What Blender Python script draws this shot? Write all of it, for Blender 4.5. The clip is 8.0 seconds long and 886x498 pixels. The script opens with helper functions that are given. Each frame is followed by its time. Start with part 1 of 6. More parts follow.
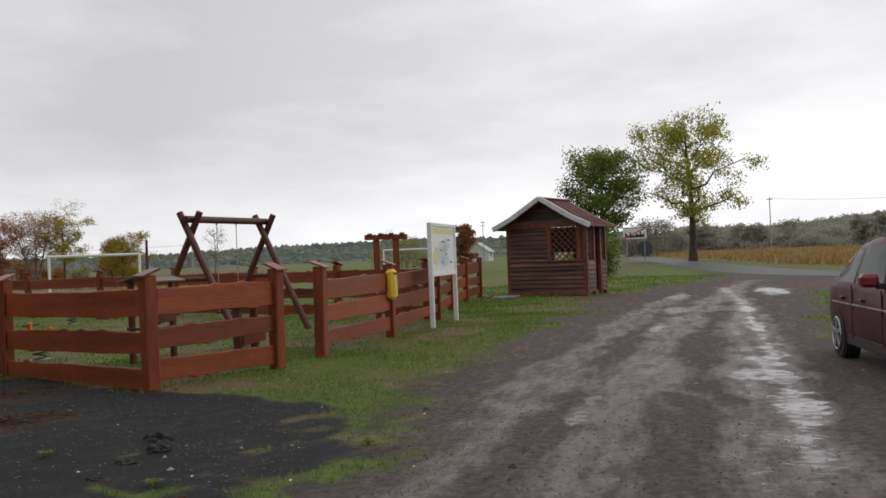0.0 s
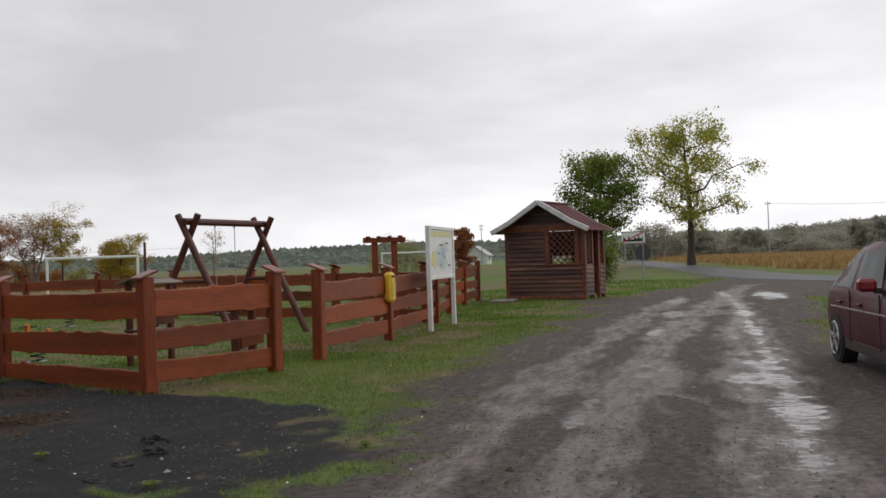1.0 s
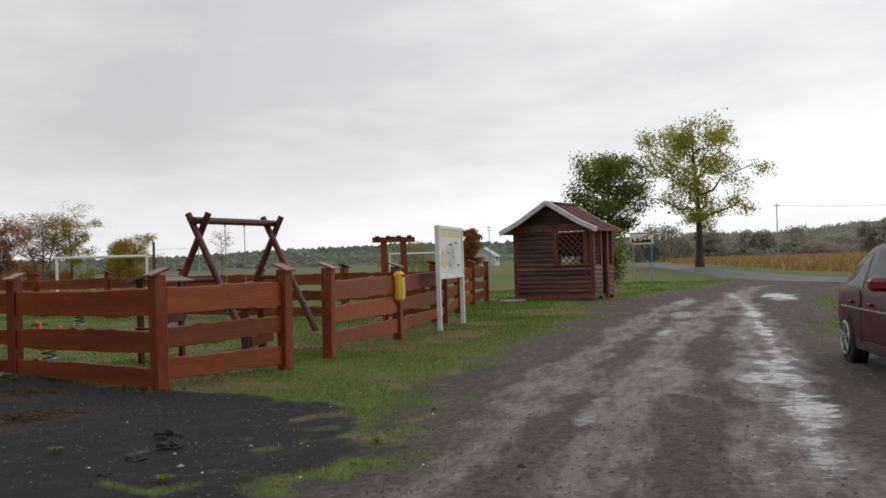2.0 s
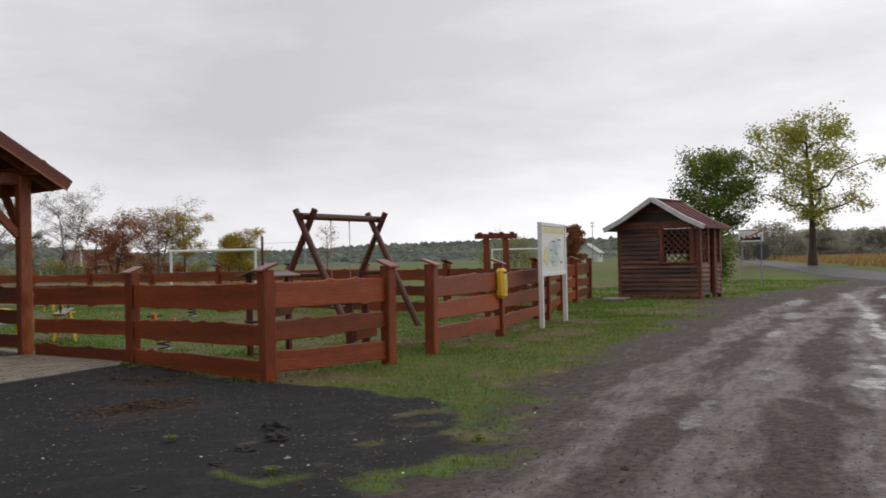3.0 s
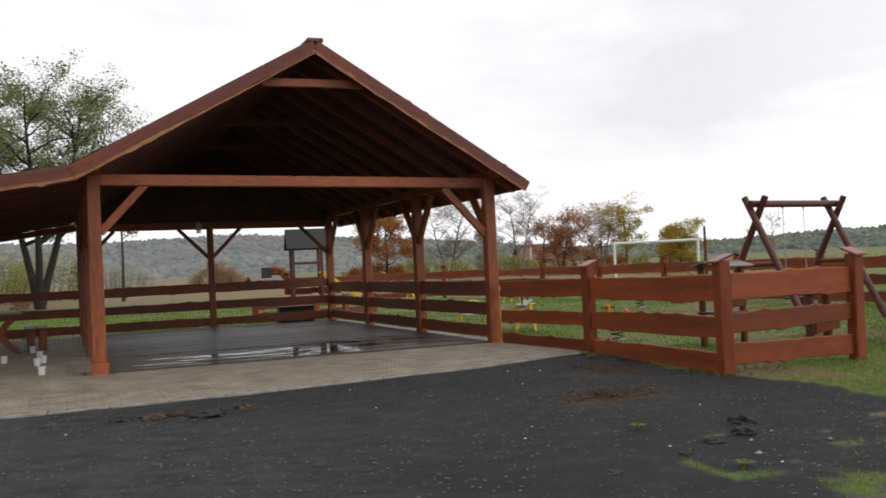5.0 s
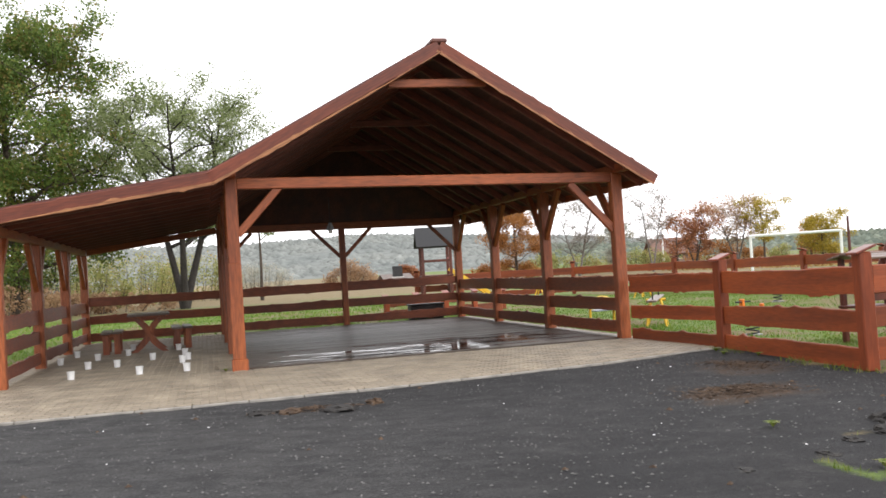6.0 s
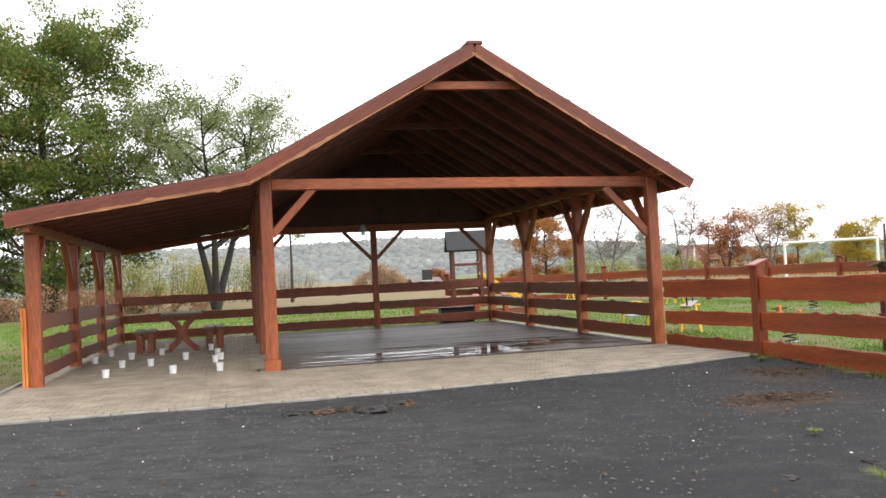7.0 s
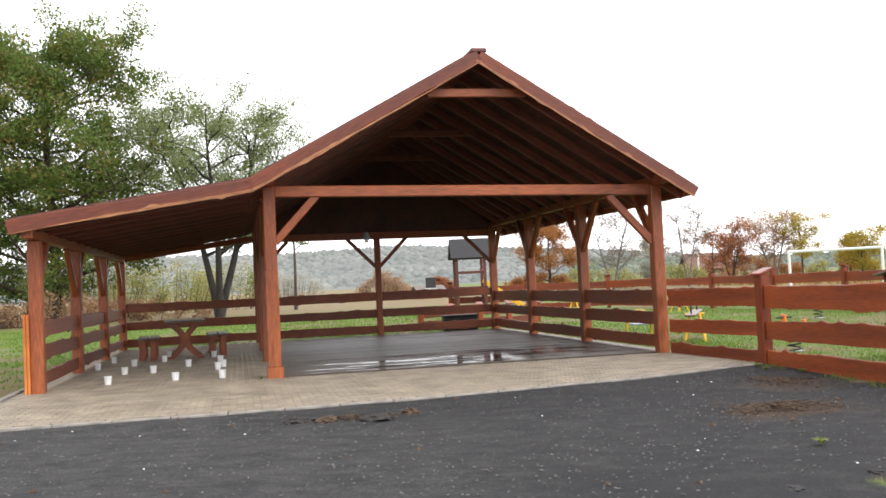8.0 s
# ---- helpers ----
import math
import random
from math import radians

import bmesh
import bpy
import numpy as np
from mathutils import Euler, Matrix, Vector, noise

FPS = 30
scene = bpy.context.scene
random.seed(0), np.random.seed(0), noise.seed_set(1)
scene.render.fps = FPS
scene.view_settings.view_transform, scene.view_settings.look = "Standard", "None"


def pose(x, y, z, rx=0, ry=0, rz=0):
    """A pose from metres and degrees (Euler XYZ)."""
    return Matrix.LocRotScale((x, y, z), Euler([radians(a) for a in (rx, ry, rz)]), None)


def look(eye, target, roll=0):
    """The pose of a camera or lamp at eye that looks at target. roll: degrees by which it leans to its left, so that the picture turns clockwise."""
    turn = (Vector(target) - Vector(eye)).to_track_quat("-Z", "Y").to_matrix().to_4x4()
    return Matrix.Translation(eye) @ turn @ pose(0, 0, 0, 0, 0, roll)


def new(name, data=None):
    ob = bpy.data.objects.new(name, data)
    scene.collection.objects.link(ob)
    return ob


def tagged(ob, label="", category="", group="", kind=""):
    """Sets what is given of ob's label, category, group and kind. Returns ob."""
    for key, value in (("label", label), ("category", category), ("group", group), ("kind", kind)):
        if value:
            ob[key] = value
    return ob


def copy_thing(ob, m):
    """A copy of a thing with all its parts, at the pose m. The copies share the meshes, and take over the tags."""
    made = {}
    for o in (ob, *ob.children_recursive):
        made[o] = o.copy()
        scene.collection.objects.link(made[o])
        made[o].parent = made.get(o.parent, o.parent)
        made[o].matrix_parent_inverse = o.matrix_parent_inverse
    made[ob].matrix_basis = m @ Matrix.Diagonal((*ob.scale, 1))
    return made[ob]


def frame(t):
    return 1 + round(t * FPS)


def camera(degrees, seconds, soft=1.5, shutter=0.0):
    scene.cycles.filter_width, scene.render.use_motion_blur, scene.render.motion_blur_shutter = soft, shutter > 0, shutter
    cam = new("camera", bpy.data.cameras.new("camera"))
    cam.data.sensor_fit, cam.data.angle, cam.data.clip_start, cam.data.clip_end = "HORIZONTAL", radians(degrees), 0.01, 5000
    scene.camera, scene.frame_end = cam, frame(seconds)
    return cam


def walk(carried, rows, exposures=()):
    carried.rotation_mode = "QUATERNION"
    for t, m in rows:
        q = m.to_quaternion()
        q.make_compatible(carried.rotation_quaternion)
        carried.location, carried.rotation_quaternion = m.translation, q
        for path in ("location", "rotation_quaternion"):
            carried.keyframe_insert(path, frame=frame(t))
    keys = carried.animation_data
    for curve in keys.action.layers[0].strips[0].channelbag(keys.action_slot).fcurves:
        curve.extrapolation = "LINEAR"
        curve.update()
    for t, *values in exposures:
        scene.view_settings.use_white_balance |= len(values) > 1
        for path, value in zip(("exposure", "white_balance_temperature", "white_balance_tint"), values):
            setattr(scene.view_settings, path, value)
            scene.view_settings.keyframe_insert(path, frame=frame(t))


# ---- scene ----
cam = camera(49.7, 8.0, soft=1.6, shutter=0.2)
PATH = [
    (0, (-7.048, -9.366, 1.44), (-5.427, -8.195, 1.456), -2.2),
    (0.5, (-7.065, -9.385, 1.447), (-5.44, -8.219, 1.469), -2.0),
    (1, (-7.045, -9.367, 1.435), (-5.422, -8.199, 1.458), -2.0),
    (1.2, (-7.053, -9.378, 1.443), (-5.43, -8.21, 1.467), -1.8),
    (2.3, (-7.091, -9.347, 1.395), (-5.49, -8.148, 1.424), -1.9),
    (2.5, (-7.075, -9.357, 1.417), (-5.502, -8.123, 1.445), -1.7),
    (3, (-7.1, -9.353, 1.43), (-5.621, -8.007, 1.452), -1.3),
    (3.5, (-7.134, -9.324, 1.428), (-5.805, -7.829, 1.451), -1.0),
    (4, (-7.204, -9.326, 1.435), (-6.064, -7.683, 1.463), -1.7),
    (4.5, (-7.266, -9.332, 1.445), (-6.329, -7.566, 1.479), -2.6),
    (5, (-7.311, -9.352, 1.457), (-6.567, -7.496, 1.491), -2.7),
    (5.2, (-7.362, -9.386, 1.48), (-6.677, -7.507, 1.51), -2.9),
    (6.3, (-7.27, -9.423, 1.445), (-6.819, -7.475, 1.492), -3.5),
    (6.5, (-7.325, -9.374, 1.452), (-6.882, -7.424, 1.5), -3.4),
    (7, (-7.345, -9.354, 1.43), (-6.916, -7.401, 1.484), -2.9),
    (7.5, (-7.273, -9.356, 1.411), (-6.848, -7.403, 1.481), -2.8),
    (8, (-7.333, -9.317, 1.425), (-6.911, -7.363, 1.496), -2.7),
]
walk(cam, [(t, look(eye, target, roll)) for t, eye, target, roll in PATH], exposures=[(0, 0.0), (4.0, 0.0), (4.5, 0.12), (5.0, 0.5), (5.3, 0.75), (6.2, 1.57), (8, 1.63)])

# ---- world, sun, exposure ----
world = bpy.data.worlds.new("overcast_sky")
scene.world = world
world.use_nodes = True
wn, wl = world.node_tree.nodes, world.node_tree.links
wn.clear()


def wnode(kind, **kw):
    n = wn.new(kind)
    for k, v in kw.items():
        n.inputs[k].default_value = v
    return n


sky = wn.new("ShaderNodeTexSky")
sky.sky_type, sky.sun_disc = "NISHITA", False
sky.sun_elevation, sky.sun_rotation = radians(35), radians(140)
coord = wn.new("ShaderNodeTexCoord")
stretch = wn.new("ShaderNodeMapping")
stretch.inputs["Scale"].default_value = (1.0, 1.0, 3.6)
clouds = wnode("ShaderNodeTexNoise", Scale=2.3, Detail=8.0, Roughness=0.55, Distortion=0.15)
ramp = wn.new("ShaderNodeValToRGB")
ramp.color_ramp.elements[0].position, ramp.color_ramp.elements[0].color = 0.36, (0.59, 0.585, 0.605, 1)
ramp.color_ramp.elements[1].position, ramp.color_ramp.elements[1].color = 0.64, (0.78, 0.775, 0.79, 1)
sep = wn.new("ShaderNodeSeparateXYZ")
# the cloud cover is thinner, and so brighter, towards the east and close to the horizon
east = wn.new("ShaderNodeMapRange")
for k, v in (("From Min", 0.6), ("From Max", 0.97), ("To Min", 1.02), ("To Max", 1.30)):
    east.inputs[k].default_value = v
low = wn.new("ShaderNodeMapRange")
for k, v in (("From Min", 0.02), ("From Max", 0.13), ("To Min", 1.22), ("To Max", 1.0)):
    low.inputs[k].default_value = v
west = wn.new("ShaderNodeMapRange")
for k, v in (("From Min", -0.8), ("From Max", 0.15), ("To Min", 0.72), ("To Max", 1.0)):
    west.inputs[k].default_value = v
mul0 = wn.new("ShaderNodeMath"); mul0.operation = "MULTIPLY"
mul1 = wn.new("ShaderNodeMath"); mul1.operation = "MULTIPLY"
mulc = wn.new("ShaderNodeVectorMath"); mulc.operation = "SCALE"
skys = wn.new("ShaderNodeVectorMath"); skys.operation = "SCALE"
skys.inputs["Scale"].default_value = 0.003
add = wn.new("ShaderNodeVectorMath"); add.operation = "ADD"
bg = wnode("ShaderNodeBackground", Strength=1.0)
out = wn.new("ShaderNodeOutputWorld")
wl.new(coord.outputs["Generated"], stretch.inputs["Vector"])
wl.new(stretch.outputs["Vector"], clouds.inputs["Vector"])
wl.new(clouds.outputs["Fac"], ramp.inputs["Fac"])
wl.new(coord.outputs["Generated"], sep.inputs["Vector"])
wl.new(sep.outputs["X"], east.inputs["Value"])
wl.new(sep.outputs["Z"], low.inputs["Value"])
wl.new(sep.outputs["X"], west.inputs["Value"])
wl.new(east.outputs["Result"], mul0.inputs[0])
wl.new(west.outputs["Result"], mul0.inputs[1])
wl.new(mul0.outputs["Value"], mul1.inputs[0])
wl.new(low.outputs["Result"], mul1.inputs[1])
wl.new(ramp.outputs["Color"], mulc.inputs[0])
wl.new(mul1.outputs["Value"], mulc.inputs["Scale"])
wl.new(sky.outputs["Color"], skys.inputs[0])
wl.new(mulc.outputs["Vector"], add.inputs[0])
wl.new(skys.outputs["Vector"], add.inputs[1])
wl.new(add.outputs["Vector"], bg.inputs["Color"])
wl.new(bg.outputs["Background"], out.inputs["Surface"])

sun = new("sun", bpy.data.lights.new("sun", "SUN"))
sun.data.energy, sun.data.angle, sun.data.color = 0.4, radians(25), (1.0, 0.97, 0.93)
sun.matrix_world = look((0, 0, 60), (-60 * math.cos(radians(50)), 60 * math.sin(radians(50)), 18))


# ---- materials ----
def mat(name, c1, c2, scale=6.0, rough=0.65, bump=0.25, stretch=(1, 1, 1), fine=40.0, dark=0.35, rand=0.0, metal=0.0, spec=0.5, island=0.0, lo=0.35, hi=0.65, dist=0.01, span=0.15):
    """Two colours mixed by a broad noise, a fine grain over them, relief from the grain, and chance differences between pieces."""
    m = bpy.data.materials.new(name)
    m.use_nodes = True
    n, l = m.node_tree.nodes, m.node_tree.links
    b = n["Principled BSDF"]
    b.inputs["Metallic"].default_value, b.inputs["Specular IOR Level"].default_value = metal, spec
    tc, mp = n.new("ShaderNodeTexCoord"), n.new("ShaderNodeMapping")
    mp.inputs["Scale"].default_value = stretch
    l.new(tc.outputs["Object"], mp.inputs["Vector"])
    n1, n2 = n.new("ShaderNodeTexNoise"), n.new("ShaderNodeTexNoise")
    n1.inputs["Scale"].default_value, n1.inputs["Detail"].default_value = scale, 5
    n2.inputs["Scale"].default_value, n2.inputs["Detail"].default_value = fine, 4
    l.new(mp.outputs["Vector"], n1.inputs["Vector"])
    l.new(mp.outputs["Vector"], n2.inputs["Vector"])
    r = n.new("ShaderNodeValToRGB")
    r.color_ramp.elements[0].position, r.color_ramp.elements[0].color = lo, (*c1, 1)
    r.color_ramp.elements[1].position, r.color_ramp.elements[1].color = hi, (*c2, 1)
    l.new(n1.outputs["Fac"], r.inputs["Fac"])
    g = n.new("ShaderNodeMapRange")
    g.inputs["From Min"].default_value, g.inputs["From Max"].default_value = 0.3, 0.7
    g.inputs["To Min"].default_value, g.inputs["To Max"].default_value = 1 - dark, 1 + dark * 0.6
    l.new(n2.outputs["Fac"], g.inputs["Value"])
    fac = g.outputs["Result"]
    for amount, kind in ((rand, "o"), (island, "g")):
        if amount:
            src = n.new("ShaderNodeObjectInfo").outputs["Random"] if kind == "o" else n.new("ShaderNodeNewGeometry").outputs["Random Per Island"]
            q, w = n.new("ShaderNodeMapRange"), n.new("ShaderNodeMath")
            q.inputs["To Min"].default_value, q.inputs["To Max"].default_value = 1 - amount, 1 + amount
            w.operation = "MULTIPLY"
            l.new(src, q.inputs["Value"])
            l.new(fac, w.inputs[0])
            l.new(q.outputs["Result"], w.inputs[1])
            fac = w.outputs["Value"]
    v = n.new("ShaderNodeVectorMath")
    v.operation = "SCALE"
    l.new(r.outputs["Color"], v.inputs[0])
    l.new(fac, v.inputs["Scale"])
    l.new(v.outputs["Vector"], b.inputs["Base Color"])
    rr = n.new("ShaderNodeMapRange")
    rr.inputs["To Min"].default_value, rr.inputs["To Max"].default_value = max(rough - span, 0.02), min(rough + span, 1)
    l.new(n1.outputs["Fac"], rr.inputs["Value"])
    l.new(rr.outputs["Result"], b.inputs["Roughness"])
    if bump:
        bp = n.new("ShaderNodeBump")
        bp.inputs["Strength"].default_value, bp.inputs["Distance"].default_value = bump, dist
        l.new(n2.outputs["Fac"], bp.inputs["Height"])
        l.new(bp.outputs["Normal"], b.inputs["Normal"])
    return m


ALONG_X, ALONG_Z, ALONG_Y = (0.12, 1, 1), (1, 1, 0.12), (1, 0.12, 1)
wood_board = mat("red_stained_board", (0.150, 0.032, 0.010), (0.290, 0.064, 0.018), 4, 0.5, 0.25, ALONG_X, 45, 0.25, rand=0.3, spec=0.35)
wood_post = mat("red_stained_post", (0.165, 0.033, 0.010), (0.305, 0.063, 0.018), 4, 0.5, 0.25, ALONG_Z, 45, 0.25, rand=0.2, spec=0.35)
wood_cap = mat("red_stained_cap", (0.16, 0.03, 0.014), (0.30, 0.07, 0.035), 6, 0.35, 0.3, ALONG_X, 40, 0.4, rand=0.3)
wood_fresh = mat("fresh_orange_plank", (0.46, 0.12, 0.022), (0.62, 0.2, 0.04), 5, 0.5, 0.2, ALONG_Z, 40, 0.3)
wood_frame_z = mat("brown_stained_post", (0.19, 0.043, 0.012), (0.34, 0.090, 0.025), 3, 0.5, 0.3, ALONG_Z, 40, 0.4, rand=0.12)
wood_frame_x = mat("brown_stained_beam", (0.185, 0.041, 0.012), (0.31, 0.080, 0.023), 3, 0.5, 0.3, ALONG_X, 40, 0.4, rand=0.12)
# Lining colour is darkened to hold the shade under the roof.
wood_lining = mat("shaded_roof_lining", (0.046, 0.019, 0.013), (0.090, 0.033, 0.021), 3, 0.7, 0.3, ALONG_Y, 30, 0.4, island=0.2)
wood_barge = mat("dark_red_barge_board", (0.11, 0.023, 0.010), (0.19, 0.042, 0.017), 3, 0.5, 0.3, ALONG_X, 40, 0.3)
wood_edge = mat("pale_raw_edge", (0.28, 0.11, 0.045), (0.42, 0.19, 0.08), 5, 0.6, 0.2, ALONG_X, 40, 0.4)
# Darkened copy of wood_frame_x: under-roof shade is put into its colour.
wood_rafter = mat("shaded_rafter", (0.085, 0.024, 0.014), (0.165, 0.044, 0.023), 3, 0.55, 0.3, ALONG_X, 40, 0.4, rand=0.2)
wood_dark = mat("dark_brown_log", (0.075, 0.018, 0.011), (0.13, 0.032, 0.018), 4, 0.5, 0.3, ALONG_Z, 40, 0.4, rand=0.15)
# Darker copy of wood_board with shade put into its colour.
wood_rail = mat("rough_shaded_board", (0.14, 0.030, 0.010), (0.235, 0.056, 0.018), 4, 0.5, 0.3, ALONG_X, 45, 0.4, rand=0.2)
wood_hut = mat("weathered_brown_siding", (0.045, 0.019, 0.013), (0.24, 0.105, 0.065), 5, 0.6, 0.6, (0.05, 1, 1), 24, 0.7, rand=0.45, lo=0.38, hi=0.72)
wood_hut_post = mat("red_brown_hut_post", (0.13, 0.034, 0.018), (0.26, 0.080, 0.042), 5, 0.6, 0.3, ALONG_Z, 40, 0.4, rand=0.2)
wood_grey = mat("grey_weathered_wood", (0.10, 0.065, 0.05), (0.2, 0.14, 0.11), 5, 0.4, 0.3, ALONG_X, 40, 0.3, rand=0.2)
sheet_red = mat("dark_red_roof_sheet", (0.09, 0.016, 0.014), (0.15, 0.032, 0.026), 4, 0.6, 0.2, (1, 1, 1), 30, 0.3)
sheet_brown = mat("brown_roof_sheet", (0.09, 0.026, 0.018), (0.15, 0.045, 0.03), 4, 0.4, 0.2, (1, 1, 1), 30, 0.3)
zinc = mat("galvanised_flashing", (0.58, 0.59, 0.61), (0.74, 0.75, 0.77), 5, 0.4, 0.1, (1, 1, 1), 40, 0.12, metal=0.15)
white_paint = mat("white_painted_steel", (0.74, 0.74, 0.72), (0.84, 0.84, 0.82), 5, 0.45, 0.1, (1, 1, 1), 60, 0.1)
steel = mat("grey_galvanised_steel", (0.28, 0.29, 0.30), (0.42, 0.43, 0.44), 6, 0.4, 0.1, (1, 1, 1), 60, 0.15, metal=0.5)
yellow = mat("yellow_paint", (0.72, 0.42, 0.02), (0.82, 0.52, 0.04), 5, 0.4, 0.1, (1, 1, 1), 60, 0.15)
red_paint = mat("red_paint", (0.5, 0.02, 0.02), (0.62, 0.04, 0.03), 5, 0.4, 0.1, (1, 1, 1), 60, 0.15)
blue_seat = mat("pale_blue_seat", (0.22, 0.27, 0.36), (0.34, 0.38, 0.46), 5, 0.4, 0.1, (1, 1, 1), 60, 0.15)
orange_paint = mat("orange_paint", (0.7, 0.16, 0.02), (0.8, 0.24, 0.03), 5, 0.4, 0.1, (1, 1, 1), 60, 0.15)
rubber = mat("black_rubber", (0.012, 0.012, 0.013), (0.028, 0.028, 0.03), 20, 0.6, 0.3, (1, 1, 1), 80, 0.3)
bark = mat("brown_bark", (0.045, 0.032, 0.024), (0.11, 0.085, 0.065), 6, 0.9, 0.8, (1, 1, 0.3), 25, 0.4, dist=0.04)
bark_dark = mat("dark_wet_bark", (0.016, 0.013, 0.011), (0.042, 0.034, 0.028), 6, 0.9, 0.6, (1, 1, 0.3), 25, 0.4, dist=0.04)
bark_pale = mat("pale_grey_bark", (0.13, 0.115, 0.10), (0.24, 0.22, 0.20), 6, 0.9, 0.5, (1, 1, 0.3), 25, 0.3, dist=0.03)
concrete = mat("pale_concrete_kerb", (0.20, 0.185, 0.165), (0.33, 0.305, 0.27), 5, 0.75, 0.3, (1, 1, 1), 60, 0.2)
paver_m = mat("beige_concrete_paver", (0.200, 0.163, 0.118), (0.325, 0.270, 0.198), 2.2, 0.55, 0.3, (1, 1, 1), 70, 0.25, rand=0.12, island=0.12)
joint_m = mat("dark_joint_sand", (0.05, 0.043, 0.035), (0.09, 0.078, 0.06), 4, 0.9, 0.3, (1, 1, 1), 60, 0.3)
deck_m = mat("wet_dark_deck_board", (0.055, 0.040, 0.030), (0.115, 0.086, 0.066), 1.3, 0.50, 0.3, (0.10, 0.8, 1), 40, 0.3, rand=0.2, lo=0.3, hi=0.7, span=0.3)
plastic_white = mat("white_plastic", (0.75, 0.75, 0.74), (0.85, 0.85, 0.84), 8, 0.35, 0.05, (1, 1, 1), 60, 0.08)
gable_lattice = mat("lattice_strip", (0.10, 0.040, 0.026), (0.20, 0.080, 0.050), 6, 0.6, 0.3, ALONG_X, 40, 0.4)


def leafmat(name, c1, c2, c3=None):
    """Leaves: a colour of its own for each leaf, some light passing through."""
    m = bpy.data.materials.new(name)
    m.use_nodes = True
    n, l = m.node_tree.nodes, m.node_tree.links
    b = n["Principled BSDF"]
    b.inputs["Roughness"].default_value = 0.6
    b.inputs["Specular IOR Level"].default_value = 0.25
    geo, r = n.new("ShaderNodeNewGeometry"), n.new("ShaderNodeValToRGB")
    tc, no, mx = n.new("ShaderNodeTexCoord"), n.new("ShaderNodeTexNoise"), n.new("ShaderNodeMath")
    no.inputs["Scale"].default_value = 0.6
    mx.operation = "ADD"
    l.new(tc.outputs["Object"], no.inputs["Vector"])
    sc = n.new("ShaderNodeMapRange")
    sc.inputs["To Min"].default_value, sc.inputs["To Max"].default_value = -0.25, 0.25
    l.new(geo.outputs["Random Per Island"], sc.inputs["Value"])
    l.new(sc.outputs["Result"], mx.inputs[0])
    l.new(no.outputs["Fac"], mx.inputs[1])
    l.new(mx.outputs["Value"], r.inputs["Fac"])
    r.color_ramp.elements[0].position, r.color_ramp.elements[0].color = 0.25, (*c1, 1)
    r.color_ramp.elements[1].position, r.color_ramp.elements[1].color = 0.6, (*c2, 1)
    if c3:
        e = r.color_ramp.elements.new(0.78)
        e.color = (*c3, 1)
    l.new(r.outputs["Color"], b.inputs["Base Color"])
    tr, mixs = n.new("ShaderNodeBsdfTranslucent"), n.new("ShaderNodeMixShader")
    mixs.inputs["Fac"].default_value = 0.42
    l.new(r.outputs["Color"], tr.inputs["Color"])
    l.new(b.outputs["BSDF"], mixs.inputs[1])
    l.new(tr.outputs["BSDF"], mixs.inputs[2])
    l.new(mixs.outputs["Shader"], n["Material Output"].inputs["Surface"])
    return m


leaf_oak = leafmat("oak_leaf", (0.088, 0.145, 0.034), (0.172, 0.232, 0.052), (0.27, 0.21, 0.065))
leaf_willow = leafmat("willow_leaf", (0.15, 0.19, 0.075), (0.25, 0.29, 0.13))
leaf_green = leafmat("dark_green_leaf", (0.09, 0.15, 0.03), (0.19, 0.25, 0.05), (0.34, 0.32, 0.06))
leaf_yellow = leafmat("yellow_green_leaf", (0.27, 0.32, 0.05), (0.46, 0.44, 0.08), (0.60, 0.50, 0.10))
leaf_orange = leafmat("orange_leaf", (0.260, 0.111, 0.039), (0.416, 0.195, 0.058))
leaf_red = leafmat("rust_red_leaf", (0.29, 0.11, 0.055), (0.42, 0.19, 0.085))
leaf_pink = leafmat("pale_russet_twig", (0.312, 0.195, 0.117), (0.468, 0.312, 0.182))
leaf_gold = leafmat("gold_leaf", (0.286, 0.247, 0.039), (0.468, 0.351, 0.052))
leaf_bush = leafmat("yellow_green_bush", (0.25, 0.28, 0.09), (0.42, 0.41, 0.15), (0.46, 0.36, 0.17))
leaf_twig = leafmat("bare_twig", (0.208, 0.182, 0.156), (0.312, 0.273, 0.234))
# Far leaves: distance haze is lifted into their pale grey-green base colours.
leaf_wood = leafmat("hazy_wood_leaf", (0.35, 0.365, 0.315), (0.45, 0.44, 0.36), (0.55, 0.45, 0.32))
blade_m = leafmat("grass_blade", (0.105, 0.155, 0.028), (0.195, 0.235, 0.050), (0.32, 0.26, 0.10))
green_m = leafmat("fresh_grass_blade", (0.110, 0.205, 0.030), (0.185, 0.285, 0.050), (0.27, 0.30, 0.08))
straw_m = leafmat("dry_field_grass", (0.29, 0.175, 0.065), (0.43, 0.285, 0.115), (0.50, 0.39, 0.19))


# ---- builders ----
def thing(name, label, category, loc=(0, 0, 0), rz=0.0, group="", kind=""):
    ob = new(name)
    ob.empty_display_size = 0.1
    ob.matrix_world = pose(*loc, 0, 0, rz)
    return tagged(ob, label, category, group, kind)


def part(name, bm, material, parent=None, label="", m=None):
    me = bpy.data.meshes.new(name)
    bm.to_mesh(me)
    bm.free()
    me.materials.append(material)
    ob = new(name, me)
    if parent:
        ob.parent = parent
    if m is not None:
        ob.matrix_local = m
    return tagged(ob, label)


def put_mesh(name, me, parent=None, m=None, label=""):
    ob = new(name, me)
    if parent:
        ob.parent = parent
    if m is not None:
        ob.matrix_local = m
    return tagged(ob, label)


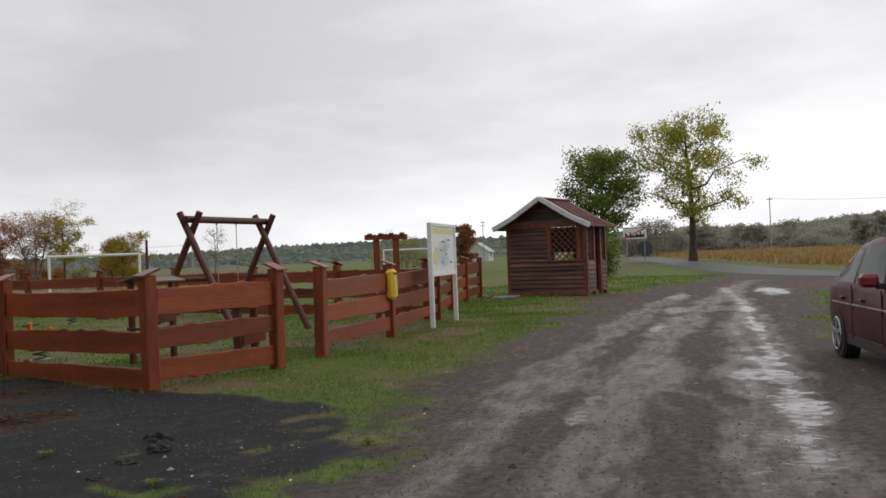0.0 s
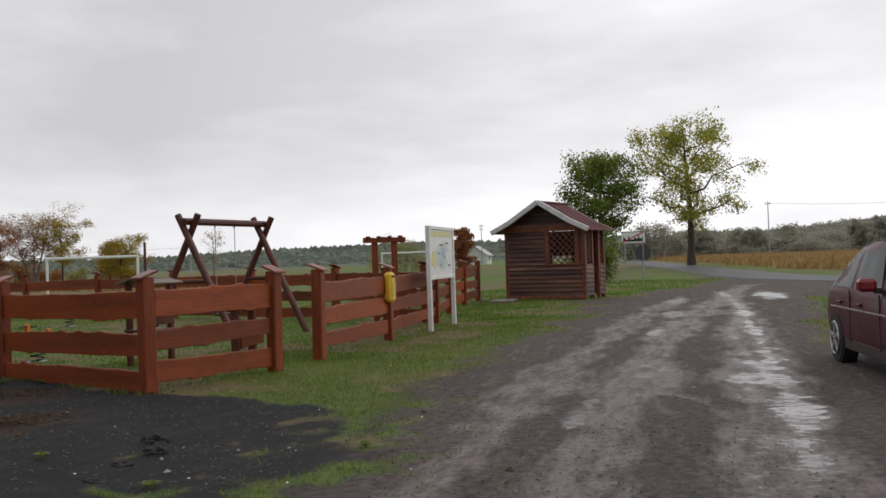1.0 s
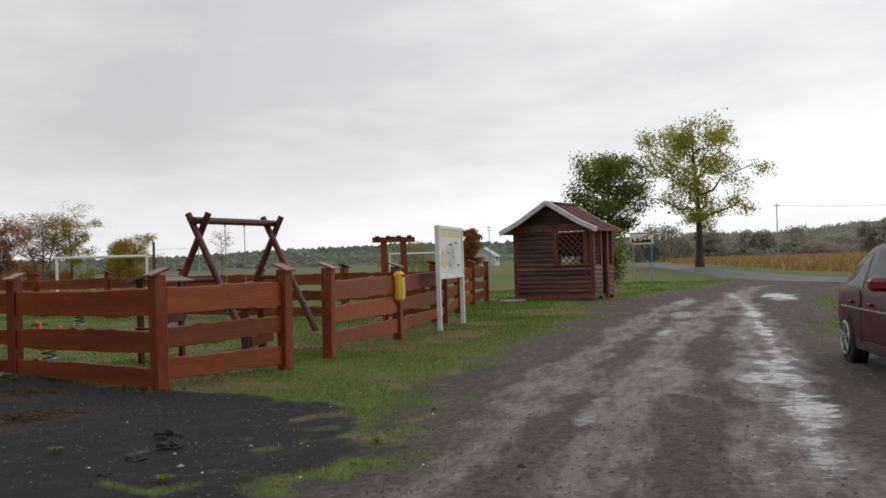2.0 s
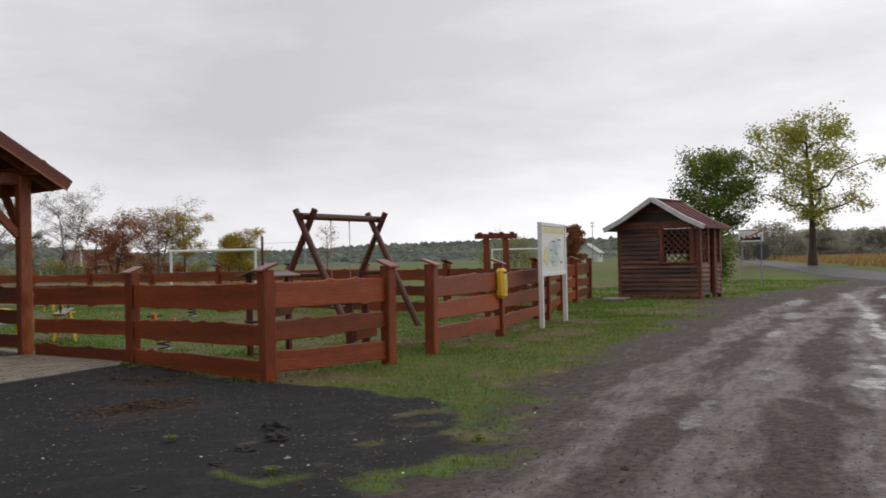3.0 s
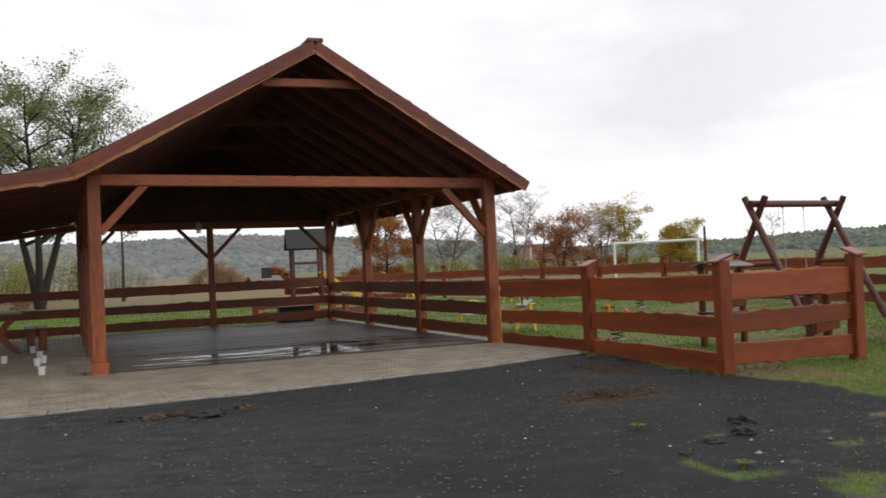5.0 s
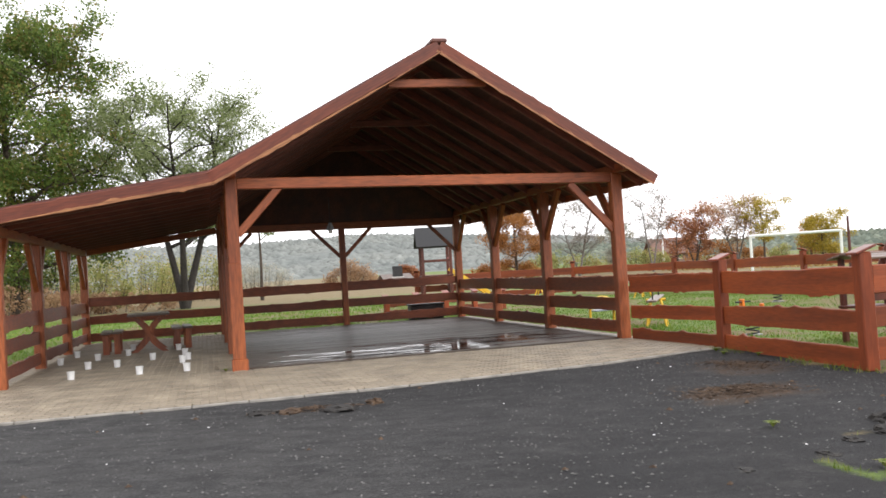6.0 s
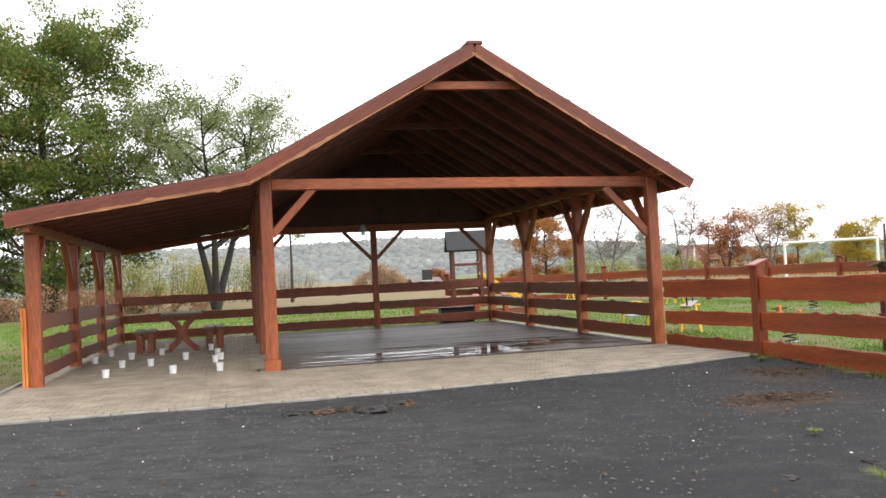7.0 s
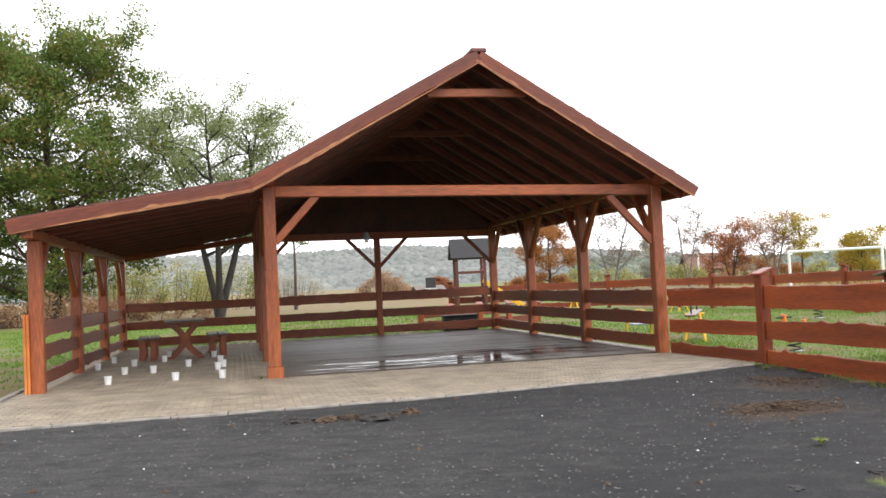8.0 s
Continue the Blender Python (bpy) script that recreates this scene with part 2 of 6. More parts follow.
def add_box(bm, x0, x1, y0, y1, z0, z1, bevel=0.0, m=None):
    r = bmesh.ops.create_cube(bm, size=1.0)
    vs = r["verts"]
    for v in vs:
        v.co = Vector(((x0 + x1) / 2 + v.co.x * (x1 - x0), (y0 + y1) / 2 + v.co.y * (y1 - y0), (z0 + z1) / 2 + v.co.z * (z1 - z0)))
    if bevel:
        es = list({e for v in vs for e in v.link_edges})
        vs = bmesh.ops.bevel(bm, geom=es, offset=bevel, segments=1, affect="EDGES")["verts"]
    if m is not None:
        bmesh.ops.transform(bm, matrix=m, verts=list(vs))
    return bm


def box(x0, x1, y0, y1, z0, z1, bevel=0.012):
    return add_box(bmesh.new(), x0, x1, y0, y1, z0, z1, bevel)


def bar(a, b, w, h, bevel=0.01):
    """A squared timber from a to b, its length along the local x axis: the mesh and its pose."""
    a, b = Vector(a), Vector(b)
    d = b - a
    q = d.to_track_quat("X", "Z")
    return box(0, d.length, -w / 2, w / 2, -h / 2, h / 2, bevel), Matrix.Translation(a) @ q.to_matrix().to_4x4()


def rod(a, b, r0, r1=None, seg=10, bm=None):
    a, b = Vector(a), Vector(b)
    d = b - a
    bm = bm or bmesh.new()
    m = Matrix.Translation((a + b) / 2) @ d.to_track_quat("Z", "Y").to_matrix().to_4x4()
    bmesh.ops.create_cone(bm, cap_ends=True, segments=seg, radius1=r0, radius2=r0 if r1 is None else r1, depth=d.length, matrix=m)
    return bm


def wavy_board(length, height, thick, seed, wave=0.018, bend=0.0):
    """A waney-edged board along x from 0 to length, its middle line at z = 0, with knots that swell its edges."""
    rnd = random.Random(seed)
    steps = max(10, int(length / 0.07))
    ph = [rnd.uniform(0, 6.28) for _ in range(6)]
    knots = [(rnd.uniform(0.1, 0.9) * length, rnd.uniform(0.012, 0.034), rnd.uniform(0.035, 0.09), rnd.random() < 0.7) for _ in range(int(length * 1.3) + 1)]
    bm = bmesh.new()
    rings = []
    for i in range(steps + 1):
        x = length * i / steps
        top = height / 2 + wave * (math.sin(x * 1.1 + ph[0]) + 0.35 * math.sin(x * 4.3 + ph[1]) + 0.2 * math.sin(x * 11.1 + ph[2]))
        bot = -height / 2 + wave * 0.8 * (math.sin(x * 0.9 + ph[3]) + 0.35 * math.sin(x * 3.7 + ph[4]) + 0.2 * math.sin(x * 10.3 + ph[5]))
        for kx, kh, kw, up in knots:
            s = kh * math.exp(-((x - kx) / kw) ** 2)
            if up:
                top += s
            else:
                bot -= s
        sag = bend * math.sin(math.pi * x / length)
        c = 0.012
        rings.append([bm.verts.new(p) for p in ((x, -thick / 2, bot + c + sag), (x, -thick / 2, top - c + sag), (x, -thick / 2 + c, top + sag), (x, thick / 2 - c, top + sag),
                                                (x, thick / 2, top - c + sag), (x, thick / 2, bot + sag))])
    for a, b in zip(rings, rings[1:]):
        for k in range(6):
            bm.faces.new((a[k], a[(k + 1) % 6], b[(k + 1) % 6], b[k]))
    bm.faces.new(rings[0][::-1])
    bm.faces.new(rings[-1])
    bmesh.ops.recalc_face_normals(bm, faces=bm.faces)
    return bm


def board_between(parent, a, b, za, zb, height, seed, material, thick=0.045, wave=0.010, name="board"):
    """A waney board between two plan points, its middle at the heights za and zb."""
    a, b = Vector((*a, za)), Vector((*b, zb))
    d = b - a
    m = Matrix.Translation(a) @ d.to_track_quat("X", "Z").to_matrix().to_4x4()
    return part(name, wavy_board(d.length, height, thick, seed, wave), material, parent, "", m)


def vnoise(x, y, scale, seed=0):
    """Smooth value noise on arrays, -1 to 1."""
    x, y = np.asarray(x) / scale + 113.7 * seed, np.asarray(y) / scale + 71.3 * seed
    xi, yi = np.floor(x), np.floor(y)
    fx, fy = x - xi, y - yi
    fx, fy = fx * fx * (3 - 2 * fx), fy * fy * (3 - 2 * fy)

    def h(a, b):
        s = np.sin(a * 127.1 + b * 311.7) * 43758.5453
        return (s - np.floor(s)) * 2 - 1
    return (h(xi, yi) * (1 - fx) + h(xi + 1, yi) * fx) * (1 - fy) + (h(xi, yi + 1) * (1 - fx) + h(xi + 1, yi + 1) * fx) * fy


def smooth(a, b, v):
    t = np.clip((v - a) / (b - a), 0, 1)
    return t * t * (3 - 2 * t)


def polyline_dist(x, y, pts):
    """Distance to a polyline and the side (positive on its left), for arrays."""
    best = np.full(np.shape(x), 1e9)
    side = np.zeros(np.shape(x))
    for (ax, ay), (bx, by) in zip(pts, pts[1:]):
        dx, dy = bx - ax, by - ay
        t = np.clip(((x - ax) * dx + (y - ay) * dy) / (dx * dx + dy * dy), 0, 1)
        d = np.hypot(x - ax - t * dx, y - ay - t * dy)
        s = np.sign(dx * (y - ay) - dy * (x - ax))
        side = np.where(d < best, s, side)
        best = np.minimum(best, d)
    return best, side


def mesh_of(name, verts, faces, material, smooth_shade=False):
    me = bpy.data.meshes.new(name)
    me.from_pydata(verts, [], faces)
    me.materials.append(material)
    if smooth_shade:
        me.polygons.foreach_set("use_smooth", [True] * len(me.polygons))
    return me


# ---- ground ----
TRACK_LEFT = [(-16, -12.5), (-3.6, -6.2), (-0.9, -4.9), (0.6, -4.3), (2.5, -3.5), (5.8, -1.3), (11.7, 0.7), (20, 4.3), (25, 4.6), (31.5, 5.3), (34.8, 5.6), (44, 9.4), (62, 18.7), (130, 54.5)]
TRACK_RIGHT = [(-8, -18), (3.5, -7.9), (9.5, -5.2), (16.0, -3.3), (22, -2.0), (29, -1.5), (36, -4)]
CINDER_EDGE = [(0.35, 4.2), (0.05, 0.4), (-0.12, -0.45), (-0.04, -1.7), (-0.04, -2.8), (-0.75, -3.7), (-1.6, -4.0), (-2.3, -4.15), (-3.0, -4.7), (-6, -8.2), (-16, -13)]
ROAD = [(14, -34), (30, -8), (37, 1.2), (43, 6.2), (60, 15.2), (86, 28.5), (130, 52), (260, 118)]
RUT_WET = [(-6, -9.5), (-2.6, -8.3), (-1.2, -7.85), (1.3, -7.02), (3.5, -6.26), (5.8, -5.42), (12.2, -3.04), (17.8, -0.96), (26.4, 2.6)]
RUT_BESIDE = [(-3.0, -8.1), (-1.3, -7.5), (0.6, -6.84), (3.4, -5.89), (6.7, -4.68), (10.2, -3.43), (16, -1.6)]
RUT_DRY = [(-5, -7.6), (-1.95, -6.5), (-0.65, -6.05), (1.6, -5.27), (7.7, -3.1), (13.2, -1.5), (23.3, 1.2), (32, 3.4)]
RUT_EDGE = [(-5, -6.8), (-2.3, -5.74), (-1.45, -5.4), (2.0, -4.1), (6.2, -2.56), (12.5, -0.5), (20, 1.7)]
RUT_CROSS = [(2.6, -4.77), (2.0, -5.66), (1.55, -6.46), (1.54, -7.03)]
# centre, reach along and across the track
PUDDLES = [(13.8, -0.8, 1.7, 0.45), (9.1, -2.4, 0.9, 0.25), (23.5, 0.0, 2.2, 0.9), (1.2, -5.1, 0.5, 0.16), (0.45, -5.35, 0.45, 0.14), (3.7, -5.75, 0.6, 0.25), (19.8, 1.5, 1.6, 0.5), (4.6, -5.7, 1.6, 0.3)]


def covers(x, y):
    """Grass, track, wet and dry-field shares of the ground at plan points."""
    n1, n2, n3 = vnoise(x, y, 1.3, 1), vnoise(x, y, 0.45, 2), vnoise(x, y, 4.0, 3)
    dl, sl = polyline_dist(x, y, TRACK_LEFT)
    dr, sr = polyline_dist(x, y, TRACK_RIGHT)
    dc, sc = polyline_dist(x, y, CINDER_EDGE)
    left, right, cinder = dl * sl, dr * sr, dc * -sc
    inside = np.minimum(-left, right)
    track = smooth(-1.3, -0.1, inside + 0.5 * n1 + 0.25 * n2)
    grass = 1 - smooth(-0.9, 0.5, inside + 0.7 * n1 + 0.35 * n2)
    yard = smooth(-0.14, 0.14, cinder + 0.2 * n1 + 0.16 * n2 + 0.1 * vnoise(x, y, 0.17, 12))
    yard = yard * (1 - smooth(-0.15, 0.15, np.minimum(-10.95 - x, y - 4.6 - 0.5 * (x + 11)) + 0.2 * n1))
    yard = yard * smooth(7.0, 6.0, y)
    over, so = polyline_dist(x, y, ROAD)
    beyond = smooth(-0.5, 0.5, -over * so)
    grass = np.maximum(grass * (1 - yard), beyond)
    track = track * (1 - beyond)
    # ragged grass where the yard runs out towards the track
    tuft = 0.3 * n1 + 0.5 * n2 + 0.6 * vnoise(x, y, 0.24, 13)
    thin = (x > -3.4) & (y < -3.0) & (cinder > -0.2)
    grass = np.where(thin, np.maximum(grass, smooth(0.3, 0.7, tuft + 0.1 - 0.2 * np.clip(cinder, 0, 3)) * (1 - track) * 0.75), grass)
    sparse = smooth(0.7, -0.5, y + 3.5 - 0.36 * x + 0.4 * n1) * smooth(6.5, 3.0, x)
    grass = grass * (1 - sparse) + sparse * grass * smooth(0.0, 0.55, tuft + 0.02) * (x > -3.4)
    track = np.maximum(track * (1 - yard), 0.75 * sparse * smooth(-2.0, 0.6, x + 0.5 * n1))
    n4 = vnoise(x, y, 0.22, 14)
    dw, _ = polyline_dist(x, y, RUT_WET)
    dd, _ = polyline_dist(x, y, RUT_DRY)
    db, _ = polyline_dist(x, y, RUT_BESIDE)
    wet = smooth(0.34, 0.0, dw + 0.10 * n1 + 0.14 * n2 + 0.12 * n4) * (0.66 + 0.28 * smooth(-0.5, 0.3, n3 + n2))
    wet = np.maximum(wet, 0.62 * smooth(0.5, 0.0, dd + 0.2 * n1 + 0.2 * n4) * smooth(-0.1, 0.5, n3 + 0.5 * n2))
    wet = np.maximum(wet, 0.5 * smooth(0.4, 0.0, db + 0.15 * n2 + 0.1 * n4))
    for px, py, ra, rc in PUDDLES:
        u, v = (x - px) * 0.94 + (y - py) * 0.34, (y - py) * 0.94 - (x - px) * 0.34
        wet = np.maximum(wet, smooth(1.25, 0.35, np.hypot(u / (1.5 * ra), v / (0.75 * rc)) + 0.35 * n2 + 0.35 * n4) * 0.8)
    wet = wet * track * 0.80
    droad, sroad = polyline_dist(x, y, ROAD)
    field = smooth(4.2, 6.5, droad + 1.5 * n3 + n1) * (sroad < 0)
    field = np.maximum(field, smooth(44, 52, y + 3 * n3 - 0.05 * x) * (sroad > 0) * (x < 60))
    return np.clip(grass, 0, 1), np.clip(track, 0, 1), np.clip(wet, 0, 1), np.clip(field, 0, 1)


def heights(x, y):
    """The lie of the land: flat round the yard, with ruts in the track and small unevenness."""
    dw, _ = polyline_dist(x, y, RUT_WET)
    dd, _ = polyline_dist(x, y, RUT_DRY)
    near = np.exp(-((x - 5) / 40.0) ** 2 - (y / 30.0) ** 2)
    z = near * (-0.018 * np.exp(-(dw / 0.4) ** 2) - 0.012 * np.exp(-(dd / 0.45) ** 2) + 0.010 * vnoise(x, y, 0.6, 7) + 0.012 * vnoise(x, y, 2.2, 8))
    paved = (x > -10.7) & (x < 0.3) & (y > np.interp(x, [-10.75, -7.5, -4.85, -2.0, 0.3], [2.35, 2.3, 2.45, 2.95, 3.65]) + 0.12) & (y < 17.9)
    return np.where(paved, -0.06, z)


def axis(lo, hi, step, far, grow=1.22):
    a = list(np.arange(lo, hi + step / 2, step))
    d = step
    while a[-1] < far:
        d *= grow
        a.append(a[-1] + d)
    d = step
    while a[0] > -far:
        d *= grow
        a.insert(0, a[0] - d)
    return np.array(a)


xs, ys = axis(-14, 22, 0.11, 4200), axis(-9.6, 7.0, 0.11, 4200)
gx, gy = np.meshgrid(xs, ys)
gx, gy = gx.ravel(), gy.ravel()
gz = heights(gx, gy)
nx, ny = len(xs), len(ys)
idx = np.arange(nx * ny).reshape(ny, nx)
quads = np.stack([idx[:-1, :-1], idx[:-1, 1:], idx[1:, 1:], idx[1:, :-1]], -1).reshape(-1, 4)
gme = bpy.data.meshes.new("ground")
gme.vertices.add(nx * ny)
gme.vertices.foreach_set("co", np.stack([gx, gy, gz], -1).ravel())
gme.loops.add(quads.size)
gme.loops.foreach_set("vertex_index", quads.ravel())
gme.polygons.add(len(quads))
gme.polygons.foreach_set("loop_start", np.arange(0, quads.size, 4))
gme.polygons.foreach_set("use_smooth", np.ones(len(quads), bool))
gme.update(calc_edges=True)
# Share of darker cinder, rising towards larger x with a ragged edge.
dark_ground = gme.attributes.new("dark_ground", "FLOAT", "POINT")
dark_ground.data.foreach_set("value", (smooth(-8.5, -3.5, gx + 1.2 * vnoise(gx, gy, 2.5, 21) + 0.5 * vnoise(gx, gy, 0.7, 22))).astype(np.float32))
def dryness(x, y):
    """Where the turf is thin and brown."""
    return smooth(-0.05, 0.45, vnoise(x, y, 1.5, 81) + 0.5 * vnoise(x, y, 0.5, 82) + 0.25 * np.exp(-((y + 1.2 - 0.35 * (x - 1.5)) / 0.7) ** 2) * (x > 0.5) * (x < 9))


dry_at = gme.attributes.new("dry", "FLOAT", "POINT")
dry_at.data.foreach_set("value", dryness(gx, gy).astype(np.float32))
pale = gme.attributes.new("pale", "FLOAT", "POINT")
bands = np.maximum.reduce([k_ * smooth(w_, 0.3 * w_, polyline_dist(gx, gy, p_)[0] + 0.14 * vnoise(gx, gy, 0.5, 25) + 0.2 * vnoise(gx, gy, 1.9, 26))
                           for p_, w_, k_ in ((RUT_DRY, 0.55, 0.75), (RUT_EDGE, 0.5, 0.65), (RUT_BESIDE, 0.32, 0.6), (RUT_WET, 0.42, 0.6), (RUT_CROSS, 0.18, 0.8))])
pale.data.foreach_set("value", bands.astype(np.float32))
stain = gme.attributes.new("stain", "FLOAT", "POINT")
rag = 0.35 * vnoise(gx, gy, 0.5, 61) + 0.25 * vnoise(gx, gy, 0.2, 62)
stain.data.foreach_set("value", np.maximum(smooth(1.2, 0.2, np.hypot((gx + 1.95) / 0.95, (gy + 0.5) / 0.75) + rag), 0.7 * smooth(1.2, 0.3, np.hypot((gx + 0.75) / 0.6, (gy - 1.2) / 1.0) + rag)).astype(np.float32))
cov = gme.attributes.new("cover", "FLOAT_COLOR", "POINT")
cov.data.foreach_set("color", np.stack(covers(gx, gy), -1).astype(np.float32).ravel())
ground = tagged(new("ground", gme), "flat ground of dark cinder, muddy track, grass and fields", "ground", kind="structure")


def ground_material():
    m = bpy.data.materials.new("cinder_mud_grass")
    m.use_nodes = True
    n, l = m.node_tree.nodes, m.node_tree.links
    b = n["Principled BSDF"]
    at = n.new("ShaderNodeAttribute")
    at.attribute_name = "cover"
    sp = n.new("ShaderNodeSeparateColor")
    l.new(at.outputs["Color"], sp.inputs["Color"])
    tc = n.new("ShaderNodeTexCoord")

    def noise_at(scale, detail=5.0, rough=0.6, stretch=None):
        t = n.new("ShaderNodeTexNoise")
        t.inputs["Scale"].default_value, t.inputs["Detail"].default_value, t.inputs["Roughness"].default_value = scale, detail, rough
        if stretch:
            turn, mp = n.new("ShaderNodeMapping"), n.new("ShaderNodeMapping")
            turn.inputs["Rotation"].default_value, mp.inputs["Scale"].default_value = (0, 0, radians(stretch[0])), stretch[1]
            l.new(tc.outputs["Object"], turn.inputs["Vector"])
            l.new(turn.outputs["Vector"], mp.inputs["Vector"])
            l.new(mp.outputs["Vector"], t.inputs["Vector"])
        else:
            l.new(tc.outputs["Object"], t.inputs["Vector"])
        return t.outputs["Fac"]

    def ramp_of(f, p0, c0, p1, c1):
        r = n.new("ShaderNodeValToRGB")
        r.color_ramp.elements[0].position, r.color_ramp.elements[0].color = p0, (*c0, 1)
        r.color_ramp.elements[1].position, r.color_ramp.elements[1].color = p1, (*c1, 1)
        l.new(f, r.inputs["Fac"])
        return r.outputs["Color"]

    def mixc(f, a, c):
        x = n.new("ShaderNodeMix")
        x.data_type = "RGBA"
        l.new(f, x.inputs["Factor"])
        l.new(a, x.inputs[6])
        l.new(c, x.inputs[7])
        return x.outputs[2]

    def edge(f, g, width=0.35, much=0.9, middle=0.95):
        """A share, broken up by a noise."""
        s = n.new("ShaderNodeMath"); s.operation = "MULTIPLY_ADD"
        l.new(g, s.inputs[0])
        s.inputs[1].default_value = much
        l.new(f, s.inputs[2])
        q = n.new("ShaderNodeMapRange")
        q.inputs["From Min"].default_value, q.inputs["From Max"].default_value = middle - width, middle + width
        l.new(s.outputs["Value"], q.inputs["Value"])
        return q.outputs["Result"]

    fine, mid, broad = noise_at(48, 8, 0.7), noise_at(7, 5), noise_at(0.7, 5)
    streak = ramp_of(noise_at(3.0, 9, 0.74, (-22, (0.35, 1.5, 1))), 0.37, (0, 0, 0), 0.63, (1, 1, 1))
    clod = noise_at(11, 8, 0.75)
    patchy = noise_at(1.6, 5, 0.6)
    cinder = mixc(ramp_of(patchy, 0.38, (0, 0, 0), 0.62, (1, 1, 1)), ramp_of(fine, 0.3, (0.010, 0.010, 0.011), 0.75, (0.040, 0.039, 0.040)), ramp_of(fine, 0.3, (0.018, 0.017, 0.017), 0.8, (0.062, 0.060, 0.059)))
    pl = n.new("ShaderNodeAttribute")
    pl.attribute_name = "pale"
    band = edge(pl.outputs["Fac"], streak, 0.42, 0.85, 0.9)
    mud = mixc(band, ramp_of(clod, 0.3, (0.029, 0.0225, 0.020), 0.68, (0.172, 0.134, 0.118)), ramp_of(clod, 0.3, (0.080, 0.063, 0.057), 0.66, (0.290, 0.231, 0.207)))
    dr = n.new("ShaderNodeAttribute")
    dr.attribute_name = "dry"
    turf = mixc(dr.outputs["Fac"], ramp_of(mid, 0.3, (0.078, 0.130, 0.020), 0.7, (0.150, 0.210, 0.042)), ramp_of(mid, 0.35, (0.125, 0.110, 0.042), 0.68, (0.225, 0.165, 0.088)))
    straw = mixc(broad, ramp_of(mid, 0.3, (0.13, 0.105, 0.045), 0.7, (0.22, 0.17, 0.08)), ramp_of(mid, 0.3, (0.19, 0.13, 0.065), 0.7, (0.29, 0.215, 0.115)))
    pt = n.new("ShaderNodeAttribute")
    pt.attribute_name = "dark_ground"
    rake = noise_at(3.2, 7, 0.7, (12, (0.8, 1.2, 1)))
    # The darker and the paler cinder, mixed by that share.
    dark_cinder = ramp_of(fine, 0.32, (0.008, 0.008, 0.0085), 0.8, (0.034, 0.033, 0.034))
    dry = mixc(ramp_of(rake, 0.40, (0, 0, 0), 0.60, (1, 1, 1)), cinder, ramp_of(fine, 0.36, (0.018, 0.018, 0.018), 0.72, (0.115, 0.112, 0.110)))
    cinder = mixc(pt.outputs["Fac"], dry, mixc(ramp_of(rake, 0.45, (0, 0, 0), 0.62, (1, 1, 1)), dark_cinder, cinder))
    sn = n.new("ShaderNodeAttribute")
    sn.attribute_name = "stain"
    cinder = mixc(edge(sn.outputs["Fac"], noise_at(9, 8, 0.7), 0.4), cinder, ramp_of(clod, 0.3, (0.030, 0.019, 0.012), 0.7, (0.095, 0.058, 0.034)))
    c = mixc(edge(sp.outputs["Green"], mid), cinder, mud)
    c = mixc(edge(sp.outputs["Red"], noise_at(18, 5)), c, turf)
    c = mixc(at.outputs["Alpha"], c, straw)
    sfine = noise_at(7, 9, 0.8, (-22, (1.5, 0.8, 1)))
    wet = edge(sp.outputs["Blue"], ramp_of(sfine, 0.36, (0, 0, 0), 0.64, (1, 1, 1)), 0.17, 0.65, 0.78)
    sheen = n.new("ShaderNodeMath"); sheen.operation = "MULTIPLY"
    l.new(band, sheen.inputs[0])
    l.new(sp.outputs["Green"], sheen.inputs[1])
    dk = n.new("ShaderNodeMapRange")
    dk.inputs["To Min"].default_value, dk.inputs["To Max"].default_value = 1.0, 0.62
    l.new(wet, dk.inputs["Value"])
    v = n.new("ShaderNodeVectorMath"); v.operation = "SCALE"
    l.new(c, v.inputs[0])
    l.new(dk.outputs["Result"], v.inputs["Scale"])
    l.new(v.outputs["Vector"], b.inputs["Base Color"])
    rg = n.new("ShaderNodeMapRange")
    dryr = n.new("ShaderNodeMapRange")
    dryr.inputs["To Min"].default_value, dryr.inputs["To Max"].default_value = 0.85, 0.42
    l.new(sheen.outputs["Value"], dryr.inputs["Value"])
    l.new(dryr.outputs["Result"], rg.inputs["To Min"])
    rg.inputs["To Max"].default_value = 0.12
    b.inputs["Specular IOR Level"].default_value = 0.3
    l.new(wet, rg.inputs["Value"])
    l.new(rg.outputs["Result"], b.inputs["Roughness"])
    bs = n.new("ShaderNodeMapRange")
    bs.inputs["To Min"].default_value, bs.inputs["To Max"].default_value = 0.8, 0.06
    l.new(wet, bs.inputs["Value"])
    bp = n.new("ShaderNodeBump")
    bp.inputs["Distance"].default_value = 0.03
    l.new(bs.outputs["Result"], bp.inputs["Strength"])
    l.new(fine, bp.inputs["Height"])
    l.new(bp.outputs["Normal"], b.inputs["Normal"])
    return m


gme.materials.append(ground_material())

asphalt = mat("wet_asphalt", (0.04, 0.041, 0.044), (0.065, 0.066, 0.070), 1.2, 0.54, 0.3, (1, 1, 1), 50, 0.25, spec=0.45)


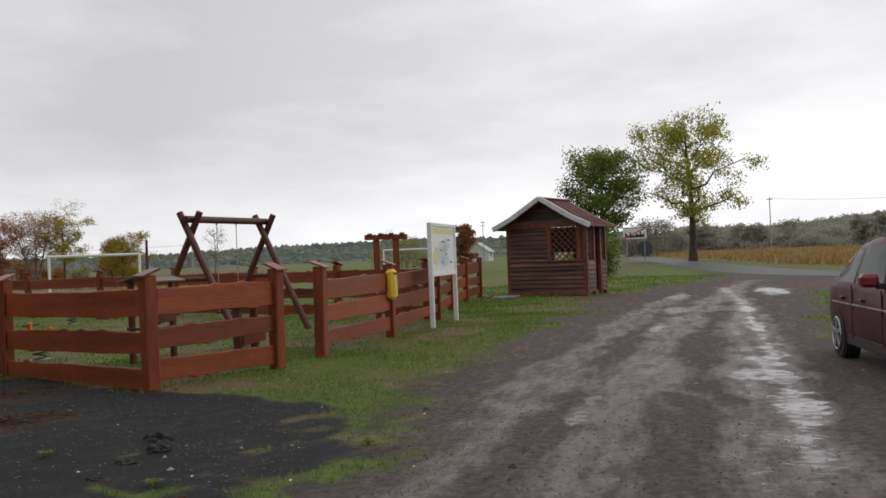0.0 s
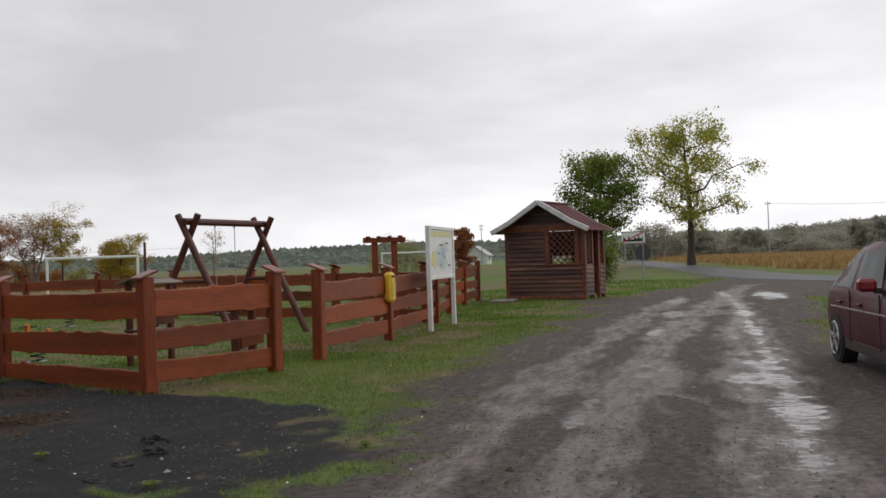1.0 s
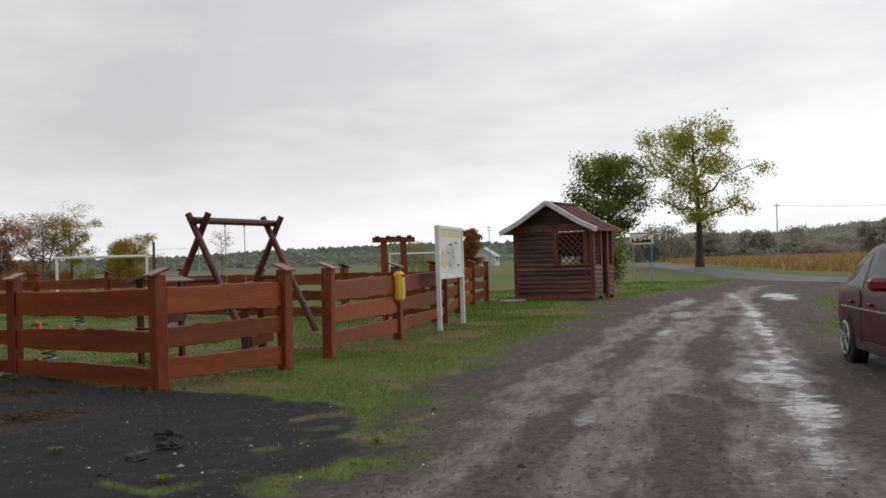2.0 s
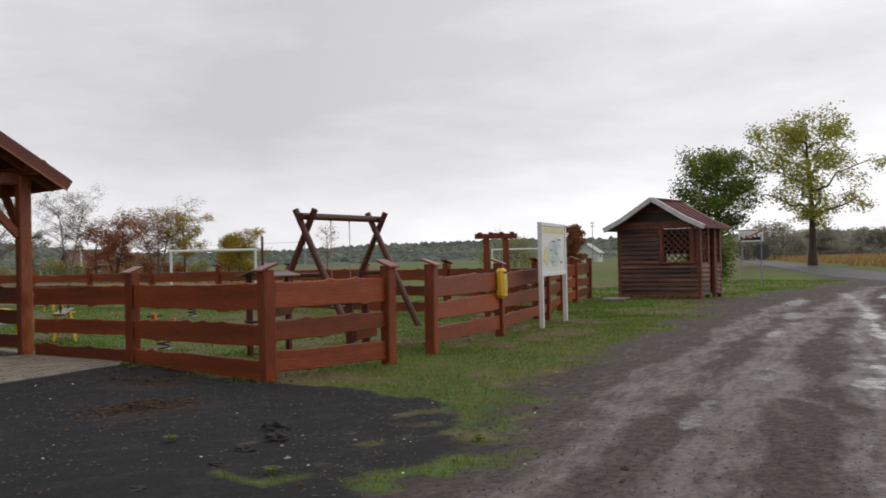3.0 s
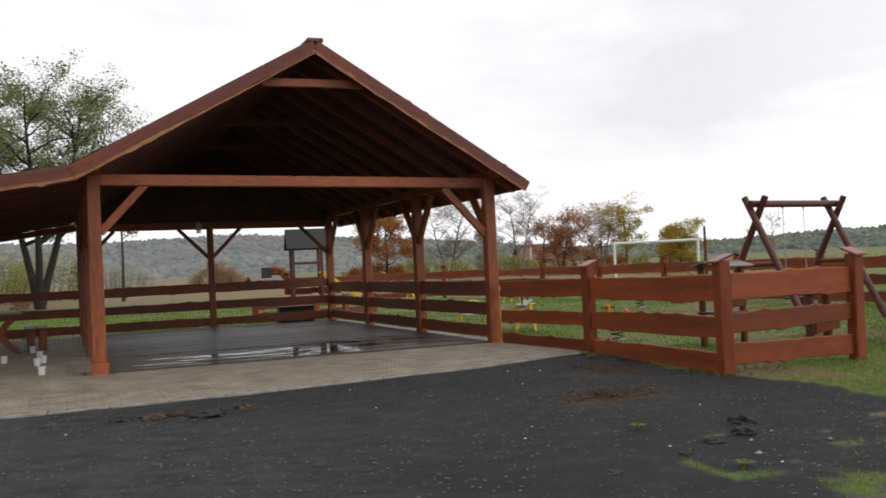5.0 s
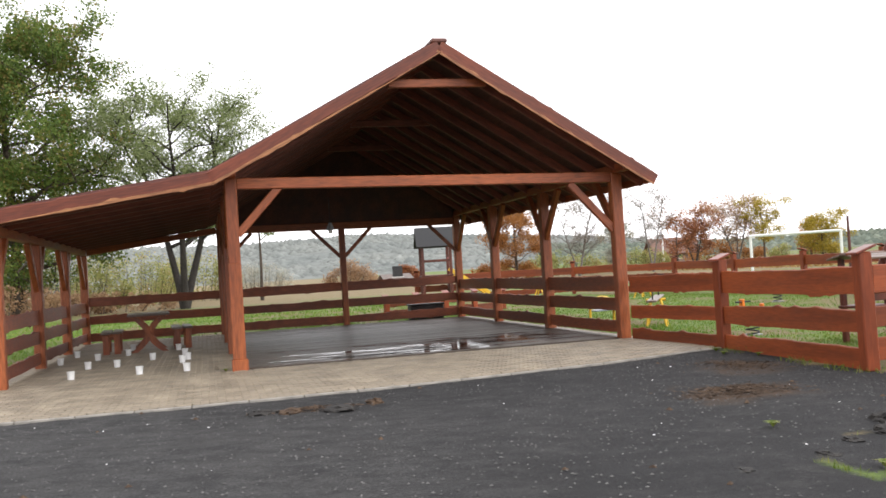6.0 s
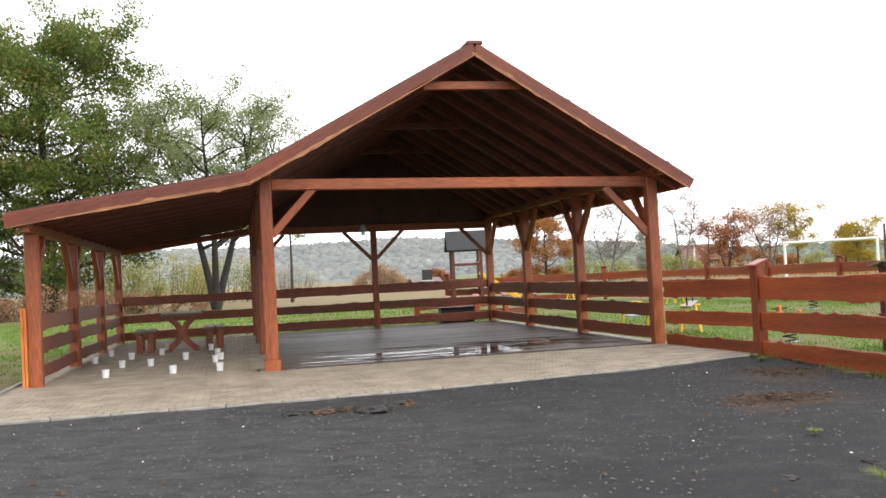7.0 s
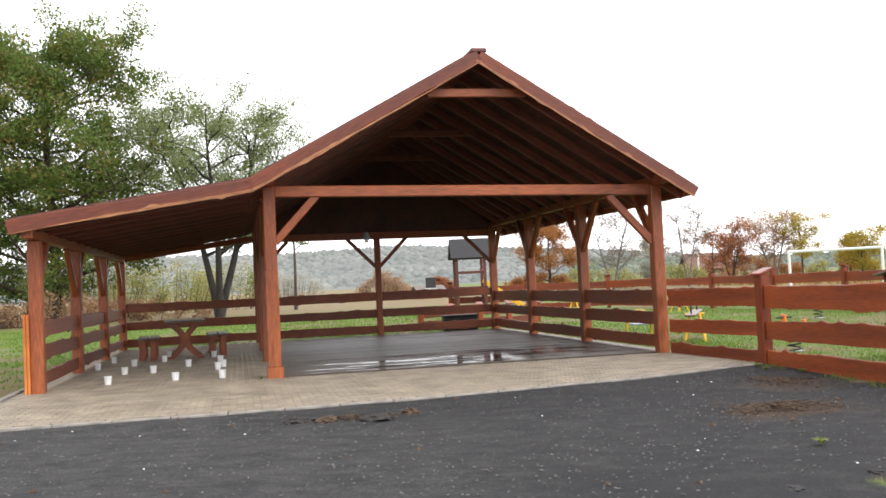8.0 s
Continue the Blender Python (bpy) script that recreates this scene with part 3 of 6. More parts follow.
def ribbon(pts, width, z, seed=3, wob=0.15):
    bm = bmesh.new()
    rows = []
    dense = []
    for (ax, ay), (bx, by) in zip(pts, pts[1:]):
        k = max(2, int(math.hypot(bx - ax, by - ay) / 2.0))
        dense += [(ax + (bx - ax) * i / k, ay + (by - ay) * i / k) for i in range(k)]
    dense.append(pts[-1])
    for _ in range(3):
        dense = [dense[0]] + [((p[0] + 2 * q[0] + r[0]) / 4, (p[1] + 2 * q[1] + r[1]) / 4) for p, q, r in zip(dense, dense[1:], dense[2:])] + [dense[-1]]
    for i, p in enumerate(dense):
        q, r = dense[max(i - 1, 0)], dense[min(i + 1, len(dense) - 1)]
        d = Vector((r[0] - q[0], r[1] - q[1], 0)).normalized()
        s = Vector((-d.y, d.x, 0))
        w = width / 2 + wob * math.sin(i * 1.7 + seed)
        rows.append([bm.verts.new(Vector((p[0], p[1], zz)) + s * k) for k, zz in ((-w - 0.1, -0.03), (-w, z), (0, z + 0.03), (w, z), (w + 0.1, -0.03))])
    for a, c in zip(rows, rows[1:]):
        for k in range(4):
            bm.faces.new((a[k], a[k + 1], c[k + 1], c[k]))
    bmesh.ops.recalc_face_normals(bm, faces=bm.faces)
    return bm


tagged(part("road", ribbon(ROAD, 3.9, 0.03), asphalt), "wet grey asphalt country road", "road", kind="structure")


# ---- pavilion ----
XR, XL, XE = -0.03, -6.79, -10.39
ROWS = [6.5, 10.26, 14.05, 17.7]
LIFT = 0.14          # the left row of posts is a little taller
RIDGE = (-3.3, 5.26)


def roof_z(x):
    """Height of the roof's upper face."""
    if x > RIDGE[0]:
        return RIDGE[1] + (x - RIDGE[0]) * (2.92 - RIDGE[1]) / (0.44 - RIDGE[0])
    if x > -7.1:
        return RIDGE[1] + (x - RIDGE[0]) * (3.2 - RIDGE[1]) / (-7.1 - RIDGE[0])
    return 3.2 + (x + 7.1) * (2.67 - 3.2) / (-10.62 + 7.1)


pav = thing("pavilion", "open timber pavilion with brown stained posts and gabled roof", "pavilion", (XR, ROWS[0], 0))
PV = Matrix.Translation((-XR, -ROWS[0], 0))


def pav_bar(name, a, b, w, h, material=wood_frame_x, label=""):
    bm, m = bar(a, b, w, h)
    return part(name, bm, material, pav, label, PV @ m)


def pav_post(x, y, top, w=0.2):
    return part("post", box(-w / 2, w / 2, -w / 2, w / 2, 0, top, 0.015), wood_frame_z, pav, "", PV @ Matrix.Translation((x, y, 0)))


for y in ROWS:
    pav_post(XR, y, 2.99)
    pav_post(XL, y, 2.99 + LIFT)
    pav_post(XE, y, 2.38)
pav_post(-3.42, ROWS[-1], 2.8, 0.17)
# base shoe and board on the front post
part("post_shoe", box(-0.13, 0.13, -0.16, 0.12, 0, 0.20, 0.01), wood_frame_z, pav, "", PV @ Matrix.Translation((XL, ROWS[0], 0)))
part("post_facing", box(-0.11, 0.1, -0.145, -0.10, 0.2, 1.75, 0.01), wood_frame_z, pav, "", PV @ Matrix.Translation((XL, ROWS[0], 0)))
# front beam, wall plates, back beam
pav_bar("front_beam", (XL + 0.1, ROWS[0], 2.93 + LIFT * 0.8), (XR - 0.1, ROWS[0], 2.915), 0.16, 0.18)
for x, z in ((XR, 3.06), (XL, 3.06 + LIFT), (XE, 2.46)):
    pav_bar("wall_plate", (x, 5.95, z), (x, 18.3, z), 0.16, 0.15)
pav_bar("back_beam", (XL + 0.1, ROWS[-1], 2.88), (XR - 0.1, ROWS[-1], 2.84), 0.16, 0.2)
pav_bar("lean_back_beam", (XE + 0.1, ROWS[-1], 2.46), (XL - 0.1, ROWS[-1], 2.9), 0.14, 0.16)
# braces
for s, x, z in ((1, XL, 2.99 + LIFT), (-1, XR, 2.90)):
    pav_bar("brace", (x + s * 0.08, ROWS[0], z - 0.92), (x + s * 0.88, ROWS[0], z - 0.06), 0.10, 0.13)
for y in ROWS[1:3]:
    for s in (1, -1):
        pav_bar("brace", (XR, y + s * 0.06, 1.98), (XR, y + s * 0.95, 2.98), 0.10, 0.14)
        pav_bar("brace", (XL, y + s * 0.06, 2.02 + LIFT), (XL, y + s * 0.95, 2.98 + LIFT), 0.10, 0.14)
        pav_bar("brace", (XE, y + s * 0.05, 1.52), (XE, y + s * 0.9, 2.4), 0.10, 0.14)
for y, s in ((ROWS[0], 1), (ROWS[-1], -1)):
    pav_bar("brace", (XR, y + s * 0.06, 1.98), (XR, y + s * 0.95, 2.98), 0.10, 0.14)
    pav_bar("brace", (XL, y + s * 0.06, 2.02 + LIFT), (XL, y + s * 0.95, 2.98 + LIFT), 0.10, 0.14)
    pav_bar("brace", (XE, y + s * 0.05, 1.52), (XE, y + s * 0.9, 2.4), 0.10, 0.14)
for s in (1, -1):
    pav_bar("brace", (-3.42 + s * 0.06, ROWS[-1], 1.98), (-3.42 + s * 0.85, ROWS[-1], 2.78), 0.08, 0.10)
pav_bar("brace", (XR - 0.06, ROWS[-1], 1.98), (XR - 0.85, ROWS[-1], 2.78), 0.08, 0.10)
pav_bar("brace", (XL + 0.06, ROWS[-1], 1.98), (XL + 0.85, ROWS[-1], 2.78), 0.08, 0.10)

# roof: sheet on top, plank lining, rafters, barge boards
Y0, Y1 = 5.88, 18.35


def slab(x0, x1, up, down, y0, y1):
    bm = bmesh.new()
    add_box(bm, 0, 1, y0, y1, 0, 1)
    for v in bm.verts:
        x = x0 if v.co.x < 0.5 else x1
        v.co = Vector((x, v.co.y, roof_z(x) + (up if v.co.z > 0.5 else down)))
    return bm


def roof_sheet(x0, x1):
    """Sheet roofing with low ribs that run down the slope."""
    bm = slab(x0, x1, 0.0, -0.03, Y0 - 0.04, Y1)
    y = Y0 + 0.1
    while y < Y1:
        b2 = bmesh.ops.create_cube(bm, size=1.0)["verts"]
        for v in b2:
            x = x0 if v.co.x < 0 else x1
            v.co = Vector((x, y + v.co.y * 0.05, roof_z(x) + (0.03 if v.co.z > 0 else -0.01)))
        y += 0.35
    return bm


for x0, x1 in ((RIDGE[0], 0.44), (-7.1, RIDGE[0]), (-10.62, -7.1)):
    part("roof_sheet", roof_sheet(x0, x1), sheet_brown, pav, "brown ribbed roof sheet", PV)
    steps_ = int(abs(x1 - x0) / 0.16)
    for i in range(steps_):
        xa, xb = x0 + (x1 - x0) * i / steps_, x0 + (x1 - x0) * (i + 0.96) / steps_
        bm = bmesh.new()
        vs = bmesh.ops.create_cube(bm, size=1.0)["verts"]
        for v in vs:
            x = xa if v.co.x < 0 else xb
            v.co = Vector((x, Y0 if v.co.y < 0 else Y1, roof_z(x) + (-0.035 if v.co.z > 0 else -0.06)))
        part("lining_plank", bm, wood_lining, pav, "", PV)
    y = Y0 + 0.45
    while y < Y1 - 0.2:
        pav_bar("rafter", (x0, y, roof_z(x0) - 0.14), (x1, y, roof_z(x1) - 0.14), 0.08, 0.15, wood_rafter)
        y += 0.95
part("ridge_cap", add_box(bmesh.new(), RIDGE[0] - 0.14, RIDGE[0] + 0.14, Y0 - 0.06, Y1 + 0.02, RIDGE[1] - 0.06, RIDGE[1] + 0.015, 0.02), sheet_brown, pav, "", PV)
for k, (x0, x1) in enumerate(((0.46, RIDGE[0]), (RIDGE[0], -7.12), (-7.05, -10.64))):
    a, b = Vector((x0, Y0 - 0.03, roof_z(x0) - 0.115)), Vector((x1, Y0 - 0.03, roof_z(x1) - 0.115))
    m = Matrix.Translation(a) @ (b - a).to_track_quat("X", "Z").to_matrix().to_4x4()
    part("barge_board", wavy_board((b - a).length, 0.18, 0.04, 40 + k, 0.012), wood_barge, pav, "wavy-edged dark barge board", PV @ m)
    part("barge_edge", wavy_board((b - a).length, 0.035, 0.05, 47 + k, 0.012), wood_edge, pav, "pale raw lower edge", PV @ m @ Matrix.Translation((0, 0, -0.10)))
for x in (0.44, -10.62):
    part("eave_board", wavy_board(Y1 - Y0, 0.15, 0.03, 50 + int(x), 0.008), wood_frame_x, pav, "", PV @ Matrix.Translation((x, Y0, roof_z(x) - 0.11)) @ pose(0, 0, 0, 0, 0, 90))
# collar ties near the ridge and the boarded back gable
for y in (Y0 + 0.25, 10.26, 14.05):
    # Only the front tie keeps the lit colour; inner ones use shade-darkened wood_rafter.
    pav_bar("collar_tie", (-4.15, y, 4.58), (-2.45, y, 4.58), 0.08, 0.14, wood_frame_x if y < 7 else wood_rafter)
x = XL - 0.1
while x < XR + 0.05:
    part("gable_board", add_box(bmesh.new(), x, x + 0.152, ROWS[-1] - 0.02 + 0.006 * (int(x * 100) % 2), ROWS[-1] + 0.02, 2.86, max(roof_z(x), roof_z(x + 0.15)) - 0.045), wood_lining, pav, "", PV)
    x += 0.147
# rails between the posts
RAILS = ((1.00, 0.27), (0.62, 0.24), (0.22, 0.22))
k = 0
for y0, y1 in zip(ROWS, ROWS[1:]):
    for z, h in RAILS:
        k += 1
        board_between(pav, (XR - XR, y0 + 0.1 - ROWS[0]), (0, y1 - 0.1 - ROWS[0]), z, z, h, 60 + k, wood_rail, name="rail")
        board_between(pav, (XE - XR, y0 + 0.1 - ROWS[0]), (XE - XR, y1 - 0.1 - ROWS[0]), z, z, h, 160 + k, wood_rail, name="rail")
for xa, xb in ((XL + 0.1, -3.51), (-3.33, XR - 0.1), (XE + 0.1, XL - 0.1)):
    for z, h in ((1.13, 0.24), (0.65, 0.23), (0.20, 0.22)):
        k += 1
        board_between(pav, (xa - XR, ROWS[-1] - ROWS[0]), (xb - XR, ROWS[-1] - ROWS[0]), z, z, h, 260 + k, wood_rail, name="rail")
# two fresh planks beside the front corner of the lean-to
for dx in (-0.16, -0.115):
    part("plank", box(-0.02, 0.02, -0.09, 0.09, 0.0, 1.21 - dx * 0.2, 0.006), wood_fresh, pav, "bright orange new plank", PV @ Matrix.Translation((XE + dx, ROWS[0] - 0.06, 0)))

# ---- paved floor of the pavilion ----
FRONT = [(-10.75, 2.35), (-7.5, 2.3), (-4.85, 2.45), (-2.0, 2.95), (0.3, 3.65)]


def front_y(x):
    for (ax, ay), (bx, by) in zip(FRONT, FRONT[1:]):
        if x <= bx:
            return ay + (by - ay) * (x - ax) / (bx - ax)
    return FRONT[-1][1]


floor_ob = thing("pavement", "beige concrete block paving under and before the pavilion", "pavement", (0, 0, 0), kind="structure")
bm = bmesh.new()
lo = [bm.verts.new((x, y + 0.02, -0.008)) for x, y in FRONT]
hi = [bm.verts.new((x, 17.95, -0.008)) for x, y in FRONT]
for i in range(len(FRONT) - 1):
    bm.faces.new((lo[i], lo[i + 1], hi[i + 1], hi[i]))
part("bed", bm, joint_m, floor_ob, "dark sand joints")


# ---- fences ----
def post_cap(tilt=0.36, w=0.22, d=0.25, t=0.03):
    bm = add_box(bmesh.new(), -w / 2, w / 2, -d / 2, d / 2, 0, t, 0.006)
    for v in bm.verts:
        v.co.z += tilt * v.co.y + 0.045
    return bm


def fence_post(parent, x, y, h, rz, w=0.165, lean=0.0, tilt=0.36):
    p = part("post", box(-w / 2, w / 2, -w / 2, w / 2, 0, h, 0.014), wood_post, parent, "", pose(x, y, 0, lean, 0, rz))
    part("cap", post_cap(tilt), wood_cap, p, "sloping plank cap", pose(0, 0, h - 0.03, 0, 0, 0))
    return p


def fence(label, posts, spans, seed, rails=((1.045, 0.31), (0.60, 0.25), (0.19, 0.28)), h=1.35, material=None, group="playground fence", skip=(), tilt=0.36, ends=()):
    ob = thing("fence", label, "fence", (posts[0][0], posts[0][1], 0), 0, group)
    ox, oy = posts[0]
    k = seed
    rnd = random.Random(seed)
    for i, (x, y) in enumerate(posts):
        if i in skip:
            continue
        j = min(i, len(posts) - 2)
        a = math.degrees(math.atan2(posts[j + 1][1] - posts[j][1], posts[j + 1][0] - posts[j][0]))
        fence_post(ob, x - ox, y - oy, h + rnd.uniform(-0.015, 0.015), a + rnd.uniform(-4, 4), 0.165, rnd.uniform(-0.7, 0.7), tilt)
    for q, (i, j) in enumerate(spans):
        (ax, ay), (bx, by) = posts[i], posts[j]
        d = Vector((bx - ax, by - ay)).normalized() * 0.06
        levels = ends[q] if ends else [(z + rnd.uniform(-0.025, 0.025), z + rnd.uniform(-0.025, 0.025), hh + rnd.uniform(-0.03, 0.03)) for z, hh in rails]
        for za, zb, hh in levels:
            k += 1
            board_between(ob, (ax + d.x - ox, ay + d.y - oy), (bx - d.x - ox, by - d.y - oy), za, zb, hh, k, material or wood_board, 0.045, 0.012)
    return ob


fence("red-brown stained plank fence with capped posts beside the yard", [(0, 0), (0.28, 3.61), (0.05, 6.35)], [(0, 1), (1, 2)], 300, skip=(2,), tilt=-0.34,
      ends=(((1.03, 1.00, 0.325), (0.56, 0.51, 0.265), (0.12, 0.09, 0.25)), ((1.00, 0.985, 0.27), (0.51, 0.50, 0.22), (0.09, 0.10, 0.22))))
fence("short red-brown plank fence panel beside the gate gap", [(0.05, 0.0), (2.17, 0.14)], [(0, 1)], 330, ((1.05, 0.32), (0.61, 0.22), (0.22, 0.30)), skip=(0,))
fence("long red-brown plank fence along the grass towards the hut", [(3.48, 0.55), (6.58, 1.72), (10.6, 3.6), (13.8, 5.5), (17.2, 7.35), (20.0, 8.7)], [(0, 1), (1, 2), (2, 3), (3, 4), (4, 5)], 360,
      ((1.02, 0.33), (0.63, 0.27), (0.27, 0.24)))
fence("far red-brown plank fence closing the playground", [(10.9, 4.1), (11.1, 7.1), (11.2, 10.3), (11.2, 13.6), (11.0, 17.0), (10.6, 20.4), (10.1, 23.8), (9.5, 27.2), (8.6, 30.4), (5.2, 31.4), (1.8, 31.9)],
      [(i, i + 1) for i in range(10)], 420, ((1.04, 0.30), (0.62, 0.26), (0.21, 0.24)))
fence("low plank fence round the sand pit", [(-1.7, 20.6), (-0.7, 20.7), (0.3, 20.8), (1.3, 20.9), (2.3, 21.0)], [(i, i + 1) for i in range(4)], 480, ((0.45, 0.22), (0.13, 0.2)), 0.66, wood_rail)


# ---- hut ----
def hut():
    ob = thing("hut", "small weathered brown timber hut with lattice window and tin roof", "hut", (20.55, 7.80, 0), -84.0)
    # local x runs along the front wall, local y into the hut
    W, D, EV, PK = 2.74, 1.7, 2.3, 3.12
    for x, y in ((0, 0), (W, 0), (W, D), (0, D)):
        part("post", box(x - 0.07, x + 0.07, y - 0.07, y + 0.07, 0, EV, 0.01), wood_hut_post, ob)
    for x in (1.46, W - 0.22):
        part("post", box(x - 0.07, x + 0.07, -0.05, 0.07, 1.15 if x < 2 else 0.0, EV, 0.01), wood_hut_post, ob)
    n = 0

    def siding(x0, x1, z0, z1, m):
        z = z0
        nonlocal n
        while z < z1 - 0.02:
            n += 1
            h = 0.145
            top = min(z + h + 0.02, z1)
            bm = bmesh.new()
            vs = [bm.verts.new(p) for p in ((x0, -0.088, z), (x1, -0.088, z), (x1, -0.03, top), (x0, -0.03, top), (x0, -0.02, z), (x1, -0.02, z), (x1, -0.012, top), (x0, -0.012, top))]
            for f in ((0, 1, 2, 3), (7, 6, 5, 4), (0, 4, 5, 1), (3, 2, 6, 7), (0, 3, 7, 4), (1, 5, 6, 2)):
                bm.faces.new([vs[i] for i in f])
            part("board", bm, wood_hut, ob, "", m)
            z += h
    I = Matrix.Identity(4)
    siding(0.05, W - 0.05, 0.12, 1.15, I)
    siding(0.05, 1.41, 1.15, EV, I)
    side = pose(0, D, 0, 0, 0, -90)
    siding(0.05, D - 0.05, 0.12, EV, side)
    back = pose(W, D, 0, 0, 0, 180)
    siding(0.05, W - 0.05, 0.12, 1.15, back)
    siding(0.05, 1.10, 1.15, 1.44, back)
    siding(1.85, W - 0.05, 1.15, 1.44, back)
    siding(0.05, W - 0.05, 1.44, EV, back)
    right = pose(W, 0, 0, 0, 0, 90)
    siding(0.05, 0.62, 0.12, 1.15, right)
    siding(1.3, D - 0.05, 0.12, 1.15, right)
    part("post", box(W - 0.06, W + 0.06, 0.62, 0.74, 0, EV, 0.01), wood_hut_post, ob)
    part("post", box(W - 0.06, W + 0.06, 1.2, 1.32, 0, EV, 0.01), wood_hut_post, ob)
    part("sill", box(0.0, W + 0.05, -0.10, 0.05, 0.02, 0.12, 0.01), wood_hut_post, ob)
    part("window_sill", box(1.40, W, -0.11, 0.06, 1.12, 1.18, 0.01), wood_hut_post, ob)
    part("lintel", box(0, W, -0.07, 0.06, EV - 0.04, EV + 0.10, 0.01), wood_hut_post, ob)
    part("lintel", box(W - 0.06, W + 0.06, 0, D, EV - 0.04, EV + 0.10, 0.01), wood_hut_post, ob)

    def lattice(x0, x1, z0, z1, m):
        for s in (1, -1):
            c = x0 - (z1 - z0)
            while c < x1 + (z1 - z0):
                pts = []
                for z in (z0, z1):
                    pts.append((c + (z - z0), z) if s > 0 else (c + (z1 - z), z))
                (xa, za), (xb, zb) = pts
                if xa > xb:
                    xa, za, xb, zb = xb, zb, xa, za
                ta, tb = max(0, (x0 - xa) / (xb - xa)), min(1, (x1 - xa) / (xb - xa))
                if tb - ta > 0.05:
                    p, q = (xa + (xb - xa) * ta, 0.012 * s, za + (zb - za) * ta), (xa + (xb - xa) * tb, 0.012 * s, za + (zb - za) * tb)
                    bm, mm = bar(p, q, 0.02, 0.035, 0)
                    part("lattice_strip", bm, gable_lattice, ob, "", m @ mm)
                c += 0.21
    lattice(1.53, W - 0.29, 1.18, EV - 0.04, I)
    lattice(W - 0.15, W - 0.07, 1.18, EV - 0.04, I)
    lattice(0.07, 0.62, 1.18, EV - 0.04, right)
    lattice(1.32, D - 0.07, 1.18, EV - 0.04, right)
    # gables, roof
    cx = W / 2
    for y in (0.0, D):
        z = EV + 0.06
        while z < PK - 0.1:
            half = (W / 2 + 0.15) * (1 - (z - EV) / (PK - EV + 0.05))
            bm = bmesh.new()
            add_box(bm, cx - half, cx + half, y - 0.05, y - 0.02, z, z + 0.155)
            for v in bm.verts:
                if v.co.z > z + 0.1:
                    v.co.x = cx + (v.co.x - cx) * max(0.0, (half - 0.155 * (W / 2 + 0.15) / (PK - EV + 0.05)) / half)
                    v.co.y += 0.015
            part("gable_board", bm, wood_hut, ob)
            z += 0.15
    OV, F, B = 0.36, -0.45, D + 0.35
    for s in (-1, 1):
        e = (cx + s * (W / 2 + OV), EV - 0.02)
        a, b2 = Vector((cx, F, PK + 0.12)), Vector((e[0], F, e[1]))
        # a slight kick at the eave
        mid = Vector((cx + s * (W / 2 + OV) * 0.62, F, PK + 0.12 + (e[1] - PK - 0.12) * 0.68))
        bm = bmesh.new()
        prof = [a, mid, b2]
        up = [[bm.verts.new((p.x, y, p.z)) for p in prof] for y in (F, B)]
        dn = [[bm.verts.new((p.x, y, p.z - 0.05)) for p in prof] for y in (F, B)]
        for i in (0, 1):
            bm.faces.new((up[0][i], up[0][i + 1], up[1][i + 1], up[1][i]))
            bm.faces.new((dn[0][i + 1], dn[0][i], dn[1][i], dn[1][i + 1]))
            bm.faces.new((up[0][i + 1], up[0][i], dn[0][i], dn[0][i + 1]))
            bm.faces.new((up[1][i], up[1][i + 1], dn[1][i + 1], dn[1][i]))
        bm.faces.new((up[0][2], dn[0][2], dn[1][2], up[1][2]))
        bmesh.ops.recalc_face_normals(bm, faces=bm.faces)
        roof = part("roof", bm, sheet_red, ob, "dark red tin roof")
        y = F + 0.3
        while y < B - 0.1:
            for p, q in zip(prof, prof[1:]):
                part("rib", rod((p.x, y, p.z + 0.008), (q.x, y, q.z + 0.008), 0.018, seg=6), sheet_red, roof)
            y += 0.42
        # pale flashing on the front edge
        for p, q in zip(prof, prof[1:]):
            bm, mm = bar((p.x, F - 0.02, p.z - 0.01), (q.x, F - 0.02, q.z - 0.01), 0.10, 0.15, 0.005)
            part("flashing", bm, zinc, ob, "pale galvanised edge flashing", mm)
    part("ridge", add_box(bmesh.new(), cx - 0.1, cx + 0.1, F, B, PK + 0.08, PK + 0.15, 0.02), sheet_red, ob)
    return ob


hut()


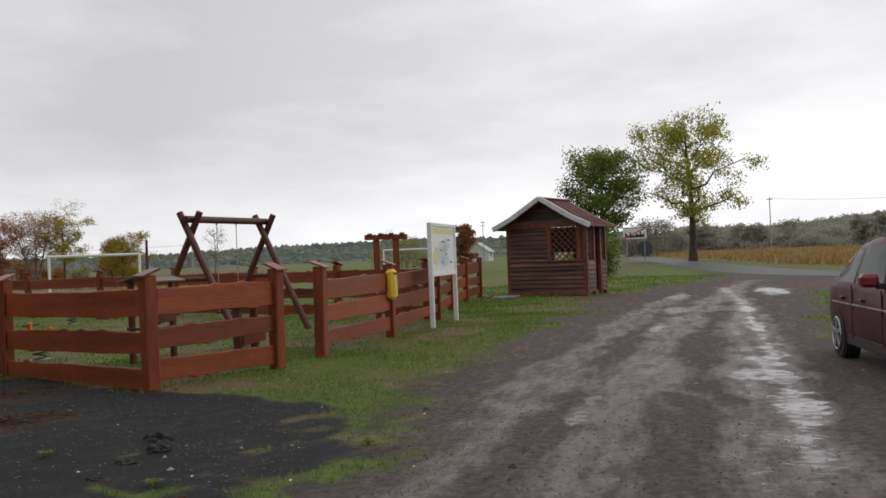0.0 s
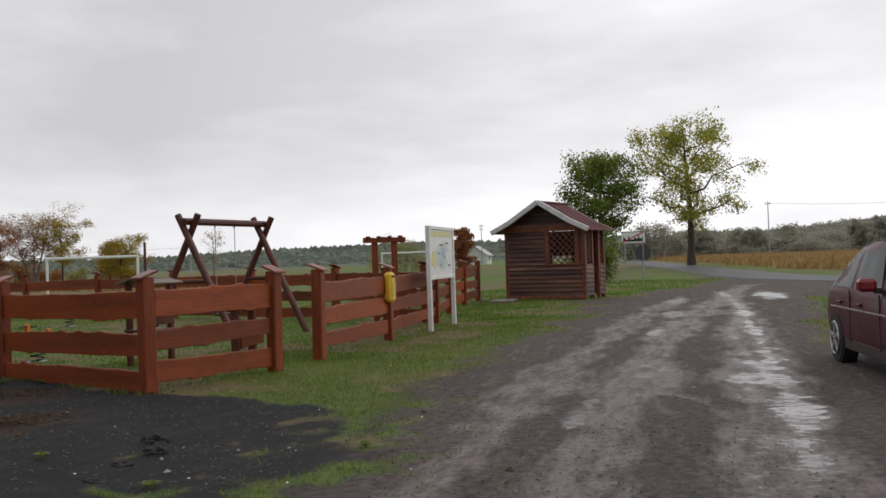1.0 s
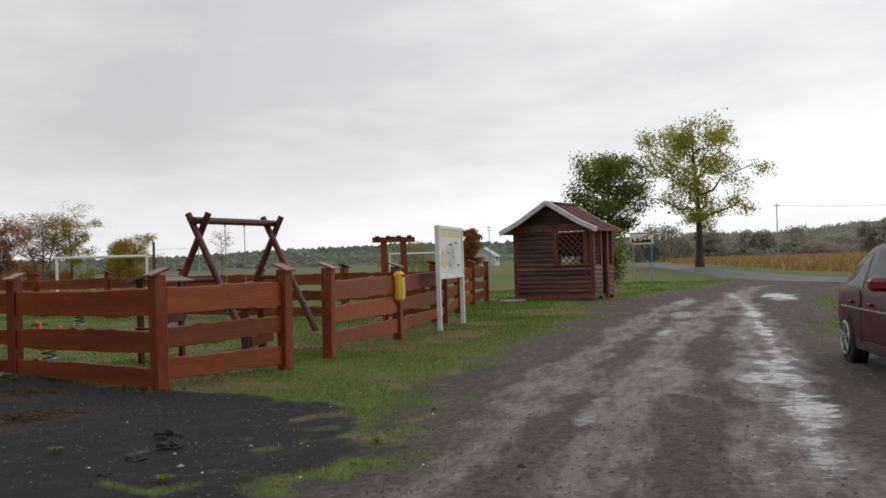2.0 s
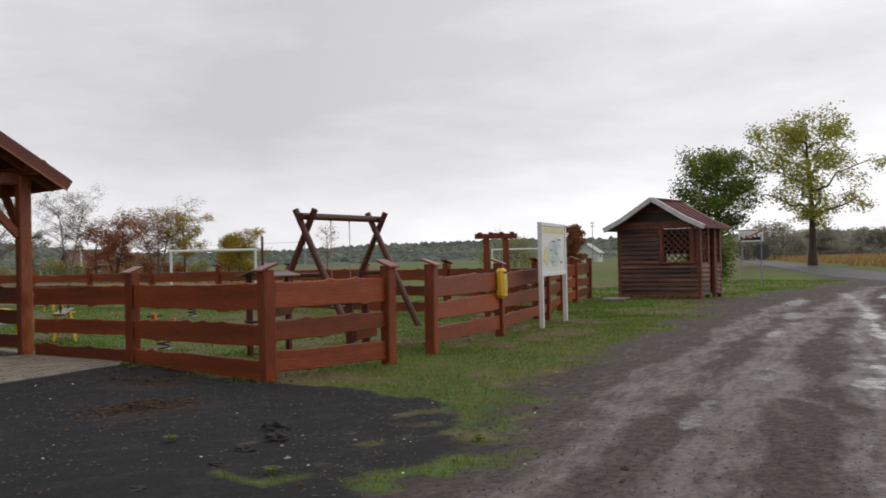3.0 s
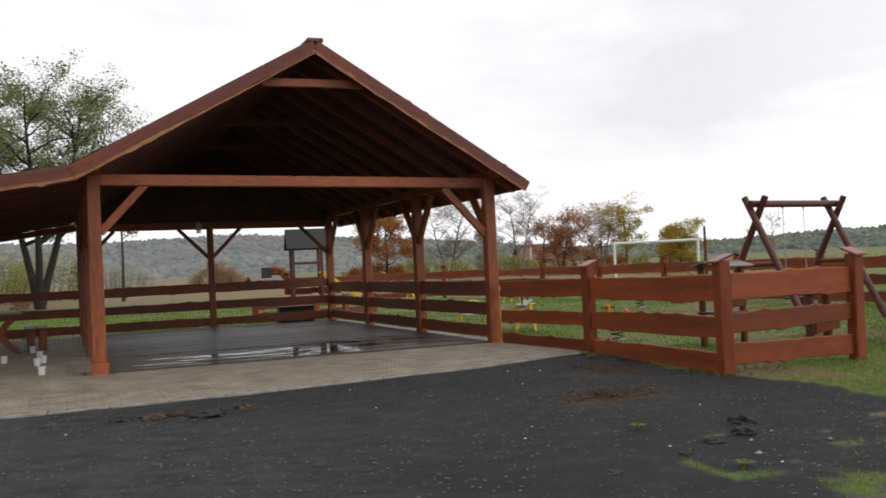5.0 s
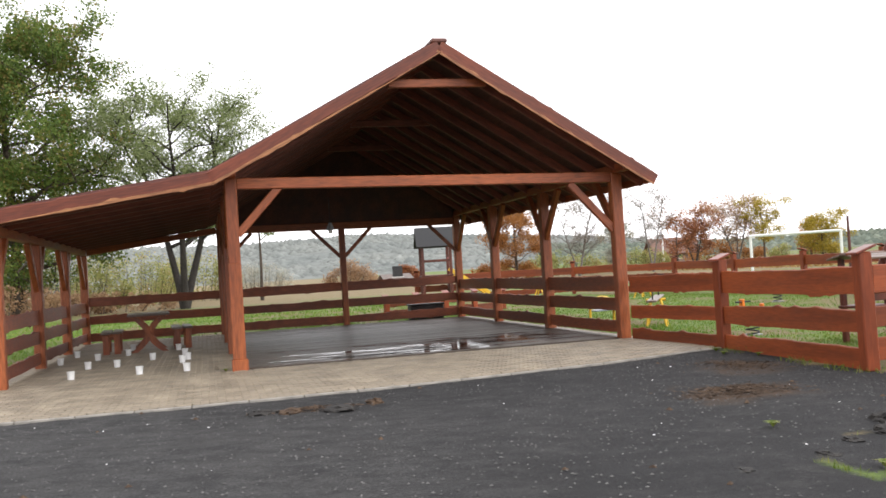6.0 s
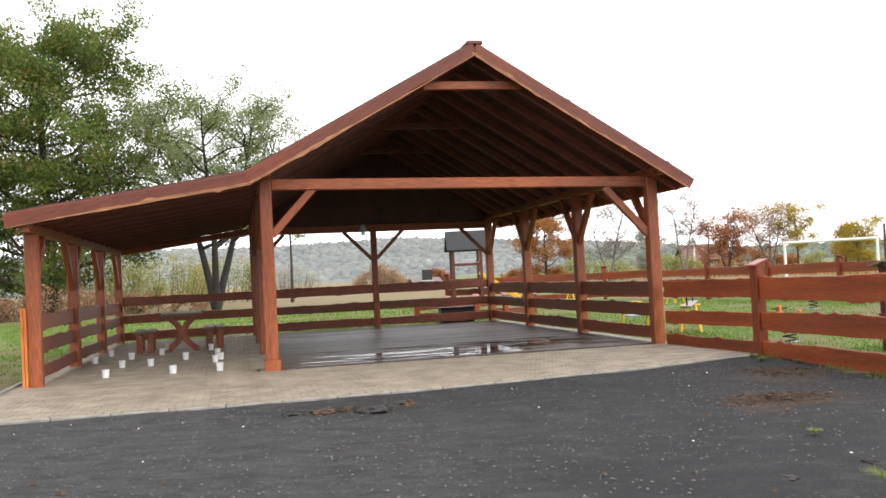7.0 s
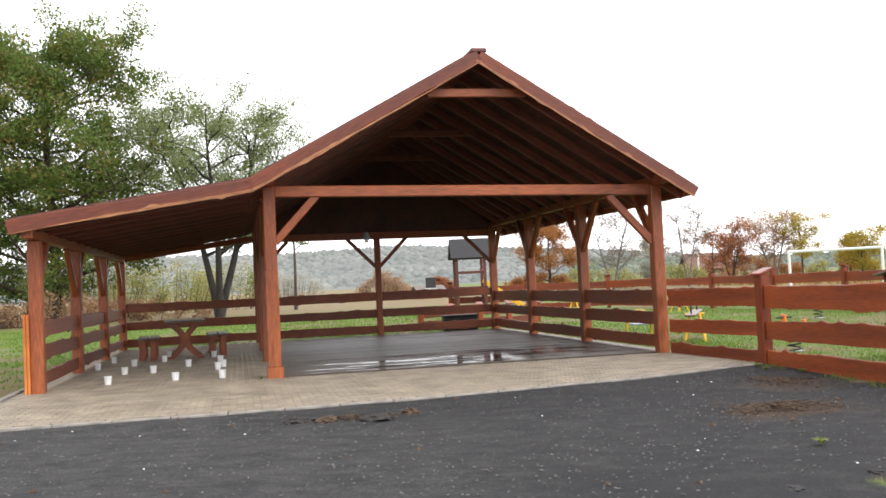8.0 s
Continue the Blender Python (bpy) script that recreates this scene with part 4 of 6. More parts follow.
# ---- notice board ----
def notice_board():
    ob = thing("notice_board", "white framed map notice board on two white posts", "sign", (8.45, 2.15, 0), math.degrees(math.atan2(0.85, 2.03)))
    L = 2.2
    for x in (0, L):
        part("post", box(x - 0.045, x + 0.045, -0.045, 0.045, 0, 2.14, 0.006), white_paint, ob)
    for z0, z1 in ((1.04, 1.11), (2.07, 2.14)):
        part("frame", box(0.045, L - 0.045, -0.04, 0.04, z0, z1, 0.005), white_paint, ob)
    panel = part("panel", box(0.05, L - 0.05, -0.015, 0.015, 1.11, 2.07, 0.003), plastic_white, ob, "pale printed map panel")
    teal = mat("pale_map_print", (0.52, 0.60, 0.58), (0.70, 0.73, 0.70), 3, 0.4, 0, (1, 1, 1), 20, 0.1)
    mapy = mat("yellow_map_print", (0.66, 0.60, 0.20), (0.74, 0.70, 0.42), 6, 0.4, 0, (1, 1, 1), 20, 0.12)
    mapb = mat("blue_map_print", (0.33, 0.44, 0.60), (0.50, 0.58, 0.68), 6, 0.4, 0, (1, 1, 1), 20, 0.12)
    dark = mat("dark_print", (0.12, 0.13, 0.15), (0.2, 0.2, 0.22), 6, 0.4, 0, (1, 1, 1), 20, 0.12)

    def patch(cx, cz, rx, rz_, material, seed, y):
        rnd = random.Random(seed)
        bm = bmesh.new()
        k = 14
        ring = [(cx + rx * math.cos(6.283 * i / k) * rnd.uniform(0.7, 1.1), cz + rz_ * math.sin(6.283 * i / k) * rnd.uniform(0.7, 1.1)) for i in range(k)]
        a = [bm.verts.new((min(max(x, 0.1), L - 0.1), y, min(max(z, 1.13), 2.05))) for x, z in ring]
        c = [bm.verts.new((v.co.x, -0.014, v.co.z)) for v in a]
        bm.faces.new(a)
        for i in range(k):
            bm.faces.new((a[i], a[(i + 1) % k], c[(i + 1) % k], c[i]))
        bmesh.ops.recalc_face_normals(bm, faces=bm.faces)
        part("print", bm, material, panel)
    part("print", box(0.12, L - 0.12, -0.019, -0.014, 1.92, 2.04, 0), mapy, panel)
    patch(1.2, 1.52, 0.72, 0.34, teal, 1, -0.018)
    patch(0.42, 1.45, 0.24, 0.22, mapy, 2, -0.021)
    patch(1.25, 1.62, 0.2, 0.12, mapb, 3, -0.021)
    patch(1.0, 1.38, 0.16, 0.10, mapb, 4, -0.021)
    patch(1.62, 1.5, 0.2, 0.14, plastic_white, 5, -0.021)
    for x, z, w in ((0.95, 1.74, 0.3), (1.3, 1.48, 0.12), (0.95, 1.3, 0.1), (1.5, 1.78, 0.25), (0.8, 1.56, 0.1), (1.7, 1.3, 0.2)):
        part("text_bar", box(x, x + w, -0.025, -0.014, z, z + 0.035, 0), dark, panel)


notice_board()

# ---- yellow litter bin on the fence ----
bin_ob = thing("litter_bin", "yellow plastic waste bin fixed to a fence post", "bin", (6.47, 1.60, 0.70), 20)
part("body", box(-0.13, 0.13, -0.1, 0.06, 0, 0.55, 0.05), yellow, bin_ob)
part("slot", box(-0.09, 0.09, -0.106, -0.09, 0.45, 0.49, 0.004), rubber, bin_ob)
part("label", box(-0.08, 0.08, -0.106, -0.095, 0.12, 0.36, 0.002), mat("pale_yellow_label", (0.62, 0.5, 0.14), (0.7, 0.58, 0.2), 8), bin_ob)


# ---- swing ----
def swing():
    ob = thing("swing", "dark brown log swing frame with two chains", "swing", (5.23, 5.60, 0), math.degrees(math.atan2(0.5, 2.45)))
    L = 2.5
    for x in (0.0, L):
        for s in (1, -1):
            part("leg", rod((x + 0.06 * s, -1.02 * s, 0), (x - 0.06 * s + 0.02, 0.20 * s, 2.50), 0.072, 0.066), wood_dark, ob)
        part("brace", rod((x, -0.42, 1.18), (x, 0.42, 1.18), 0.045), wood_dark, ob)
    part("beam", rod((-0.12, 0, 2.36), (L + 0.12, 0, 2.36), 0.07), wood_dark, ob)
    for x in (0.85, 1.5):
        ch = part("chain", rod((x, 0, 0.5), (x, 0, 2.3), 0.009, seg=6), steel, ob)
        part("hook", rod((x, 0, 2.26), (x, 0, 2.34), 0.02, seg=8), steel, ch)
    part("seat", box(0.82, 1.53, -0.09, 0.09, 0.46, 0.5, 0.012), rubber, ob)


swing()


# ---- roofed timber stand, kiosk table ----
def pergola():
    ob = thing("timber_arch", "dark red timber arch of two posts and crossbeams", "arch", (9.75, 4.35, 0), -51)
    for x in (-0.22, 0.22):
        part("post", box(x - 0.07, x + 0.07, -0.07, 0.07, 0, 1.92, 0.012), wood_post, ob)
    for y in (-0.12, 0.12):
        part("crossbeam", wavy_board(0.96, 0.11, 0.06, 700 + int(y * 100), 0.006), wood_board, ob, "", pose(-0.48, y, 1.93))
    for x in (-0.36, -0.12, 0.12, 0.36):
        part("slat", box(x - 0.05, x + 0.05, -0.26, 0.26, 1.985, 2.02, 0.006), wood_board, ob)


pergola()


def kiosk():
    ob = thing("play_table", "dark wooden play table with slatted roof", "play table", (2.05, 2.65, 0), 12)
    for x in (-0.22, 0.22):
        for y in (-0.2, 0.2):
            part("leg", box(x - 0.04, x + 0.04, y - 0.04, y + 0.04, 0, 1.24, 0.01), wood_dark, ob)
    part("shelf", box(-0.28, 0.28, -0.26, 0.26, 0.52, 0.56, 0.01), wood_dark, ob)
    part("apron", box(-0.26, 0.26, -0.25, -0.22, 0.62, 0.9, 0.01), wood_dark, ob)
    for i in range(5):
        part("roof_slat", box(-0.42, 0.42, -0.065, 0.05, -0.014, 0.014, 0.005), wood_grey, ob, "", pose(0, -0.24 + 0.12 * i, 1.25 + 0.03 * (2 - abs(i - 2)), 14 if i < 2 else (-14 if i > 2 else 0)))


kiosk()


# ---- playground toys ----
def spiral(r, h, turns, wire, seg=12):
    bm = bmesh.new()
    k = int(turns * seg)
    pts = [Vector((r * math.cos(6.283 * i / seg), r * math.sin(6.283 * i / seg), h * i / k)) for i in range(k + 1)]
    for a, b in zip(pts, pts[1:]):
        rod(a, b, wire, seg=5, bm=bm)
    return bm


def spring_rider(x, y, rz, seat, body):
    ob = thing("spring_rider", "spring rocker with painted seat on black coil", "spring rider", (x, y, 0), rz)
    part("spring", spiral(0.11, 0.36, 4, 0.014), rubber, ob)
    part("base_plate", rod((0, 0, 0), (0, 0, 0.02), 0.16, seg=12), steel, ob)
    part("plate", box(-0.3, 0.3, -0.10, 0.10, 0.36, 0.40, 0.01), seat, ob)
    bm = bmesh.new()
    for sx, z0, z1, l in ((0.0, 0.40, 0.50, 0.30), (0.22, 0.40, 0.62, 0.10), (-0.26, 0.40, 0.55, 0.08)):
        add_box(bm, sx - l / 2, sx + l / 2, -0.03, 0.03, z0, z1, 0.015)
    part("figure", bm, body, ob)
    part("handle", rod((0.2, -0.16, 0.57), (0.2, 0.16, 0.57), 0.015, seg=8), rubber, ob)


spring_rider(1.75, 5.2, 100, rubber, orange_paint)
spring_rider(7.9, 13.8, 30, rubber, red_paint)


def hoop_bar(name, label, x, y, rz, w, h, material, seat=None):
    ob = thing(name, label, "play equipment", (x, y, 0), rz)
    pts = [Vector((-w / 2, 0, 0)), Vector((-w / 2, 0, h * 0.72))] + [Vector((-w / 2 * math.cos(math.pi * i / 6), 0, h * 0.72 + h * 0.28 * math.sin(math.pi * i / 6))) for i in range(1, 6)] + [Vector((w / 2, 0, h * 0.72)), Vector((w / 2, 0, 0))]
    bm = bmesh.new()
    for a, b in zip(pts, pts[1:]):
        rod(a, b, 0.028, seg=8, bm=bm)
    part("hoop", bm, material, ob)
    if seat:
        part("seat", box(-w / 2 + 0.05, w / 2 + 0.3, -0.16, 0.16, h * 0.5, h * 0.55, 0.01), seat, ob)


hoop_bar("climbing_hoop", "yellow steel hoop with pale blue seat", 1.25, 10.4, 10, 0.62, 0.62, yellow, blue_seat)


def seesaw(x, y, rz, plank):
    ob = thing("seesaw", "yellow-legged seesaw with wooden plank", "seesaw", (x, y, 0), rz)
    for s in (1, -1):
        for q in (1, -1):
            part("leg", rod((0.25 * s, 0.2 * q, 0), (0.06 * s, 0.1 * q, 0.55), 0.026, seg=8), yellow, ob)
    part("axle", rod((0, -0.2, 0.55), (0, 0.2, 0.55), 0.03, seg=8), yellow, ob)
    part("plank", box(-1.4, 1.4, -0.10, 0.10, 0.56, 0.60, 0.01), plank, ob)
    for s in (1, -1):
        part("handle", rod((1.0 * s, -0.14, 0.78), (1.0 * s, 0.14, 0.78), 0.016, seg=8), rubber, ob)
        part("handle_stem", rod((1.0 * s, 0, 0.58), (1.0 * s, 0, 0.79), 0.016, seg=8), rubber, ob)


seesaw(1.75, 8.75, 60, wood_grey)
seesaw(8.0, 22.3, 20, wood_grey)
seesaw(4.9, 24.5, 140, wood_grey)


def tower():
    ob = thing("play_tower", "dark timber play tower with pitched roof and yellow slide", "play tower", (2.5, 31.0, 0), -8)
    for x in (-0.6, 0.6):
        for y in (-0.6, 0.6):
            part("post", box(x - 0.06, x + 0.06, y - 0.06, y + 0.06, 0, 2.55, 0.01), wood_dark, ob)
    part("platform", box(-0.7, 0.7, -0.7, 0.7, 1.15, 1.22, 0.01), wood_dark, ob)
    for y in (-0.6, 0.6):
        part("rail", box(-0.6, 0.6, y - 0.03, y + 0.03, 1.78, 1.88, 0.008), wood_dark, ob)
    part("rail", box(0.57, 0.63, -0.6, 0.6, 1.88, 1.96, 0.008), red_paint, ob, "red rail")
    bm = bmesh.new()
    for s in (1, -1):
        a, b = [bm.verts.new((x, 0, 3.3)) for x in (-0.85, 0.85)], [bm.verts.new((x, s * 0.85, 2.45)) for x in (-0.85, 0.85)]
        c, d = [bm.verts.new((x, 0, 3.24)) for x in (-0.85, 0.85)], [bm.verts.new((x, s * 0.82, 2.41)) for x in (-0.85, 0.85)]
        for f in ((a[0], a[1], b[1], b[0]), (c[1], c[0], d[0], d[1]), (b[0], b[1], d[1], d[0]), (a[0], b[0], d[0], c[0]), (a[1], c[1], d[1], b[1])):
            bm.faces.new(f)
    bmesh.ops.recalc_face_normals(bm, faces=bm.faces)
    part("roof", bm, rubber, ob, "black roofing felt")
    for sx in (-0.66, 0.66):
        bm = bmesh.new()
        t = [bm.verts.new(p) for p in ((sx, -0.78, 2.47), (sx, 0.78, 2.47), (sx, 0, 3.22))]
        u = [bm.verts.new((v.co.x + 0.03, v.co.y, v.co.z)) for v in t]
        bm.faces.new(t)
        bm.faces.new(u[::-1])
        for i in range(3):
            bm.faces.new((t[i], t[(i + 1) % 3], u[(i + 1) % 3], u[i]))
        bmesh.ops.recalc_face_normals(bm, faces=bm.faces)
        part("gable", bm, wood_dark, ob)
    bm, m = bar((0.7, 0.1, 1.2), (2.3, 0.1, 0.15), 0.5, 0.05)
    part("slide", bm, yellow, ob, "yellow slide", m)
    for y in (-0.14, 0.34):
        bm, m = bar((0.6, y, 1.45), (2.3, y, 0.3), 0.04, 0.14)
        part("slide_side", bm, yellow, ob, "", m)


tower()


def goal(x, y, rz, w, h, label):
    ob = thing("football_goal", label, "goal", (x, y, 0), rz)
    for s in (-w / 2, w / 2):
        part("post", rod((s, 0, 0), (s, 0, h), 0.075, seg=10), white_paint, ob)
    part("crossbar", rod((-w / 2 - 0.05, 0, h), (w / 2 + 0.05, 0, h), 0.075, seg=10), white_paint, ob)


def at_az(az, d, z=0.0):
    return (-7.2 + d * math.cos(radians(az)), -9.4 + d * math.sin(radians(az)), z)


gx0, gy0, _ = at_az(55.75, 55)
goal(gx0, gy0, 55.5 - 90 - 4, 4.6, 2.22, "white steel football goal on the far meadow")
gx0, gy0, _ = at_az(37.6, 75)
goal(gx0, gy0, 37.6 - 90, 4.6, 2.1, "second white football goal beyond the fence")

frame_ob = thing("play_bench", "low dark wooden play bench with a board", "bench", (4.0, 2.75, 0), 30)
for x in (-0.45, 0.45):
    part("post", box(x - 0.06, x + 0.06, -0.06, 0.06, 0, 0.76, 0.012), wood_dark, frame_ob)
part("board", box(-0.4, 0.85, -0.09, -0.05, 0.10, 0.28, 0.01), wood_board, frame_ob)
part("seat", box(-0.55, 0.55, -0.12, 0.12, 0.72, 0.77, 0.01), wood_board, frame_ob)

# timber edging and black crate by the pavilion
crate = thing("crate", "low black crate behind the pavilion rail", "crate", (-0.95, 18.35, 0))
part("box", box(-0.5, 0.5, -0.22, 0.22, 0, 0.42, 0.02), rubber, crate)
part("lid", box(-0.53, 0.53, -0.25, 0.25, 0.42, 0.47, 0.015), rubber, crate)


# ---- picnic table and benches under the lean-to ----
def picnic_table():
    ob = thing("picnic_table", "brown wooden picnic table with crossed legs", "table", (-8.55, 13.3, 0), 3)
    for i in range(5):
        part("slat", box(-0.45, 0.45, -0.78 + i * 0.315, -0.78 + i * 0.315 + 0.30, 0.82, 0.865, 0.008), wood_grey, ob)
    for y in (-0.55, 0.55):
        for s in (1, -1):
            # curved leg of an X
            bm = bmesh.new()
            prev = None
            for i in range(9):
                t = i / 8
                x = s * (-0.36 + 0.72 * t + 0.10 * math.sin(math.pi * t * 2) * 0.6)
                z = 0.82 * t
                ring = [bm.verts.new((x + dx, y + dy + 0.03 * s, z)) for dx, dy in ((-0.07, -0.025), (0.07, -0.025), (0.07, 0.025), (-0.07, 0.025))]
                if prev:
                    for k_ in range(4):
                        bm.faces.new((prev[k_], prev[(k_ + 1) % 4], ring[(k_ + 1) % 4], ring[k_]))
                else:
                    bm.faces.new(ring[::-1])
                prev = ring
            bm.faces.new(prev)
            part("leg", bm, wood_frame_z, ob)
    part("stretcher", box(-0.04, 0.04, -0.55, 0.55, 0.38, 0.46, 0.01), wood_frame_x, ob)


def bench(x, y):
    ob = thing("bench", "brown wooden bench beside the picnic table", "bench", (x, y, 0), 3, "benches at the picnic table")
    for s in (-0.12, 0.12):
        part("slat", box(s - 0.105, s + 0.105, -0.75, 0.75, 0.47, 0.515, 0.008), wood_grey, ob)
    for yy in (-0.55, 0.55):
        part("leg", box(-0.19, -0.05, yy - 0.05, yy + 0.05, 0, 0.47, 0.01), wood_frame_z, ob)
        part("leg", box(0.05, 0.19, yy - 0.05, yy + 0.05, 0, 0.47, 0.01), wood_frame_z, ob)
        part("rail", box(-0.2, 0.2, yy - 0.035, yy + 0.035, 0.40, 0.47, 0.008), wood_frame_x, ob)


picnic_table()
bench(-9.35, 13.35)
bench(-7.85, 13.75)

CUPS = [(-9.47, 7.23), (-9.42, 9.15), (-8.4, 7.2), (-7.64, 7.11), (-8.91, 9.09), (-8.34, 10.21), (-9.46, 11.22), (-7.75, 8.99), (-8.92, 12.0), (-8.94, 13.64), (-7.91, 12.6), (-7.74, 10.88), (-7.66, 9.6), (-10.02, 12.6), (-10.1, 10.7)]


def lantern():
    ob = thing("grave_candle", "small white plastic candle cup on the paving", "candle cup", (*CUPS[0], 0.022), 0, "candle cups on the floor")
    part("cup", rod((0, 0, 0), (0, 0, 0.12), 0.052, 0.06, 12), plastic_white, ob)
    part("rim", rod((0, 0, 0.12), (0, 0, 0.135), 0.064, 0.064, 12), plastic_white, ob)
    return ob


cup = lantern()
for i, (x, y) in enumerate(CUPS[1:]):
    copy_thing(cup, pose(x, y, 0.022, 0, 0, i * 37))

lamp = thing("pendant_lamp", "small pendant lamp hanging from the pavilion roof", "lamp", (-4.7, 10.3, 2.35))
part("cord", rod((0, 0, 0.2), (0, 0, 0.72), 0.008, seg=6), rubber, lamp)
part("shade", rod((0, 0, 0.05), (0, 0, 0.2), 0.09, 0.03, 12), steel, lamp)
part("bulb", rod((0, 0, -0.02), (0, 0, 0.06), 0.045, 0.04, 10), plastic_white, lamp)


# ---- parked car ----
def car():
    paint = mat("maroon_car_paint", (0.075, 0.008, 0.018), (0.092, 0.011, 0.023), 3, 0.4, 0, (1, 1, 1), 60, 0.06, spec=0.2)
    paint.node_tree.nodes["Principled BSDF"].inputs["Coat Weight"].default_value = 0.04
    lower = mat("dark_grey_bumper", (0.035, 0.02, 0.022), (0.05, 0.028, 0.03), 6, 0.5, 0.1)
    chrome = mat("pale_trim_strip", (0.33, 0.23, 0.23), (0.42, 0.31, 0.31), 6, 0.3, 0)
    glass = bpy.data.materials.new("car_glass")
    glass.use_nodes = True
    g = glass.node_tree.nodes["Principled BSDF"]
    # Opaque panes: brightness seen through the glass is put into the base colour.
    g.inputs["Base Color"].default_value = (0.19, 0.215, 0.205, 1)
    g.inputs["Roughness"].default_value, g.inputs["Specular IOR Level"].default_value = 0.06, 0.8
    alloy = mat("alloy_rim", (0.45, 0.45, 0.46), (0.6, 0.6, 0.61), 8, 0.3, 0, metal=0.8)
    lampm = mat("red_tail_lamp", (0.3, 0.01, 0.01), (0.4, 0.02, 0.02), 8, 0.2, 0)
    # x runs forward from the rear axle, y to the far flank, the near flank at y = 0
    ob = thing("car", "maroon five-door family hatchback parked beside the track", "car", (5.50, -6.34, 0), 207.0)
    W = 1.70
    # stations: x, sill z, waist z, roof z, inset of flank low/waist/roof
    st = [(-0.84, 0.46, 0.80, 0.86, 0.34, 0.30, 0.42), (-0.80, 0.36, 0.85, 0.95, 0.20, 0.16, 0.32), (-0.68, 0.30, 0.89, 1.06, 0.09, 0.07, 0.27), (-0.46, 0.27, 0.91, 1.18, 0.03, 0.025, 0.25), (-0.14, 0.26, 0.92, 1.315, 0.0, 0.0, 0.25),
          (0.3, 0.24, 0.91, 1.43, 0.0, 0.0, 0.24), (0.85, 0.24, 0.90, 1.495, 0.0, 0.0, 0.24), (1.35, 0.24, 0.90, 1.49, 0.0, 0.0, 0.25), (1.85, 0.24, 0.90, 1.39, 0.0, 0.0, 0.27), (2.25, 0.24, 0.90, 1.18, 0.0, 0.01, 0.28),
          (2.55, 0.25, 0.88, 1.00, 0.0, 0.02, 0.30), (2.95, 0.27, 0.80, 0.88, 0.03, 0.06, 0.34), (3.25, 0.32, 0.68, 0.74, 0.12, 0.16, 0.42), (3.36, 0.40, 0.56, 0.60, 0.25, 0.28, 0.5)]
    bm = bmesh.new()
    rings = []
    for x, zs, zw, zr, il, iw, ir in st:
        half = [(il + 0.05, zs), (il, zs + 0.10), (il - 0.02 if il > 0.02 else 0.0, (zs + zw) / 2), (iw + 0.012, zw - 0.05), (iw + 0.035, zw), (ir - 0.05, zr - 0.13 if zr - zw > 0.2 else zw + (zr - zw) * 0.6), (ir + 0.03, zr - 0.03), (ir + 0.22, zr)]
        ring = [(x, y, z) for y, z in half] + [(x, W - y, z) for y, z in reversed(half)]
        rings.append([bm.verts.new(p) for p in ring])
    k = len(rings[0])
    for a, b in zip(rings, rings[1:]):
        for i in range(k):
            bm.faces.new((a[i], a[(i + 1) % k], b[(i + 1) % k], b[i]))
    bm.faces.new(rings[0][::-1])
    bm.faces.new(rings[-1])
    bmesh.ops.recalc_face_normals(bm, faces=bm.faces)
    for f in bm.faces:
        f.smooth = True
    body = part("body", bm, paint, ob)

    # glass of the near flank, lying on the leaning side above the waist
    def flank(x, t):
        """A point on the upper side at share t between waist and roof edge."""
        for s0, s1 in zip(st, st[1:]):
            if s0[0] <= x <= s1[0]:
                u = (x - s0[0]) / (s1[0] - s0[0])
                v = [a + (b - a) * u for a, b in zip(s0, s1)]
                break
        y0, z0 = v[5] + 0.035, v[2]
        y1, z1 = v[6] - 0.05, v[3] - 0.13
        y2, z2 = v[6] + 0.03, v[3] - 0.03
        if t < 0.8:
            q = t / 0.8
            return (x, y0 + (y1 - y0) * q - 0.008, z0 + (z1 - z0) * q)
        q = (t - 0.8) / 0.2
        return (x, y1 + (y2 - y1) * q - 0.008, z1 + (z2 - z1) * q)

    def pane(x0a, x1a, x0b, x1b, t0=0.06, t1=0.84):
        bm = bmesh.new()
        grid = []
        for j in range(5):
            t = t0 + (t1 - t0) * j / 4
            xa, xb = x0a + (x0b - x0a) * j / 4, x1a + (x1b - x1a) * j / 4
            grid.append([bm.verts.new(flank(xa + (xb - xa) * i / 6, t)) for i in range(7)])
        for a, b in zip(grid, grid[1:]):
            for i in range(6):
                bm.faces.new((a[i], a[i + 1], b[i + 1], b[i]))
        bmesh.ops.solidify(bm, geom=bm.faces[:], thickness=0.006)
        return bm
    part("window", pane(-0.50, -0.20, -0.14, 0.0), glass, ob, "dark rear quarter glass")
    part("window", pane(-0.15, 0.62, 0.05, 0.60), glass, ob, "dark rear side window")
    part("window", pane(0.74, 1.78, 0.72, 1.45), glass, ob, "dark front side window")
    part("roof_rail", rod((0.3, 0.33, 1.43), (1.35, 0.33, 1.495), 0.016, seg=8), rubber, ob)
    part("trim_strip", box(-0.22, 2.4, -0.010, 0.012, 0.68, 0.70, 0.004), chrome, ob, "pale side trim strip")
    part("sill", box(0.36, 2.2, 0.005, 0.06, 0.20, 0.33, 0.012), lower, ob)
    for x in (0.16, 1.0):
        part("door_handle", box(x, x + 0.16, -0.028, 0.01, 0.74, 0.775, 0.01), paint, ob)
    for x, z0, z1 in ((0.66, 0.30, 0.92), (1.84, 0.30, 0.9)):
        part("door_gap", box(x - 0.004, x + 0.004, -0.004, 0.01, z0, z1, 0), rubber, ob)
    m_ = part("mirror", box(1.74, 1.90, -0.21, -0.02, 0.94, 1.08, 0.035), mat("bright_red_mirror_cap", (0.20, 0.01, 0.018), (0.24, 0.014, 0.022), 6, 0.25, 0), ob, "red wing mirror")
